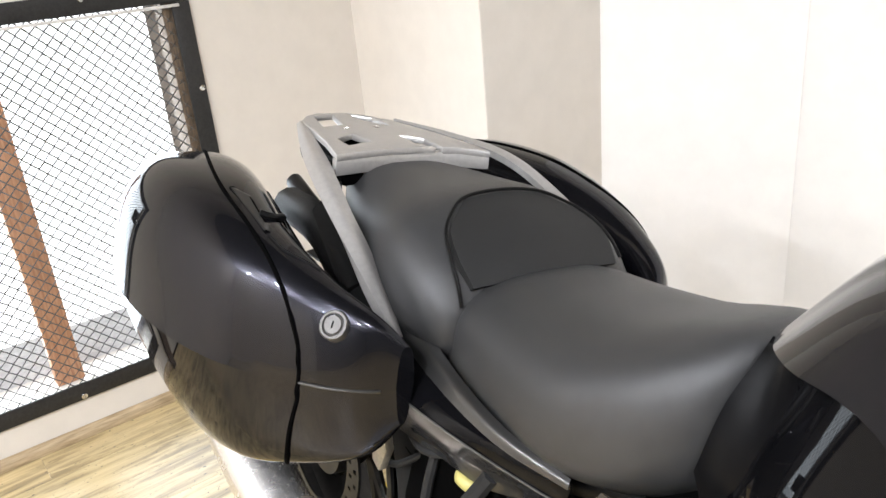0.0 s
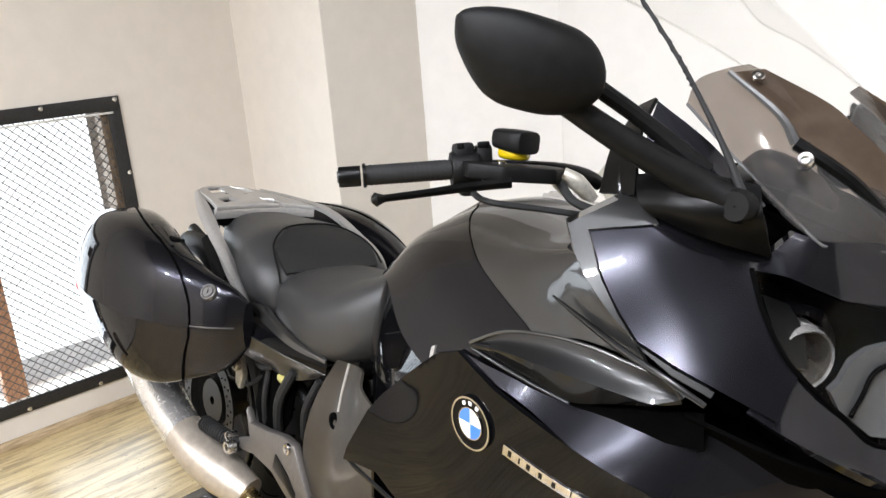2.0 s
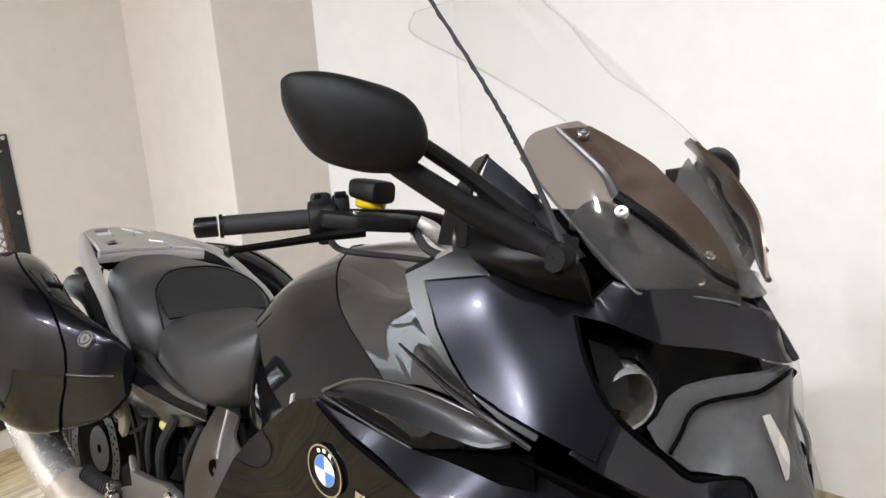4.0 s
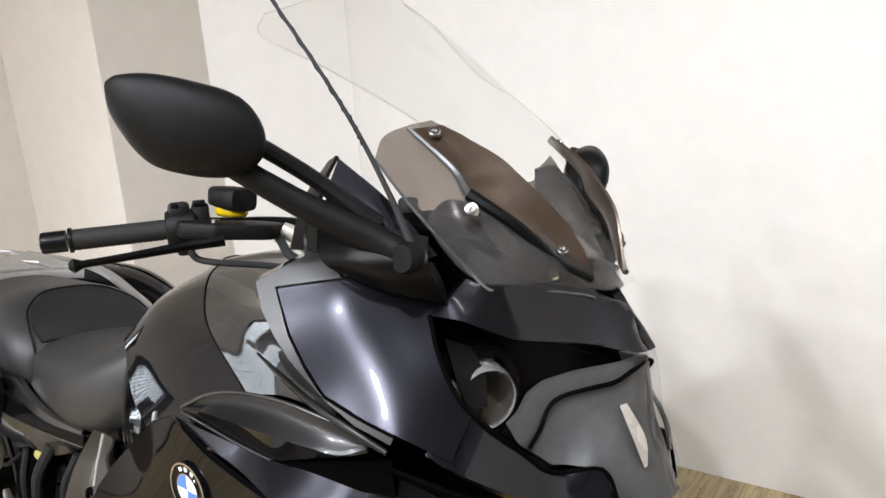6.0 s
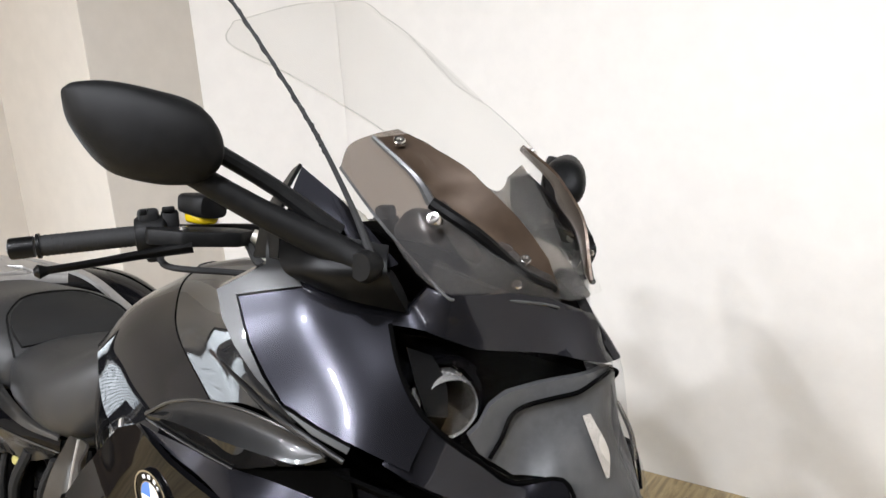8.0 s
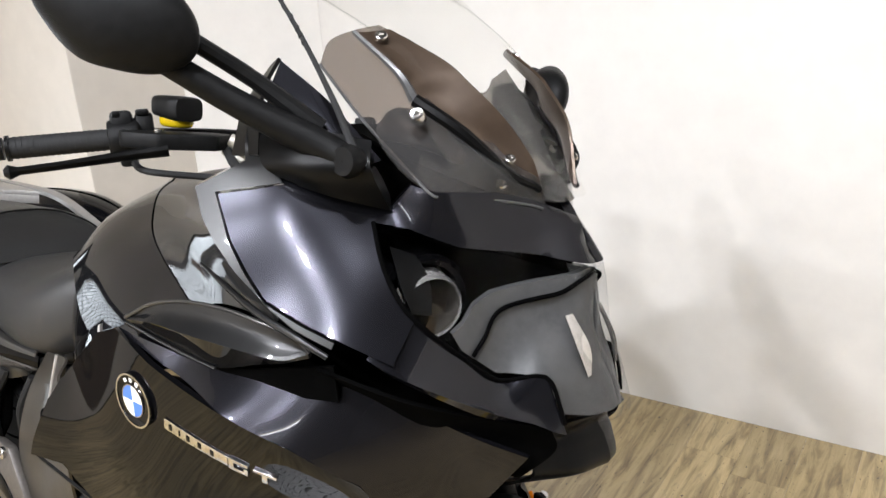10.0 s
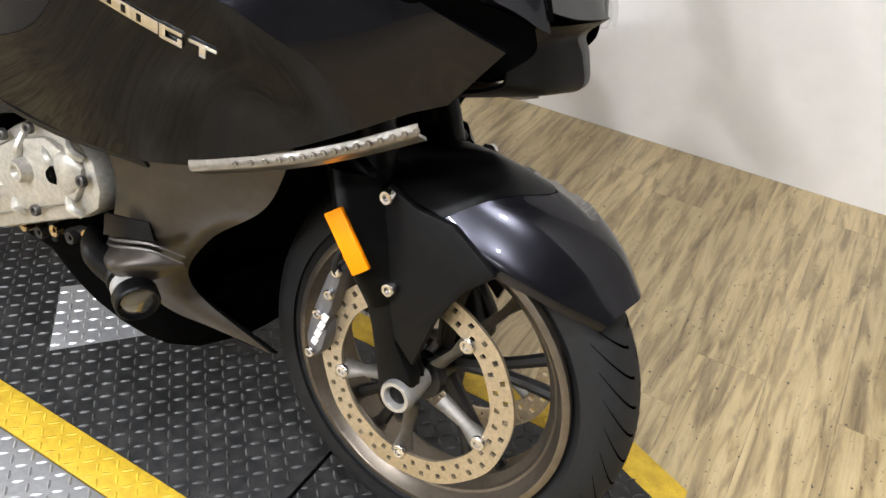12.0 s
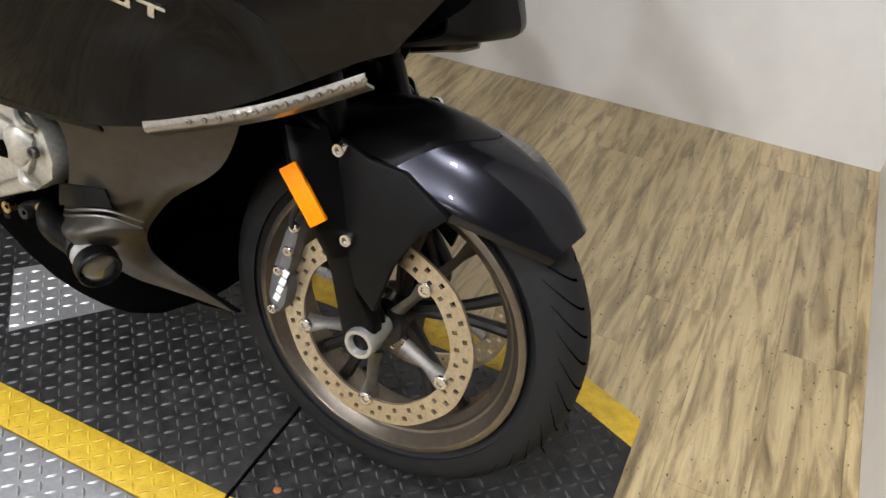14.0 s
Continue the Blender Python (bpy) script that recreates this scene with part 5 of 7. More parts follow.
# belly panel, radiator shroud, engine
patch("belly_panel", [[(-0.43, 0.255, 0.585), (-0.31, 0.262, 0.605), (-0.21, 0.225, 0.615), (-0.15, 0.20, 0.63)], [(-0.40, 0.245, 0.52), (-0.31, 0.235, 0.53), (-0.235, 0.212, 0.54), (-0.192, 0.19, 0.535)], [(-0.425, 0.225, 0.445), (-0.345, 0.235, 0.44), (-0.31, 0.205, 0.44), (-0.288, 0.185, 0.445)], [(-0.445, 0.22, 0.37), (-0.385, 0.212, 0.355), (-0.345, 0.20, 0.35), (-0.323, 0.178, 0.355)], [(-0.42, 0.20, 0.325), (-0.35, 0.19, 0.305), (-0.29, 0.168, 0.295), (-0.20, 0.14, 0.283)]], MAGNESIUM, bike, "grey-brown painted belly panel", sides=BOTH)
HOOD = [[(-0.442, 0.222, 0.385), (-0.407, 0.236, 0.402), (-0.367, 0.252, 0.424), (-0.332, 0.240, 0.430), (-0.300, 0.214, 0.416)], [(-0.440, 0.230, 0.378), (-0.405, 0.258, 0.388), (-0.363, 0.276, 0.403), (-0.328, 0.256, 0.414), (-0.299, 0.215, 0.413)], [(-0.432, 0.228, 0.362), (-0.398, 0.246, 0.362), (-0.36, 0.256, 0.370), (-0.325, 0.236, 0.388), (-0.301, 0.210, 0.404)]]
hoods = [patch("belly_hood", HOOD, MAGNESIUM, bike, "hooded boss on the belly panel", 0.003, 6, sides=(s,)) for s in BOTH]
for s, hood in zip(BOTH, hoods):
    for lift in (0.0, 0.008):
        # ridge highlight of the hood, put in as lighter metal tubes
        part("hood_rim", tube_bm([(x, s * (w + 0.002 - lift * 0.4), z + lift) for x, w, z in HOOD[0]], [0.0012, 0.0022, 0.0026, 0.0022, 0.001], 6, 8), HANGER, hood, "rim of the hood, its highlight put into lighter metal")
# the recess is flat; its shade is a satin black patch
pair("belly_recess", patch_bm([[(-0.410, 0.252, 0.455), (-0.375, 0.250, 0.464), (-0.340, 0.240, 0.468)], [(-0.424, 0.244, 0.415), (-0.372, 0.254, 0.438), (-0.325, 0.243, 0.447)]], -1, 0.004, 5), SATIN, "flat dark patch for the shaded recess over the hood")
# near-black shroud, sump and block: shade behind the wheel put into the colour
patch("radiator_shroud", [[(-0.145, 0.195, 0.64), (-0.20, 0.10, 0.65), (-0.21, 0.0, 0.65)], [(-0.196, 0.187, 0.535), (-0.28, 0.10, 0.53), (-0.28, 0.0, 0.53)], [(-0.292, 0.182, 0.445), (-0.34, 0.10, 0.41), (-0.33, 0.0, 0.41)], [(-0.325, 0.175, 0.355), (-0.36, 0.09, 0.30), (-0.35, 0.0, 0.28)], [(-0.19, 0.137, 0.29), (-0.32, 0.08, 0.22), (-0.35, 0.0, 0.20)]], DARK, bike, "radiator shroud behind the wheel, the opening's shade put in as near-black", sides=BOTH, centre=(-0.6, 0, 0.5))
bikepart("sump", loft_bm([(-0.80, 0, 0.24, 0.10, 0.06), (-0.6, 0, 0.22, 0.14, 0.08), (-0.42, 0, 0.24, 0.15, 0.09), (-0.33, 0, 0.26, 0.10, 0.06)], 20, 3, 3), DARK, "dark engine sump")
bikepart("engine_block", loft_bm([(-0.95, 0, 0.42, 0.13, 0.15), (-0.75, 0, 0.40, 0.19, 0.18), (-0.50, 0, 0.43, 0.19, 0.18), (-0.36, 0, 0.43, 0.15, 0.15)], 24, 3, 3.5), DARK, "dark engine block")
eng = [(-0.757, 0.366), (-0.735, 0.410), (-0.673, 0.46), (-0.62, 0.503), (-0.572, 0.532), (-0.526, 0.545), (-0.471, 0.54), (-0.442, 0.513), (-0.428, 0.476), (-0.432, 0.448), (-0.461, 0.424), (-0.573, 0.367), (-0.67, 0.316), (-0.72, 0.338)]
engine = pair("engine_cover", plate_bm(eng, -0.246, -0.195, 0.010), ALLOY, "cast silver engine cover")
face = [(-0.725, 0.375), (-0.69, 0.435), (-0.60, 0.495), (-0.53, 0.522), (-0.478, 0.512), (-0.455, 0.475), (-0.47, 0.445), (-0.575, 0.392), (-0.665, 0.345)]
part("raised_face", plate_bm(face, -0.256, -0.244, 0.009), ALLOY, engine)
EYE = (-0.487, 0.477)
lobe = loft_bm([(EYE[0] - 0.022, -0.250, EYE[1] + 0.012, 0.005, 0.012), (EYE[0] - 0.005, -0.252, EYE[1] + 0.010, 0.013, 0.028), (EYE[0] + 0.014, -0.252, EYE[1] + 0.012, 0.013, 0.030), (EYE[0] + 0.032, -0.250, EYE[1] + 0.014, 0.004, 0.012)], 20, 4)
part("oval_lobe", lobe, ALLOY, engine, "raised oval lobe")
# no opening is cut; the hole's shade is the disc's colour
part("hole", lathe_bm([(0.0005, -0.2665), (0.010, -0.2675), (0.013, -0.262)], 20, (EYE[0] - 0.012, 0, EYE[1] + 0.002), closed=False), DARK, engine, "round hole, its shade put in as a near-black disc")
part("boss", lathe_bm([(0.006, -0.262), (0.010, -0.272), (0.015, -0.272), (0.020, -0.254)], 20, (-0.572, 0, 0.458), closed=False), ALLOY, engine)
for ex, ez in [(-0.572, 0.458), (-0.646, 0.388), (-0.551, 0.403), (-0.617, 0.495), (-0.556, 0.526), (-0.694, 0.438), (-0.448, 0.489)]:
    part("bolt", knob_bm((ex, -0.254, ez), 0.0085, 0.008), LOCK_STEEL, engine)
for a, b in [((-0.58, 0.509), (-0.589, 0.465)), ((-0.534, 0.508), (-0.506, 0.484)), ((-0.666, 0.453), (-0.647, 0.418)), ((-0.485, 0.452), (-0.457, 0.432)), ((-0.606, 0.401), (-0.587, 0.381)), ((-0.716, 0.39), (-0.627, 0.412)), ((-0.484, 0.535), (-0.454, 0.517))]:
    part("rib", tube_bm([(a[0], -0.250, a[1]), ((a[0] + b[0]) / 2 + 0.004, -0.259, (a[1] + b[1]) / 2), (b[0], -0.250, b[1])], [0.005, 0.008, 0.006], 4, 8), ALLOY, engine)
bikepart("engine_cable", tube_bm([(-0.735, -0.24, 0.44), (-0.68, -0.262, 0.50), (-0.60, -0.268, 0.545), (-0.52, -0.26, 0.57)], 0.011, 5, 8), RUBBER, "black cable over the cover")
for k in range(7):
    a = k * 0.9
    bikepart("hose", tube_bm([(-0.70 + 0.04 * k, -0.16 - 0.01 * (k % 3), 0.30), (-0.69 + 0.04 * k, -0.19, 0.33 + 0.01 * math.sin(a)), (-0.66 + 0.045 * k, -0.18, 0.36)], 0.008 + 0.002 * (k % 2), 4, 8), RUBBER)
for k in range(5):
    bikepart("pipe_union", lathe_bm([(0.004, -0.205), (0.010, -0.207), (0.011, -0.195), (0.008, -0.188), (0.008, -0.16)], 12, (-0.665 + 0.038 * k, 0, 0.312 + 0.012 * k - 0.008 * (k % 2)), closed=False), BRASSY if k % 2 == 0 else IRON, "brass union under the engine")
# crash bar lamp
fog = pair("auxiliary_lamp", lathe_bm([(0.001, 0.026), (0.023, 0.026), (0.0245, 0.036), (0.027, 0.037), (0.0295, 0.034), (0.030, 0.016), (0.0265, 0.013), (0.026, -0.012), (0.029, -0.014), (0.029, -0.024), (0.024, -0.040), (0.012, -0.050), (0.001, -0.051)], 28, closed=False), SATIN, "round black auxiliary lamp")
FM = Matrix.Translation((-0.356, -0.252, 0.366)) @ Vector((0, 1, 0)).rotation_difference(Vector((0.86, -0.42, -0.12))).to_matrix().to_4x4()
for ob in [o for o in bike.children if o.name.startswith("auxiliary_lamp")]:
    fl = Matrix.Diagonal((1, 1 if ob is fog else -1, 1, 1))
    ob.data.transform((fl @ FM @ fl) if ob is not fog else FM)
    g2 = lathe_bm([(0.001, 0.036), (0.012, 0.035), (0.0238, 0.030)], 24, closed=False)
    bmesh.ops.transform(g2, matrix=(fl @ FM @ fl) if ob is not fog else FM, verts=g2.verts)
    part("lamp_lens", g2, LAMP_DARK, ob, "dark glass lamp lens")
    g3 = lathe_bm([(0.025, 0.011), (0.0275, 0.010), (0.0275, -0.006), (0.025, -0.008)], 24, closed=False)
    bmesh.ops.transform(g3, matrix=(fl @ FM @ fl) if ob is not fog else FM, verts=g3.verts)
    part("lamp_band", g3, SILVER, ob, "silver band round the lamp")
pair("lamp_stay", tube_bm([(-0.39, -0.246, 0.368), (-0.44, -0.24, 0.372), (-0.49, -0.21, 0.368), (-0.54, -0.15, 0.355)], [0.02, 0.020, 0.016, 0.014], 4, 12), SATIN, "black lamp stay")

# side plates, foot rests, exhaust
patch("frame_cover", [[(-0.925, 0.17, 0.672), (-0.86, 0.185, 0.685), (-0.79, 0.21, 0.70), (-0.72, 0.262, 0.70), (-0.63, 0.30, 0.702)], [(-0.965, 0.188, 0.585), (-0.88, 0.196, 0.58), (-0.80, 0.225, 0.60), (-0.70, 0.27, 0.62), (-0.62, 0.305, 0.62)], [(-1.0, 0.19, 0.48), (-0.90, 0.2, 0.47), (-0.80, 0.23, 0.47), (-0.70, 0.262, 0.50), (-0.64, 0.28, 0.52)], [(-0.985, 0.19, 0.385), (-0.90, 0.2, 0.38), (-0.80, 0.225, 0.39), (-0.72, 0.24, 0.42), (-0.66, 0.25, 0.45)]], MAGNESIUM, bike, "grey-brown painted frame cover", sides=BOTH)
# recess shown by a near-black disc that carries its shade
pair("cover_hole", knob_bm((-0.885, -0.193, 0.565), 0.017, 0.006, (0, -1, 0), 20), DARK, "round recess, its shade put in as a near-black disc")
pair("cover_ridge", tube_bm([(-0.862, -0.186, 0.685), (-0.87, -0.192, 0.63), (-0.872, -0.197, 0.59)], 0.003, 4, 8), SILVER, "raised bright ridge")
hang = [(-1.225, 0.475), (-1.20, 0.445), (-1.122, 0.455), (-1.06, 0.468), (-1.015, 0.465), (-0.985, 0.42), (-0.95, 0.375), (-0.99, 0.325), (-1.012, 0.33), (-1.10, 0.37), (-1.18, 0.376), (-1.245, 0.365), (-1.26, 0.385), (-1.20, 0.41)]
hanger = pair("foot_rest_hanger", plate_bm(hang, -0.205, -0.185, 0.005), HANGER, "silver cast foot rest hanger")
part("dark_inset", plate_bm([(-1.09, 0.385), (-1.03, 0.365), (-1.0, 0.35), (-0.995, 0.365), (-1.03, 0.395), (-1.08, 0.42)], -0.2075, -0.204, 0.001), SATIN, hanger)
part("bolt", knob_bm((-1.03, -0.205, 0.452), 0.012, 0.008), STEEL, hanger)
peg = pair("foot_rest", tube_bm([(-1.245, -0.20, 0.372), (-1.28, -0.21, 0.374), (-1.32, -0.223, 0.382), (-1.36, -0.236, 0.392)], [0.014, 0.0165, 0.017, 0.015], 4, 14), RUBBER, "ribbed black rubber foot rest")
for t in np.linspace(0.15, 0.95, 11):
    q = spline([(-1.27, -0.207, 0.373), (-1.32, -0.223, 0.382), (-1.36, -0.236, 0.392)], 20)[int(t * 40)]
    part("rib", tube_bm([q - np.array([0.0025, 0, 0]), q + np.array([0.0025, 0, 0])], 0.0188, 1, 14), RUBBER, peg)
pair("foot_rest_joint", joined(knob_bm((-1.25, -0.215, 0.372), 0.016, 0.02), knob_bm((-1.27, -0.2, 0.39), 0.01, 0.025)), STEEL)
ex = pair("exhaust_silencer", tube_bm([(-1.80, -0.265, 0.52), (-1.62, -0.262, 0.43), (-1.50, -0.258, 0.372), (-1.41, -0.252, 0.335)], [0.05, 0.054, 0.052, 0.046], 6, 24), CHROME, "polished chrome silencer")
pair("exhaust_shield", tube_bm([(-1.43, -0.254, 0.343), (-1.36, -0.24, 0.315), (-1.29, -0.218, 0.288), (-1.215, -0.19, 0.262)], [0.05, 0.053, 0.052, 0.038], 6, 24), PALE, "pale satin exhaust shield")
pair("exhaust_pipe", tube_bm([(-1.23, -0.195, 0.266), (-1.13, -0.18, 0.232), (-1.03, -0.17, 0.20), (-0.9, -0.15, 0.18)], 0.021, 6, 16), BRASSY, "heat-tinted exhaust pipe")
pair("rider_foot_rest", tube_bm([(-0.985, -0.18, 0.30), (-1.0, -0.24, 0.30), (-1.005, -0.30, 0.302)], [0.016, 0.02, 0.018], 4, 12), RUBBER, "black rubber foot rest")
pair("brake_lever_knob", knob_bm((-0.955, -0.20, 0.305), 0.026, 0.03), ALLOY)
# swing arm, stays and clutter above the rear wheel
bikepart("swing_arm", tube_bm([(-0.95, 0.1, 0.40), (-1.25, 0.14, 0.36), (-1.63, 0.15, 0.322)], [0.06, 0.055, 0.07], 5, 16), SATIN)
bikepart("rear_frame", tube_bm([(-0.90, -0.12, 0.66), (-1.15, -0.13, 0.60), (-1.45, -0.14, 0.72), (-1.75, -0.1, 0.78)], 0.016, 6, 12), SATIN)
bikepart("rear_frame", tube_bm([(-0.95, -0.12, 0.42), (-1.10, -0.13, 0.53), (-1.25, -0.13, 0.62)], 0.013, 4, 12), SATIN)
bikepart("shock_absorber", joined(tube_bm([(-1.02, 0.0, 0.40), (-1.12, 0.0, 0.66)], 0.03, 1, 14), tube_bm([(-1.04, -0.04, 0.44), (-1.10, -0.04, 0.6)], 0.012, 1, 10)), SATIN)
bikepart("rear_hugger", patch_bm([[(-1.32, -0.08, 0.50), (-1.32, 0.0, 0.52), (-1.32, 0.08, 0.50)], [(-1.5, -0.09, 0.645), (-1.5, 0.0, 0.66), (-1.5, 0.09, 0.645)], [(-1.72, -0.09, 0.66), (-1.72, 0.0, 0.675), (-1.72, 0.09, 0.66)]], 1, 0.004, 6, centre=(-1.6, 0, 0.3)), PLASTIC, "black inner mudguard")
bikepart("yellow_tag", loft_bm([(-1.145, -0.165, 0.565, 0.003, 0.004), (-1.135, -0.17, 0.567, 0.009, 0.009), (-1.115, -0.17, 0.565, 0.009, 0.008), (-1.105, -0.165, 0.563, 0.003, 0.004)], 14, 3), TAG, "small yellow fluid bottle")
bikepart("grey_bracket", joined(plate_bm([(-1.31, 0.56), (-1.285, 0.575), (-1.27, 0.53), (-1.285, 0.49), (-1.305, 0.50)], -0.19, -0.175, 0.004), knob_bm((-1.29, -0.19, 0.55), 0.014, 0.012)), ALLOY, "silver bracket with a bolt")
for p0, p1, p2, r in (((-1.28, -0.16, 0.58), (-1.20, -0.18, 0.57), (-1.12, -0.16, 0.60), 0.006), ((-1.22, -0.15, 0.40), (-1.20, -0.17, 0.5), (-1.19, -0.16, 0.60), 0.007), ((-1.15, -0.16, 0.42), (-1.12, -0.18, 0.52), (-1.08, -0.17, 0.60), 0.011), ((-1.06, -0.15, 0.45), (-1.03, -0.17, 0.53), (-1.0, -0.16, 0.60), 0.008), ((-1.35, -0.15, 0.5), (-1.28, -0.17, 0.5), (-1.22, -0.15, 0.55), 0.005)):
    bikepart("cable", tube_bm([p0, p1, p2], r, 5, 8), RUBBER)
bikepart("wheel_guard", plate_bm([(-1.20, 0.36), (-1.12, 0.47), (-1.10, 0.60), (-1.15, 0.63), (-1.24, 0.60), (-1.27, 0.45)], -0.16, -0.14, 0.01), DARK)

# seats
RIDER = [(-1.245, 0, 0.70, 0.135, 0.055), (-1.19, 0, 0.715, 0.158, 0.074), (-1.10, 0, 0.712, 0.176, 0.082), (-1.0, 0, 0.716, 0.188, 0.09), (-0.92, 0, 0.738, 0.176, 0.096), (-0.87, 0, 0.762, 0.152, 0.09), (-0.845, 0, 0.775, 0.125, 0.075), (-0.835, 0, 0.78, 0.09, 0.05)]
bikepart("rider_seat", loft_bm(RIDER, 36, 6, 2.9), VINYL, "black vinyl rider seat")
PILLION = [(-1.615, 0, 0.81, 0.05, 0.025), (-1.58, 0, 0.80, 0.09, 0.055), (-1.50, 0, 0.785, 0.135, 0.078), (-1.40, 0, 0.775, 0.168, 0.09), (-1.31, 0, 0.765, 0.19, 0.1), (-1.25, 0, 0.752, 0.19, 0.087), (-1.215, 0, 0.742, 0.182, 0.073), (-1.19, 0, 0.73, 0.165, 0.055), (-1.18, 0, 0.72, 0.14, 0.035)]
pillion = bikepart("pillion_seat", loft_bm(PILLION, 36, 6, 2.9), VINYL, "black vinyl pillion seat stepped above the rider seat")
back = [[(-1.186, -0.135, 0.782), (-1.184, 0.0, 0.786), (-1.186, 0.135, 0.782)], [(-1.213, -0.142, 0.815), (-1.211, 0.0, 0.822), (-1.213, 0.142, 0.815)], [(-1.25, -0.128, 0.841), (-1.248, 0.0, 0.848), (-1.25, 0.128, 0.841)], [(-1.285, -0.08, 0.863), (-1.29, 0.0, 0.867), (-1.285, 0.08, 0.863)]]
part("back_pad", patch_bm(back, 0, 0.02, 7, centre=(-1.5, 0, 0.78)), VINYL_FINE, pillion, "ribbed vinyl back pad")
piping = [(-1.187, -0.15, 0.76), (-1.195, -0.152, 0.785), (-1.215, -0.15, 0.812), (-1.25, -0.135, 0.840), (-1.285, -0.085, 0.863), (-1.293, 0.0, 0.869), (-1.285, 0.085, 0.863), (-1.25, 0.135, 0.840), (-1.215, 0.15, 0.812), (-1.195, 0.152, 0.785)]
part("piping", tube_bm(piping, 0.0025, 5, 8), PLASTIC, pillion)
bikepart("seat_base", loft_bm([(-1.60, 0, 0.735, 0.10, 0.03), (-1.3, 0, 0.67, 0.16, 0.04), (-1.0, 0, 0.64, 0.14, 0.04), (-0.75, 0, 0.70, 0.10, 0.05)], 20, 4), DARK)
TAIL_CREASE = [(-1.30, 0.222, 0.672), (-1.211, 0.219, 0.652), (-1.13, 0.205, 0.642), (-1.06, 0.187, 0.632), (-0.975, 0.162, 0.622)]
patch("tail_panel", [[(-1.33, 0.165, 0.735), (-1.23, 0.172, 0.70), (-1.12, 0.183, 0.672), (-1.04, 0.180, 0.657), (-0.968, 0.164, 0.650)], [(-1.315, 0.198, 0.705), (-1.22, 0.200, 0.677), (-1.125, 0.197, 0.658), (-1.05, 0.186, 0.645), (-0.97, 0.165, 0.636)], TAIL_CREASE], BLACK_PAINT, bike, "gloss black tail side panel", sides=BOTH)
patch("tail_underside", [TAIL_CREASE, [(-1.31, 0.212, 0.630), (-1.23, 0.208, 0.617), (-1.15, 0.193, 0.606), (-1.09, 0.178, 0.603), (-1.0, 0.160, 0.610)], [(-1.32, 0.200, 0.605), (-1.251, 0.200, 0.590), (-1.17, 0.182, 0.580), (-1.092, 0.168, 0.575), (-1.02, 0.155, 0.597)]], GREY_PAINT, bike, "grey lower face of the tail panel", sides=BOTH)
# glint along the tail crease, put in as a thin grey tube
pair("tail_ridge", tube_bm([(x, -w - 0.001, z) for x, w, z in TAIL_CREASE[1:]], 0.0016, 5, 8), GREY_PAINT, "thin crease line, its highlight put into lighter grey")
patch("tail_strip", [[(-1.275, 0.155, 0.728), (-1.17, 0.172, 0.698), (-1.06, 0.180, 0.676), (-0.968, 0.166, 0.660)], [(-1.275, 0.172, 0.722), (-1.17, 0.184, 0.693), (-1.06, 0.188, 0.670), (-0.966, 0.170, 0.656)], [(-1.275, 0.184, 0.700), (-1.17, 0.192, 0.676), (-1.06, 0.191, 0.658), (-0.966, 0.171, 0.650)]], GREY_PAINT, bike, "grey accent strip", 0.004, 5, sides=BOTH)
# luggage rack


def pierced_bm(outline, holes, thick, bevel=0.002):
    """A flat plate with convex openings cut through it, from z 0 to its thickness."""
    bm = bmesh.new()
    bm.faces.new([bm.verts.new((x, y, 0)) for x, y in outline])
    sides = [[(Vector((*a, 0)), Vector((b[1] - a[1], a[0] - b[0], 0))) for a, b in zip(h, h[1:] + h[:1])] for h in holes]
    for h in sides:
        for co, no in h:
            bmesh.ops.bisect_plane(bm, geom=bm.verts[:] + bm.edges[:] + bm.faces[:], plane_co=co, plane_no=no)
    gone = []
    for f in bm.faces:
        c = f.calc_center_median()
        for h in sides:
            d = [(c - co).dot(no) for co, no in h]
            if all(v > 0 for v in d) or all(v < 0 for v in d):
                gone.append(f)
                break
    bmesh.ops.delete(bm, geom=gone, context="FACES")
    made = bmesh.ops.extrude_face_region(bm, geom=bm.faces[:])
    bmesh.ops.translate(bm, vec=(0, 0, thick), verts=[v for v in made["geom"] if isinstance(v, bmesh.types.BMVert)])
    bmesh.ops.recalc_face_normals(bm, faces=bm.faces)
    return bevelled(bm, bevel, 2, 50)


rack_out = [(-1.744, -0.094), (-1.62, -0.126), (-1.494, -0.158), (-1.505, -0.10), (-1.510, -0.05), (-1.510, 0.0), (-1.500, 0.06), (-1.47, 0.105), (-1.589, 0.084), (-1.729, 0.074), (-1.79, 0.05), (-1.815, 0.025), (-1.815, -0.03), (-1.79, -0.062)]
slots = [[(-1.788, -0.049), (-1.802, -0.004), (-1.695, -0.040), (-1.680, -0.085)], [(-1.795, 0.025), (-1.762, 0.056), (-1.675, 0.040), (-1.735, 0.018)], [(-1.583, -0.112), (-1.612, -0.068), (-1.552, -0.066), (-1.537, -0.115)], [(-1.585, 0.004), (-1.555, 0.033), (-1.495, 0.035), (-1.530, 0.0)]]
rack = bikepart("luggage_rack", pierced_bm(rack_out, slots, 0.011, 0.002), SILVER, "silver cast luggage rack with four slots")
for v in rack.data.vertices:
    v.co.z += 0.878 - 0.10 * max(0, v.co.x + 1.56)
screws = [part("rack_screw", knob_bm((-1.655, -0.055, 0.888), 0.006, 0.003, (0, 0, 1)), STEEL, rack), part("rack_screw", knob_bm((-1.66, 0.005, 0.888), 0.006, 0.003, (0, 0, 1)), STEEL, rack)]
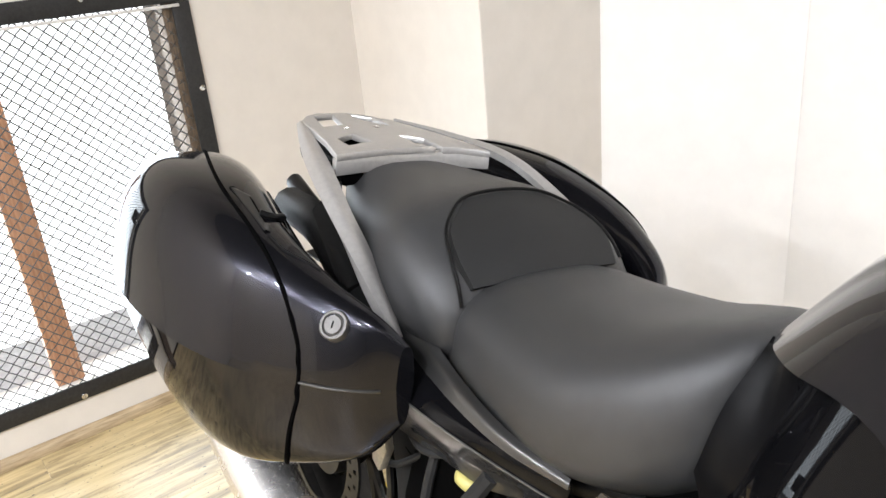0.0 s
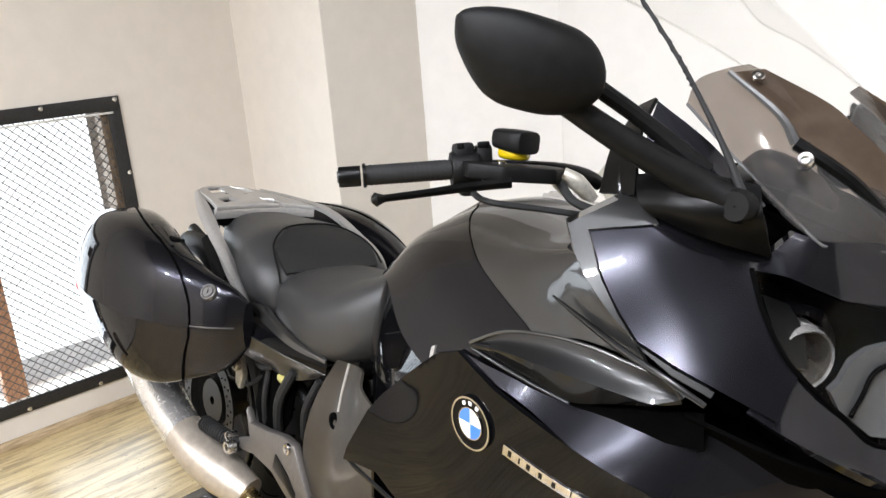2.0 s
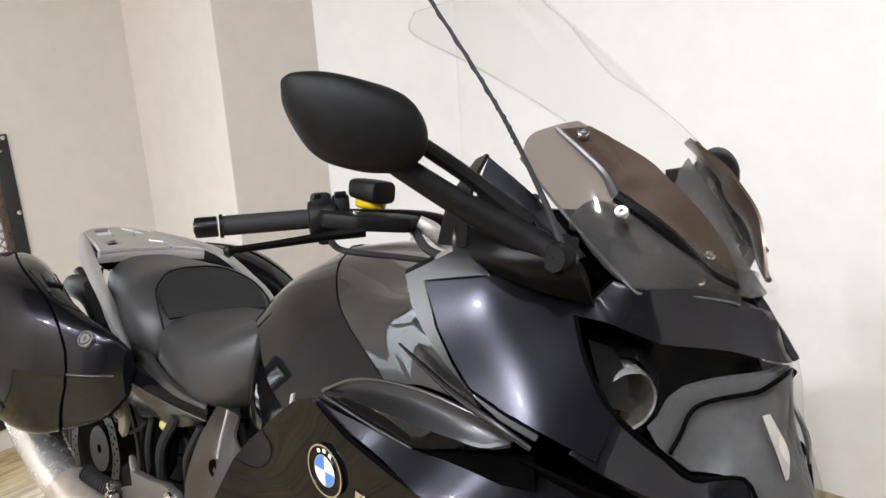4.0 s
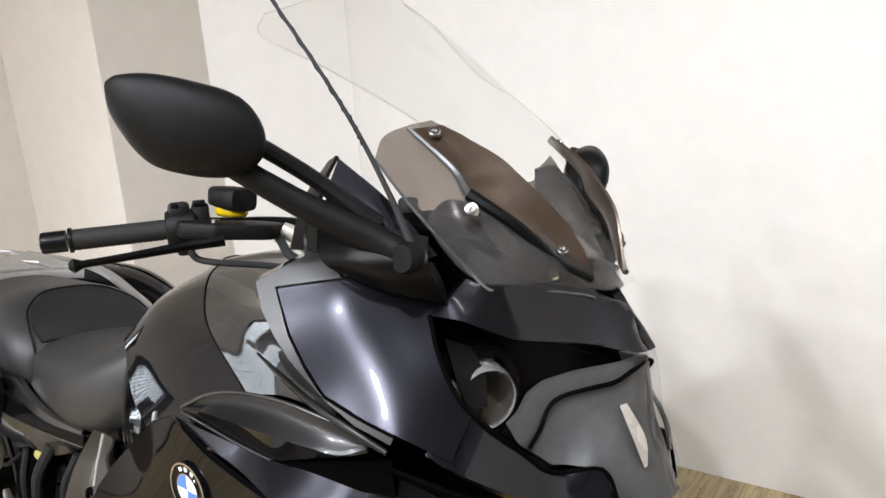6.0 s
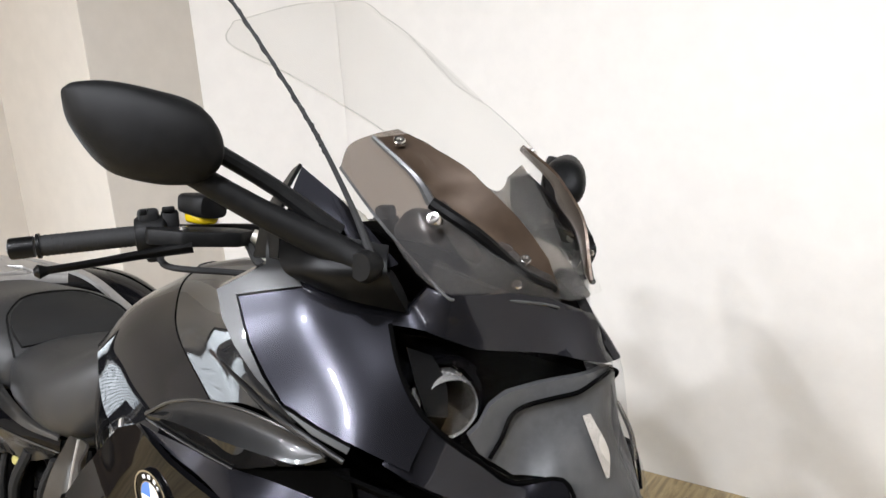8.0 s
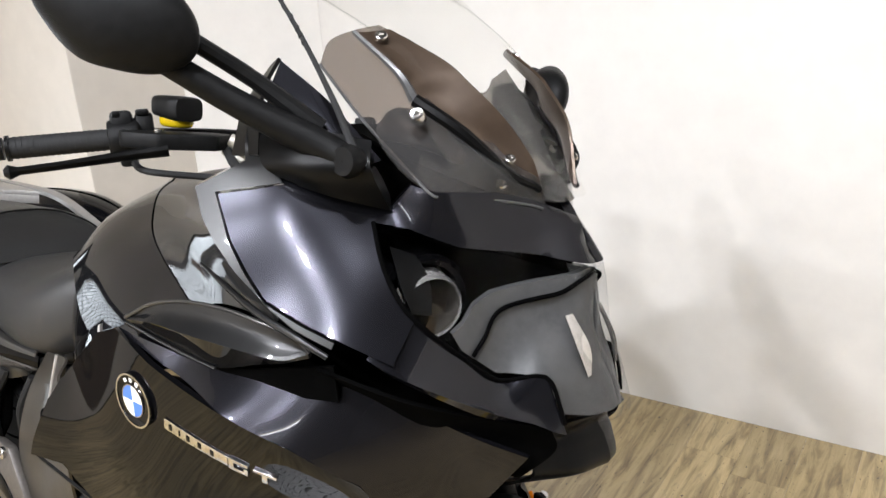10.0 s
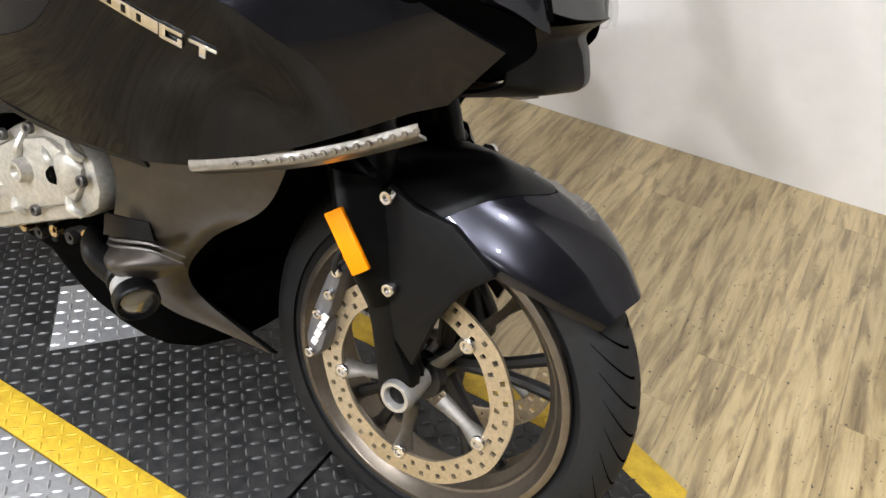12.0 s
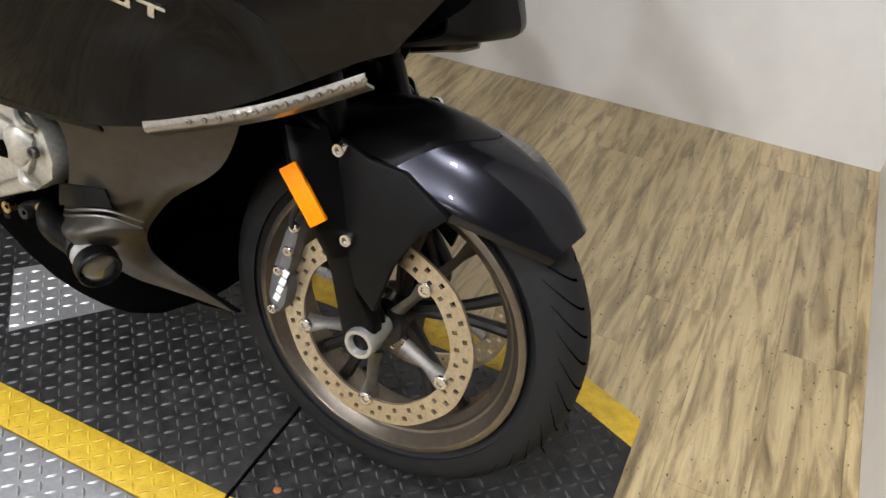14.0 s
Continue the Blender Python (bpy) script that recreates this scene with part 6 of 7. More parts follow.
outer = [(-1.737, 0.106, 0.884), (-1.62, 0.156, 0.874), (-1.509, 0.196, 0.858), (-1.404, 0.214, 0.820), (-1.303, 0.221, 0.773), (-1.236, 0.204, 0.704)]
crown = [(-1.735, 0.100, 0.890), (-1.615, 0.146, 0.883), (-1.503, 0.182, 0.869), (-1.400, 0.200, 0.829), (-1.318, 0.203, 0.782), (-1.243, 0.196, 0.708)]
inside = [(-1.733, 0.095, 0.888), (-1.61, 0.132, 0.880), (-1.496, 0.164, 0.864), (-1.399, 0.183, 0.824), (-1.335, 0.183, 0.778), (-1.250, 0.188, 0.704)]
rails = [bikepart("rack_rail", patch_bm([[(x, -w if s < 0 else w - 0.01, z) for x, w, z in r] for r in (outer, crown, inside)], 0, 0.012, 6, centre=(-1.5, 0, 0.7)), SILVER, "flat silver grab rail", None, 60) for s in BOTH]
# added plate: the shade seen through the slots, as a near-black colour
pad = bikepart("rack_pad", plate_bm([(x * 0.97 - 0.0495, (y + 0.025) * 0.9 - 0.025) for x, y in rack_out], 0.832, 0.848, 0.006, axis="z"), DARK, "near-black plate added under the rack to darken its slots")
front = rack_out[2:8]
lip = part("rack_lip", plate_bm([(x - 0.001, y) for x, y in front] + [(x - 0.014, y) for x, y in front[::-1]], 0.850, 0.876, 0.002, axis="z"), SILVER, rack)
settled.extend([rack, pad, lip] + screws + rails)
bikepart("rear_light", loft_bm([(-1.50, 0, 0.81, 0.10, 0.03), (-1.60, 0, 0.838, 0.11, 0.035), (-1.70, 0, 0.842, 0.11, 0.034), (-1.765, 0, 0.84, 0.08, 0.03), (-1.78, 0, 0.84, 0.06, 0.02)], 20, 3), PLASTIC, "black tail unit")

# panniers
CASE = [(-1.185, -0.225, 0.675, 0.012, 0.05), (-1.215, -0.255, 0.665, 0.03, 0.09), (-1.29, -0.29, 0.66, 0.047, 0.125), (-1.40, -0.315, 0.657, 0.075, 0.165), (-1.53, -0.315, 0.662, 0.107, 0.188), (-1.66, -0.302, 0.672, 0.125, 0.183), (-1.76, -0.292, 0.68, 0.11, 0.16), (-1.80, -0.285, 0.685, 0.09, 0.13), (-1.815, -0.28, 0.69, 0.05, 0.08)]
case_r = loft_bm(CASE, 112, 7, 3.4, 0.42, 3.0, 0.12)
pannier = pair("pannier", case_r, GRAPHITE, "graphite painted hard pannier", None, 11)
SEAMLINE = [(-1.72, 0.27, 0.86), (-1.60, 0.305, 0.862), (-1.50, 0.325, 0.85), (-1.401, 0.328, 0.82), (-1.311, 0.326, 0.776), (-1.275, 0.324, 0.73), (-1.266, 0.322, 0.692), (-1.266, 0.321, 0.655), (-1.275, 0.321, 0.621), (-1.31, 0.31, 0.55), (-1.35, 0.30, 0.51)]


def on_case(x, y, z):
    """The nearest place on the pannier's skin, seen from its middle."""
    s = spline(CASE, 24)
    k = int(np.argmin(abs(s[:, 0] - x)))
    _, cy, cz, hw, hh = s[k]
    a, b = (y - cy) / hw, (z - cz) / hh
    a /= 1 - 0.42 * max(0, -b) - 0.12 * max(0, b)
    e = 3.0 if b > 0 else 3.4
    q = (abs(a) ** e + abs(b) ** e) ** (1 / e)
    return np.array([x, cy + (y - cy) / q, cz + (z - cz) / q])


line = [on_case(x, -w, z) for x, w, z in spline(SEAMLINE, 4)]
pair("pannier_seam", tube_bm(line, 0.0028, 2, 8), DARK, "dark joint round the pannier lid", pannier)
low = [on_case(x, y, z) for x, y, z in [(-1.193, -0.251, 0.671), (-1.205, -0.268, 0.670), (-1.232, -0.298, 0.668), (-1.264, -0.321, 0.666)]]
# lighter grey tube in place of the light caught by the crease
part("crease", tube_bm(low, 0.0022, 6, 8), GREY_PAINT, pannier, "thin crease line, its highlight put into lighter grey")


def quad_on_case(corners, lift=0.0):
    return [on_case(*c) * (1, -1, 1) + (0, 0, lift) for c in corners]


O = [(-1.494, -0.315, 0.845), (-1.535, -0.232, 0.85), (-1.375, -0.255, 0.814), (-1.380, -0.315, 0.815)]
rim = np.array(quad_on_case(O)) * (1, -1, 1)
hole = np.array(quad_on_case([(-1.465, -0.302, 0.838), (-1.494, -0.249, 0.829), (-1.397, -0.274, 0.815), (-1.396, -0.309, 0.821)])) * (1, -1, 1)
up3, dn3 = np.array((0, 0, 0.003)), np.array((0, 0, 0.010))
frame_bm = from_faces([*(rim - up3).tolist(), *(rim + up3).tolist(), *(hole + up3).tolist(), *(hole + up3 * 0.3).tolist()], [(0, 1, 5, 4), (1, 2, 6, 5), (2, 3, 7, 6), (3, 0, 4, 7), (4, 5, 9, 8), (5, 6, 10, 9), (6, 7, 11, 10), (7, 4, 8, 11), (8, 9, 13, 12), (9, 10, 14, 13), (10, 11, 15, 14), (11, 8, 12, 15)])
grip_h = part("carry_handle", frame_bm, GREY_PAINT, pannier, "dark grey folding handle frame", 20)
part("recess_floor", from_faces((hole + up3 * 0.6).tolist(), [(0, 1, 2, 3)]), DARK, grip_h)
mid = (hole[2] + hole[3]) / 2
part("handle_bar", tube_bm([hole[3] * 0.7 + hole[0] * 0.3 + up3, mid * 0.6 + hole.mean(0) * 0.4 + up3 * 2, hole[2] * 0.6 + hole[1] * 0.4 + up3], 0.006, 4, 10), SATIN, grip_h)
for a, b in ((0, 1), (1, 2), (2, 3)):
    part("joint", tube_bm([rim[a] + up3 * 0.5, (rim[a] + rim[b]) / 2 + up3 * 0.5, rim[b] + up3 * 0.5], 0.0022, 2, 6), DARK, grip_h)
gp = [on_case(x, y, z) for x, y, z in [(-1.371, -0.315, 0.812), (-1.372, -0.258, 0.813), (-1.33, -0.266, 0.80), (-1.298, -0.279, 0.787), (-1.340, -0.309, 0.802)]]
part("side_grip", from_faces([*[(p + up3 * 0.8).tolist() for p in gp], *[(p - up3).tolist() for p in gp]], [(0, 1, 2, 3, 4), (5, 6, 1, 0), (6, 7, 2, 1), (7, 8, 3, 2), (8, 9, 4, 3), (9, 5, 0, 4)]), PLASTIC, pannier, "matt black latch flap", 20)
lk = on_case(-1.236, -0.292, 0.744)
LD = Vector((0.45, -0.72, 0.53))
lockp = part("lock", lathe_bm([(0.0005, 0.006), (0.0105, 0.006), (0.011, 0.004), (0.0125, 0.003), (0.014, 0.005), (0.0165, 0.005), (0.018, 0.003), (0.0185, -0.006)], 32, closed=False), LOCK_STEEL, pannier, "round chrome key lock")
lock_m = Matrix.Translation(tuple(lk)) @ Vector((0, 1, 0)).rotation_difference(LD).to_matrix().to_4x4()
lockp.data.transform(lock_m)
key = box_bm((-0.0042, 0.0055, -0.001), (0.0042, 0.0066, 0.001))
bmesh.ops.transform(key, matrix=lock_m, verts=key.verts)
part("key_slot", key, DARK, lockp)
RED = mat("red_reflector", (0.5, 0.02, 0.02), 0.3)
part("red_reflector", loft_bm([(-1.812, -0.34, 0.66, 0.01, 0.02), (-1.79, -0.37, 0.66, 0.018, 0.03), (-1.76, -0.392, 0.66, 0.012, 0.03), (-1.74, -0.397, 0.66, 0.005, 0.02)], 16, 3), RED, pannier, "small red reflector")
pair("pannier_carrier", tube_bm([(-1.35, -0.19, 0.72), (-1.5, -0.17, 0.77), (-1.68, -0.14, 0.76)], 0.03, 5, 12), PLASTIC)
patch("tail_cover", [[(-1.50, 0.145, 0.84), (-1.44, 0.17, 0.80), (-1.32, 0.19, 0.735), (-1.25, 0.2, 0.69)], [(-1.50, 0.19, 0.80), (-1.42, 0.205, 0.76), (-1.31, 0.22, 0.70), (-1.24, 0.215, 0.655)]], PLASTIC, bike, "matt black tail cover", sides=BOTH)

# cockpit, screen and mirrors
WING = [[(-0.197, 0.236, 1.200), (-0.196, 0.224, 1.226), (-0.177, 0.205, 1.240), (-0.161, 0.182, 1.248)], [(-0.125, 0.246, 1.148), (-0.118, 0.232, 1.166), (-0.108, 0.212, 1.188), (-0.101, 0.165, 1.218)], [(-0.034, 0.240, 1.082), (-0.028, 0.214, 1.092), (-0.02, 0.19, 1.105), (-0.01, 0.15, 1.122)], [(0.02, 0.07, 1.062), (0.02, 0.075, 1.069), (0.02, 0.08, 1.075), (0.02, 0.09, 1.088)]]
patch("smoked_wing", WING, SMOKE, bike, "smoked brown screen side wing", 0.003)
bikepart("wing_edge", tube_bm([(-0.196, -0.237, 1.200), (-0.125, -0.247, 1.148), (-0.06, -0.247, 1.101), (-0.030, -0.242, 1.078), (-0.022, -0.228, 1.076), (0.0, -0.16, 1.070), (0.022, -0.09, 1.060)], 0.0016, 6, 8), LAMP_GREY, "pale edge of the wing")
SCREEN = [[(0.02, 0.105, 1.085), (0.033, 0.055, 1.076), (0.036, 0.0, 1.073)], [(-0.06, 0.175, 1.172), (-0.035, 0.09, 1.158), (-0.03, 0.0, 1.15)], [(-0.14, 0.215, 1.238), (-0.105, 0.11, 1.235), (-0.095, 0.0, 1.23)], [(-0.25, 0.262, 1.298), (-0.20, 0.135, 1.31), (-0.185, 0.0, 1.312)], [(-0.335, 0.288, 1.335), (-0.30, 0.16, 1.375), (-0.285, 0.0, 1.39)], [(-0.36, 0.265, 1.365), (-0.35, 0.15, 1.408), (-0.34, 0.0, 1.425)]]
full_screen = [[(x, -w, z) for x, w, z in row] + [(x, w, z) for x, w, z in row[-2::-1]] for row in SCREEN]
screen = bikepart("windscreen", patch_bm(full_screen, 0, 0.003, 7, centre=(-0.5, 0, 0.9)), CLEAR, "tall clear windscreen")
screen.visible_shadow = False
ring = sheet(full_screen, 7)
SCREEN_EDGE = glass("screen_edge", (0.92, 0.92, 0.91), 0.1, 0.03, 0.2)
part("screen_edge", tube_bm([*ring[14:, 0], *ring[-1, 1:-1], *ring[:13:-1, -1]], 0.001, 1, 6, False), SCREEN_EDGE, screen, "polished edge of the screen")
half = [[(0.008, 0.090, 1.074), (0.020, 0.05, 1.068), (0.022, 0.0, 1.065)], [(-0.067, 0.150, 1.157), (-0.052, 0.08, 1.144), (-0.048, 0.0, 1.136)], [(-0.135, 0.180, 1.216), (-0.107, 0.095, 1.197), (-0.097, 0.0, 1.182)]]
full = [[(x, -w, z) for x, w, z in row] + [(x, w, z) for x, w, z in row[-2::-1]] for row in half]
bikepart("deflector", patch_bm(full, 0, 0.002, 6, centre=(-0.5, 0, 0.9)), TINT, "grey tinted deflector inside the screen")
LEAF = [[(-0.159, 0.222, 1.236), (-0.102, 0.214, 1.196), (-0.084, 0.206, 1.169), (-0.036, 0.180, 1.138), (-0.004, 0.140, 1.100), (0.017, 0.095, 1.081)], [(-0.155, 0.208, 1.238), (-0.095, 0.198, 1.197), (-0.074, 0.190, 1.174), (-0.031, 0.167, 1.145), (-0.002, 0.132, 1.108), (0.016, 0.091, 1.082)], [(-0.140, 0.188, 1.243), (-0.078, 0.168, 1.213), (-0.050, 0.160, 1.192), (-0.014, 0.143, 1.158), (0.006, 0.116, 1.121), (0.018, 0.087, 1.083)]]
LEAF_BROWN = worn(mat("brown_bracket", (0.06, 0.041, 0.028), 0.3, 0.5), (0.06, 0.041, 0.028), 0.07, 14, (0.25, 0.36))
for s in BOTH:
    sb = patch_bm(LEAF, s, 0.004, 5)
    br = bikepart("screen_bracket", sb, LEAF_BROWN, "bronze brown screen carrier")
    edge = [(x, s * (w + 0.003), z) for x, w, z in LEAF[0]]
    part("rail_cap", tube_bm(edge[:3], [0.003, 0.004, 0.006], 5, 6), LAMP_GREY, br, "grey upper end of the rail")
    part("rail", tube_bm(edge[2:], [0.0075, 0.007, 0.006, 0.004], 5, 8), SATIN, br, "black slide rail")
    part("bolt", knob_bm((-0.137, s * 0.206, 1.232), 0.007, 0.005, (0.45, s * 0.5, 0.75)), STEEL, br)
    part("bolt", knob_bm((-0.002, s * 0.142, 1.112), 0.006, 0.005, (0.45, s * 0.5, 0.75)), STEEL, br)
    if s > 0:
        continue
    kn = knob_bm((-0.063, s * 0.226, 1.150), 0.008, 0.012, (0.3, s * 0.8, 0.5))
    bikepart("wing_bolt", kn, STEEL, "bright bolt")
    bikepart("wing_bolt", knob_bm((-0.006, s * 0.150, 1.084), 0.006, 0.006, (0.5, s * 0.5, 0.7)), STEEL, "bright bolt")
    bikepart("screen_motor", loft_bm([(-0.16, s * 0.17, 1.13, 0.01, 0.01), (-0.13, s * 0.175, 1.14, 0.02, 0.02), (-0.09, s * 0.165, 1.13, 0.022, 0.016), (-0.06, s * 0.15, 1.11, 0.008, 0.008)], 14, 3), LAMP_GREY, "grey screen mechanism")
bikepart("dash", loft_bm([(-0.34, 0, 1.06, 0.10, 0.03), (-0.30, 0, 1.075, 0.17, 0.045), (-0.22, 0, 1.085, 0.18, 0.05), (-0.12, 0, 1.07, 0.17, 0.04), (-0.02, 0, 1.045, 0.1, 0.02)], 24, 4, 3), DARK, "black dash moulding")
bikepart("screen_floor", patch_bm([[(-0.22, 0.17, 1.135), (-0.22, 0.0, 1.135)], [(-0.10, 0.175, 1.10), (-0.10, 0.0, 1.105)], [(0.01, 0.09, 1.055), (0.028, 0.0, 1.052)]], -1, 0.004, 5), DARK)
bikepart("screen_floor", patch_bm([[(-0.22, 0.17, 1.135), (-0.22, 0.0, 1.135)], [(-0.10, 0.175, 1.10), (-0.10, 0.0, 1.105)], [(0.01, 0.09, 1.055), (0.028, 0.0, 1.052)]], 1, 0.004, 5), DARK)
# pillar by the mirror
patch("pillar_panel", [[(-0.192, 0.298, 1.20), (-0.13, 0.285, 1.16), (-0.075, 0.268, 1.108)], [(-0.185, 0.318, 1.17), (-0.13, 0.305, 1.14), (-0.085, 0.285, 1.10)], [(-0.178, 0.332, 1.135), (-0.14, 0.322, 1.115), (-0.10, 0.30, 1.095)]], GRAPHITE, bike, "graphite pillar panel beside the screen", sides=BOTH)
patch("pillar_trim", [[(-0.222, 0.285, 1.195), (-0.232, 0.312, 1.15), (-0.228, 0.33, 1.10)], [(-0.194, 0.30, 1.203), (-0.19, 0.325, 1.165), (-0.178, 0.338, 1.105)]], SATIN, bike, "black pillar trim", sides=BOTH)
patch("mirror_base", [[(-0.185, 0.332, 1.125), (-0.13, 0.32, 1.135), (-0.075, 0.285, 1.128)], [(-0.165, 0.342, 1.095), (-0.115, 0.338, 1.10), (-0.06, 0.30, 1.10)], [(-0.135, 0.322, 1.078), (-0.10, 0.308, 1.07), (-0.064, 0.262, 1.058)]], SATIN, bike, "black mirror mount", 0.02, sides=BOTH)
MIRROR = [(-0.522, -0.257, 1.253, 0.005, 0.006), (-0.514, -0.25, 1.243, 0.018, 0.022), (-0.49, -0.236, 1.228, 0.032, 0.040), (-0.46, -0.222, 1.221, 0.041, 0.043), (-0.432, -0.21, 1.217, 0.042, 0.040), (-0.417, -0.203, 1.213, 0.034, 0.029), (-0.409, -0.2, 1.210, 0.021, 0.015), (-0.406, -0.199, 1.209, 0.006, 0.005)]
mb = loft_bm([(a, b, c, d, e) for a, b, c, d, e in MIRROR], 28, 6, 2.2)
for v in mb.verts:
    v.co = (v.co.y, v.co.x, v.co.z)
mirror = pair("mirror", mb, PLASTIC, "matt black mirror housing on two arms")
pair("mirror_arm", tube_bm([(-0.205, -0.428, 1.190), (-0.165, -0.375, 1.155), (-0.12, -0.325, 1.125), (-0.085, -0.303, 1.108)], [0.012, 0.0135, 0.0165, 0.014], 5, 12), PLASTIC, "lower black mirror arm")
pair("mirror_arm", tube_bm([(-0.20, -0.405, 1.212), (-0.165, -0.355, 1.178), (-0.12, -0.31, 1.135)], [0.0085, 0.0085, 0.011], 5, 10), PLASTIC, "upper black mirror arm")
pair("mirror_glass", patch_bm([[(-0.262, 0.50, 1.262), (-0.252, 0.45, 1.262), (-0.235, 0.41, 1.24)], [(-0.258, 0.49, 1.225), (-0.25, 0.45, 1.205), (-0.232, 0.415, 1.20)]], -1, 0.002, 4), mat("mirror_silver", (0.8, 0.8, 0.8), 0.03, 1.0), "mirror glass")
bikepart("antenna", tube_bm([(-0.079, -0.301, 1.112), (-0.116, -0.303, 1.171), (-0.176, -0.312, 1.254), (-0.277, -0.335, 1.375), (-0.385, -0.36, 1.49)], [0.005, 0.003, 0.0022, 0.0019, 0.0016], 10, 8), RUBBER, "thin black whip antenna")
helix = [(p[0] + 0.0023 * math.cos(k * 0.9), p[1] + 0.0023 * math.sin(k * 0.9), p[2]) for k, p in enumerate(spline([(-0.145, -0.307, 1.212), (-0.176, -0.312, 1.254), (-0.277, -0.335, 1.375), (-0.385, -0.36, 1.49)], 34))]
bikepart("antenna_winding", tube_bm(helix, 0.0013, 1, 5), RUBBER)
bikepart("antenna_joint", joined(lathe_bm([(0.001, -0.02), (0.014, -0.02), (0.017, -0.012), (0.014, 0.0), (0.001, 0.004)], 18, (-0.079, -0.301, 1.108), closed=False)), PLASTIC, "round antenna foot")

# handlebars
G0, G1 = Vector((-0.566, -0.432, 1.073)), Vector((-0.500, -0.330, 1.090))
gd = (G1 - G0).normalized()
grip = pair("grip", tube_bm([G0 + gd * 0.034, G0 + gd * 0.08, G0 + gd * 0.15], [0.0130, 0.0130, 0.0130], 3, 20), RUBBER, "ribbed black rubber grip")
for k in range(16):
    q = G0 + gd * (0.04 + k * 0.0065)
    part("rib", tube_bm([q, q + gd * 0.003], 0.0136, 1, 20), RUBBER, grip)
pair("bar_end", joined(tube_bm([G0, G0 + gd * 0.002, G0 + gd * 0.028], [0.0115, 0.0135, 0.0135], 2, 24), tube_bm([G0 + gd * 0.031, G0 + gd * 0.035], 0.0158, 1, 24)), SATIN, "black bar end weight")
pair("bar_cap", knob_bm(tuple(G0 - gd * 0.0005), 0.008, 0.002, tuple(-gd)), LAMP_GREY)
axis_q = Vector((1, 0, 0)).rotation_difference(gd).to_matrix().to_4x4()
BM = Matrix.Translation(G0 + gd * 0.168) @ axis_q
sw = joined(tube_bm([G0 + gd * 0.146, G0 + gd * 0.150, G0 + gd * 0.180, G0 + gd * 0.186], [0.018, 0.024, 0.024, 0.018], 3, 18), box_bm((-0.017, -0.016, 0.006), (0.010, 0.016, 0.034), 0.006, BM), box_bm((-0.012, -0.014, -0.036), (0.010, 0.012, 0.0), 0.005, BM), box_bm((0.012, -0.013, -0.004), (0.034, 0.015, 0.030), 0.005, BM))
swp = pair("switch_housing", sw, PLASTIC, "black switch housing")
for a, b, c, d in ((-0.014, -0.004, -0.018, 0.012), (0.014, 0.030, -0.016, 0.012), (-0.010, 0.006, 0.012, 0.022)):
    part("button", box_bm((a, c, 0.026 if c < 0 else 0.010), (b, c + 0.008, 0.034 if c < 0 else 0.024), 0.002, BM), SATIN, swp)
pair("throttle_cable", tube_bm([G0 + gd * 0.17 + Vector((0.01, 0.0, -0.03)), (-0.42, -0.30, 1.06), (-0.38, -0.24, 1.055), (-0.33, -0.18, 1.05)], 0.0045, 5, 8), RUBBER)
pair("bar", tube_bm([G0 + gd * 0.18, (-0.45, -0.25, 1.10), (-0.42, -0.16, 1.10), (-0.41, -0.08, 1.085)], 0.011, 4, 14), SATIN, "black handlebar")
mc = plate_bm([(-0.475, -0.305), (-0.44, -0.325), (-0.40, -0.30), (-0.37, -0.235), (-0.385, -0.20), (-0.42, -0.205), (-0.45, -0.25)], 1.088, 1.108, 0.004, axis="z")
mcp = pair("master_cylinder", mc, PLASTIC, "black brake master cylinder")
part("bolt", knob_bm((-0.42, -0.285, 1.108), 0.006, 0.004, (0, 0, 1)), STEEL, mcp)
pair("lever", tube_bm([(-0.40, -0.285, 1.088), (-0.43, -0.33, 1.078), (-0.45, -0.385, 1.068), (-0.466, -0.437, 1.060)], [0.010, 0.008, 0.0065, 0.006], 6, 10, squash=0.7), SATIN, "black brake lever")
pair("lever_ball", tube_bm([(-0.4645, -0.434, 1.0605), (-0.468, -0.443, 1.059), (-0.470, -0.448, 1.058)], [0.005, 0.009, 0.004], 3, 10), SATIN)
resv_lower = loft_bm([(-0.450, -0.245, 1.133, 0.010, 0.010), (-0.443, -0.243, 1.134, 0.022, 0.014), (-0.405, -0.238, 1.134, 0.022, 0.014), (-0.394, -0.236, 1.133, 0.010, 0.010)], 20, 3, 3.2)
bmesh.ops.transform(resv_lower, matrix=Matrix.Translation((-0.43, -0.25, 1.132)) @ Matrix.Diagonal((0.6, 0.7, 0.8, 1)) @ Matrix.Translation((0.42, 0.24, -1.144)), verts=resv_lower.verts)
bikepart("fluid_reservoir", resv_lower, YELLOW_FLUID, "amber fluid reservoir with black lid")
lid = loft_bm([(-0.462, -0.245, 1.153, 0.014, 0.012), (-0.456, -0.244, 1.153, 0.03, 0.0165), (-0.392, -0.238, 1.150, 0.032, 0.019), (-0.384, -0.237, 1.150, 0.016, 0.014)], 24, 3, 4)
bmesh.ops.transform(lid, matrix=Matrix.Translation((-0.43, -0.25, 1.132)) @ Matrix.Diagonal((0.6, 0.7, 0.8, 1)) @ Matrix.Translation((0.42, 0.24, -1.144)), verts=lid.verts)
bikepart("reservoir_lid", lid, PLASTIC, "black reservoir lid")
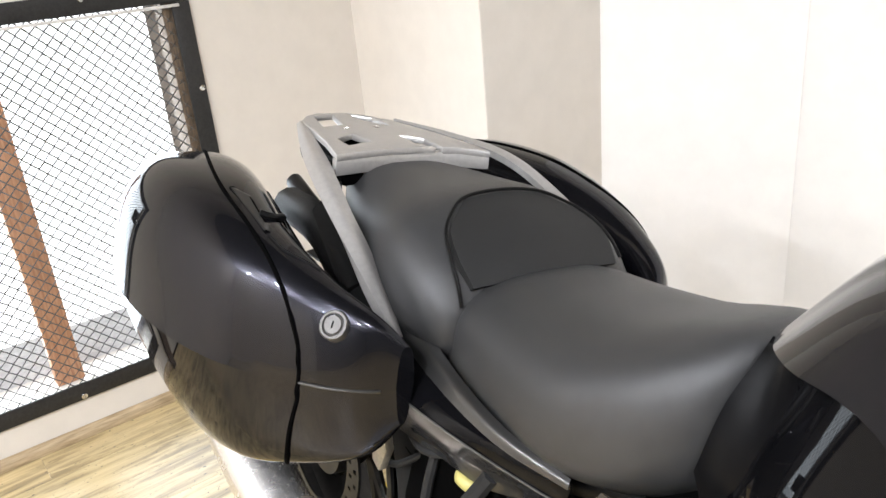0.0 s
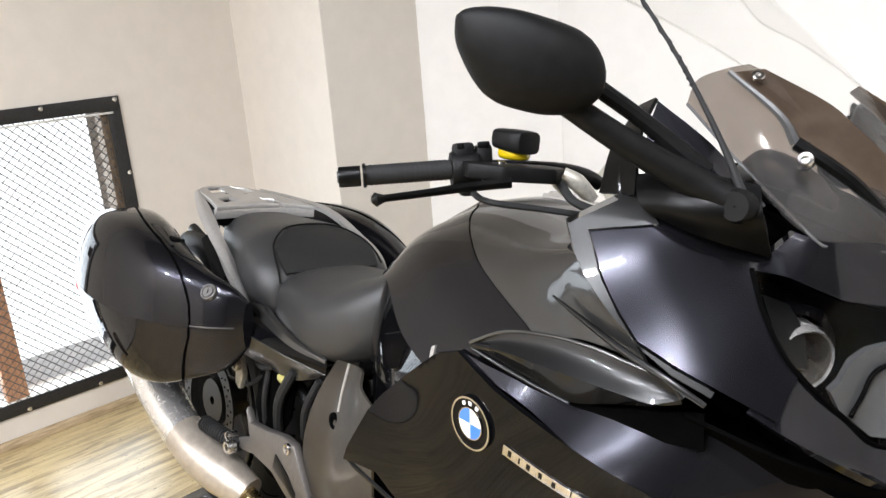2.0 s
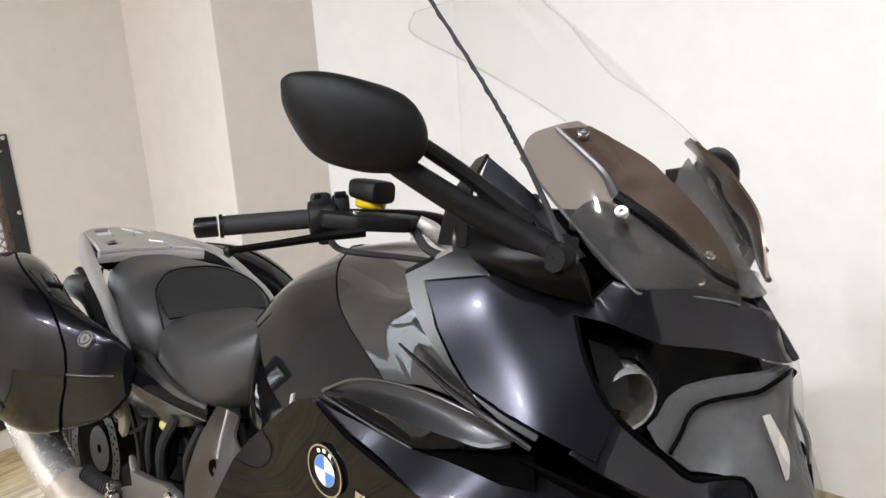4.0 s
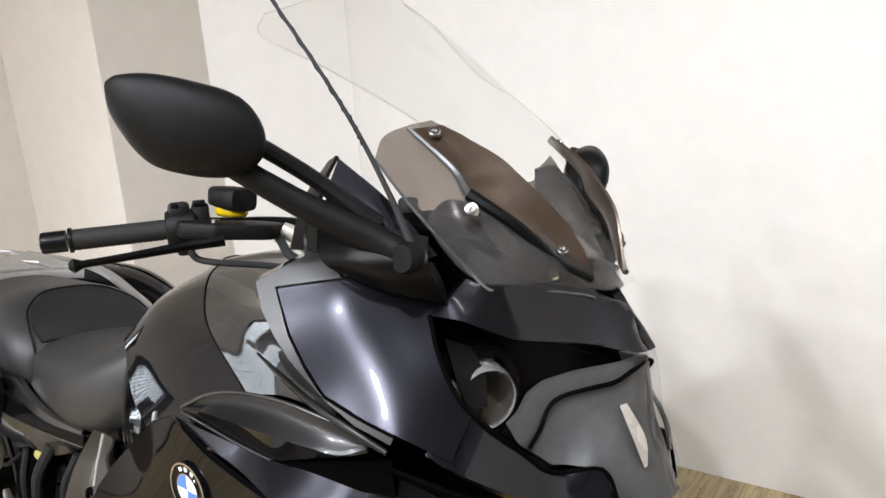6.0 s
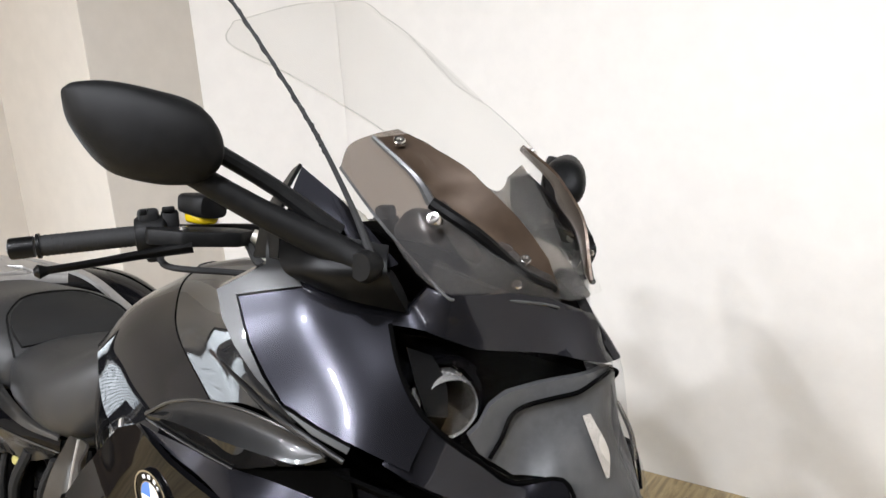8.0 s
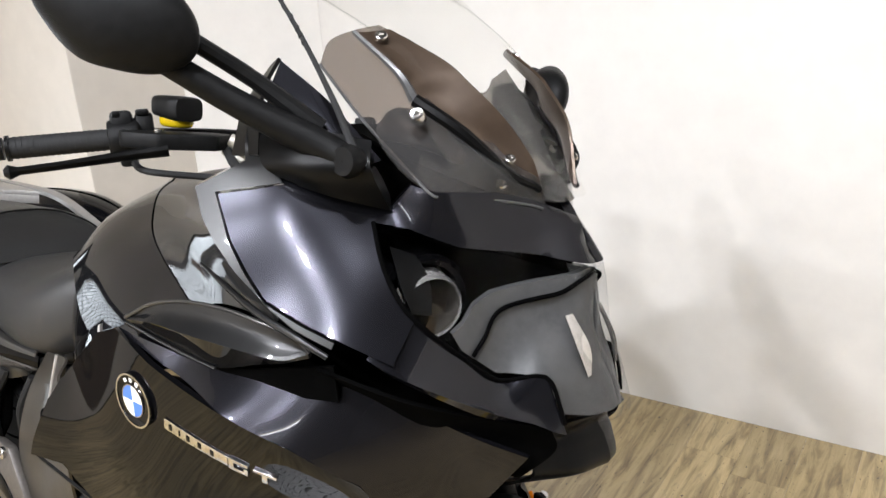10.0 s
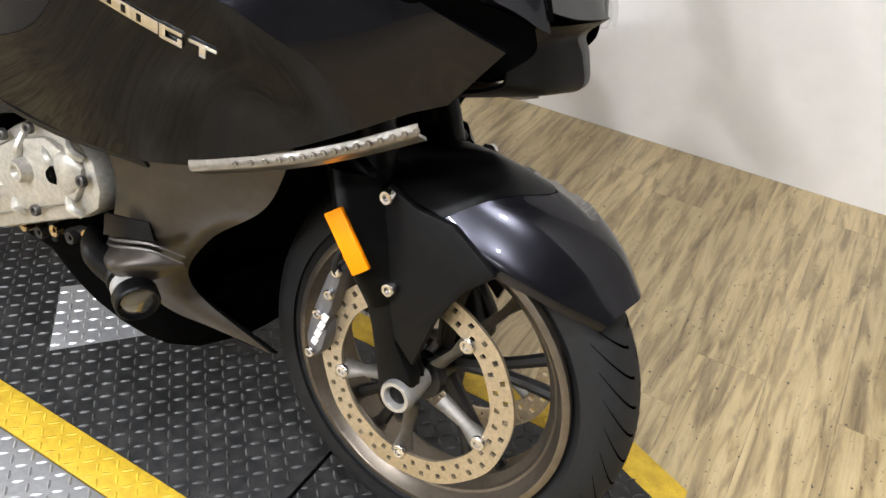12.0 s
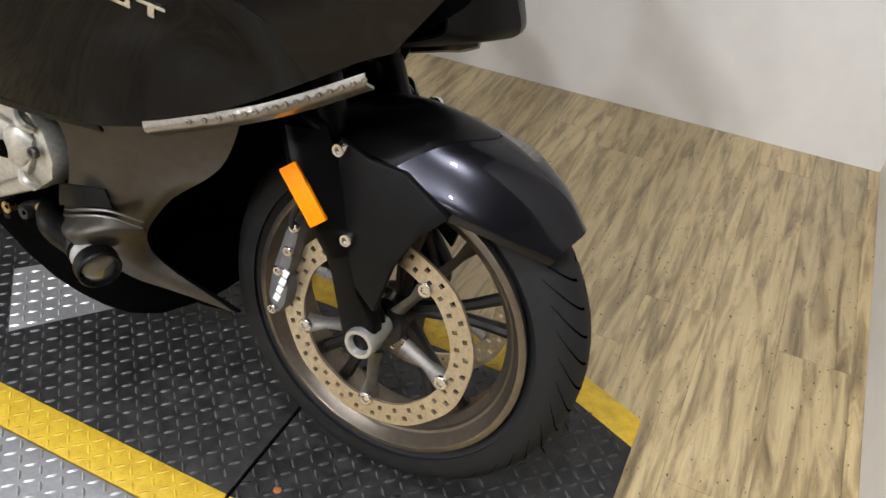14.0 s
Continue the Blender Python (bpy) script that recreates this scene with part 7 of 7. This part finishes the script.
pair("bar_clamp", joined(tube_bm([(-0.385, -0.205, 1.10), (-0.37, -0.19, 1.09), (-0.36, -0.17, 1.07)], [0.010, 0.012, 0.010], 3, 12), tube_bm([(-0.40, -0.20, 1.085), (-0.37, -0.20, 1.07), (-0.34, -0.18, 1.06)], 0.005, 4, 8)), ALLOY, "alloy bar clamp")
pair("clutch_hose", tube_bm([(-0.385, -0.21, 1.09), (-0.35, -0.22, 1.07), (-0.32, -0.2, 1.06), (-0.30, -0.15, 1.05)], 0.006, 5, 8), RUBBER)
bikepart("steering_head", tube_bm([(-0.40, 0, 1.06), (-0.36, 0, 1.09), (-0.33, 0, 1.06)], [0.05, 0.06, 0.05], 4, 16), ALLOY, "alloy top yoke")
# side stand
bikepart("side_stand", tube_bm([(-0.83, 0.12, 0.25), (-0.80, 0.22, 0.15), (-0.76, 0.29, 0.068)], [0.016, 0.013, 0.012], 4, 10), SATIN, "black side stand, folded out")
bikepart("stand_foot", lathe_bm([(0.001, 0.0), (0.022, 0.0), (0.022, 0.006), (0.001, 0.008)], 16, closed=False), SATIN).matrix_local = Matrix.Translation((-0.755, 0.295, 0.068)) @ pose(0, 0, 0, 79)

# the upper works stand a little to the right of the wheels
def ease(a, b, v):
    t = min(max((v - a) / (b - a), 0), 1)
    return t * t * (3 - 2 * t)


for ob in bike.children_recursive:
    if ob.type == "MESH" and ob.matrix_basis == Matrix.Identity(4) and ob not in settled:
        for v in ob.data.vertices:
            x, y, z = v.co
            off = -0.065 * ease(0.60, 0.94, z) * (0.35 + 0.65 * ease(-1.0, -0.7, x))
            v.co.y = y + off * (1 + min(max(y / 0.11, -1), 1))
            if y > 0 and z > 0.6:
                v.co.y *= 1 - 0.55 * ease(-0.12, 0.06, x)
            if y > 0.36 and z > 1.1:
                v.co.z = z - 0.03

# ---- floor planks ----
PLANK = mat("vinyl_plank", (0.4, 0.3, 0.18), 0.35, Coat_Weight=0.5, Coat_Roughness=0.28)
pt = PLANK.node_tree
oi = pt.nodes.new("ShaderNodeObjectInfo")
co = pt.nodes.new("ShaderNodeTexCoord")
shift = pt.nodes.new("ShaderNodeVectorMath")
shift.operation = "MULTIPLY_ADD"
comb = pt.nodes.new("ShaderNodeCombineXYZ")
pt.links.new(oi.outputs["Random"], comb.inputs[0])
pt.links.new(oi.outputs["Random"], comb.inputs[1])
pt.links.new(comb.outputs[0], shift.inputs[0])
shift.inputs[1].default_value = (37, 91, 13)
pt.links.new(co.outputs["Object"], shift.inputs[2])


def plank_noise(scale, detail, rough, dist=0.0):
    mp, n = pt.nodes.new("ShaderNodeMapping"), pt.nodes.new("ShaderNodeTexNoise")
    pt.links.new(shift.outputs[0], mp.inputs[0])
    mp.inputs["Scale"].default_value = scale
    n.inputs["Detail"].default_value, n.inputs["Roughness"].default_value, n.inputs["Distortion"].default_value = detail, rough, dist
    pt.links.new(mp.outputs[0], n.inputs["Vector"])
    return n.outputs[0]


fine, broad, dirt, knots = plank_noise((60, 1.1, 20), 5, 0.55), plank_noise((7, 0.75, 4), 7, 0.62, 0.7), plank_noise((8, 1.6, 5), 6, 0.62, 1.2), plank_noise((26, 15, 20), 2, 0.4)
base = ramp(PLANK, broad, [(0.30, (0.15, 0.108, 0.052)), (0.42, (0.32, 0.238, 0.118)), (0.53, (0.50, 0.388, 0.200)), (0.70, (0.61, 0.492, 0.270))])
base = mix(PLANK, 0.2, base, ramp(PLANK, fine, [(0.3, (0.55, 0.55, 0.55)), (0.7, (1.25, 1.22, 1.18))]), "MULTIPLY")
base = mix(PLANK, ramp(PLANK, dirt, [(0.56, 0.0), (0.74, 0.45)]), base, (0.12, 0.1, 0.08))
base = mix(PLANK, ramp(PLANK, knots, [(0.69, 0.0), (0.72, 0.9)]), base, (0.025, 0.02, 0.015))
tint = ramp(PLANK, oi.outputs["Random"], [(0.0, (0.82, 0.81, 0.80)), (1.0, (1.08, 1.07, 1.05))])
colour_by(PLANK, mix(PLANK, 1.0, base, tint, "MULTIPLY"))
rough_by(PLANK, fine, 0.24, 0.4)
bump_by(PLANK, fine, 0.12, 0.001)
PW, PL = 0.15, 1.22
plank_floor = thing("floor", "worn brown wood-look vinyl plank floor", "floor")
plank_floor["kind"] = "structure"
pbm = box_bm((-PW / 2 + 0.0002, -PL / 2 + 0.0002, -0.006), (PW / 2 - 0.0002, PL / 2 - 0.0002, 0), 0.0004)
first = None
rng = random.Random(5)
near = []
for i in range(int((3.2 - WALL_X0) / PW) + 1):
    off = rng.random() * PL
    for j in range(-1, 6):
        near.append((WALL_X0 + PW / 2 + i * PW, WALL_Y + 0.05 - off - j * PL + PL / 2))
for x, y in near:
    if y - PL / 2 > WALL_Y - 0.02 or y + PL / 2 < -4.2:
        continue
    ya, yb = max(y - PL / 2, -4.2), min(y + PL / 2, WALL_Y)
    if yb - ya < PL - 0.001:
        ob = part("plank", box_bm((-PW / 2 + 0.0002, ya - y + 0.0002, -0.006), (PW / 2 - 0.0002, yb - y - 0.0002, 0), 0.0004), PLANK, plank_floor, "", 0)
    elif first is None:
        ob = first = part("plank", pbm, PLANK, plank_floor, "", 0)
    else:
        ob = first.copy()
        scene.collection.objects.link(ob)
    ob.location = (x, y, FLOOR)
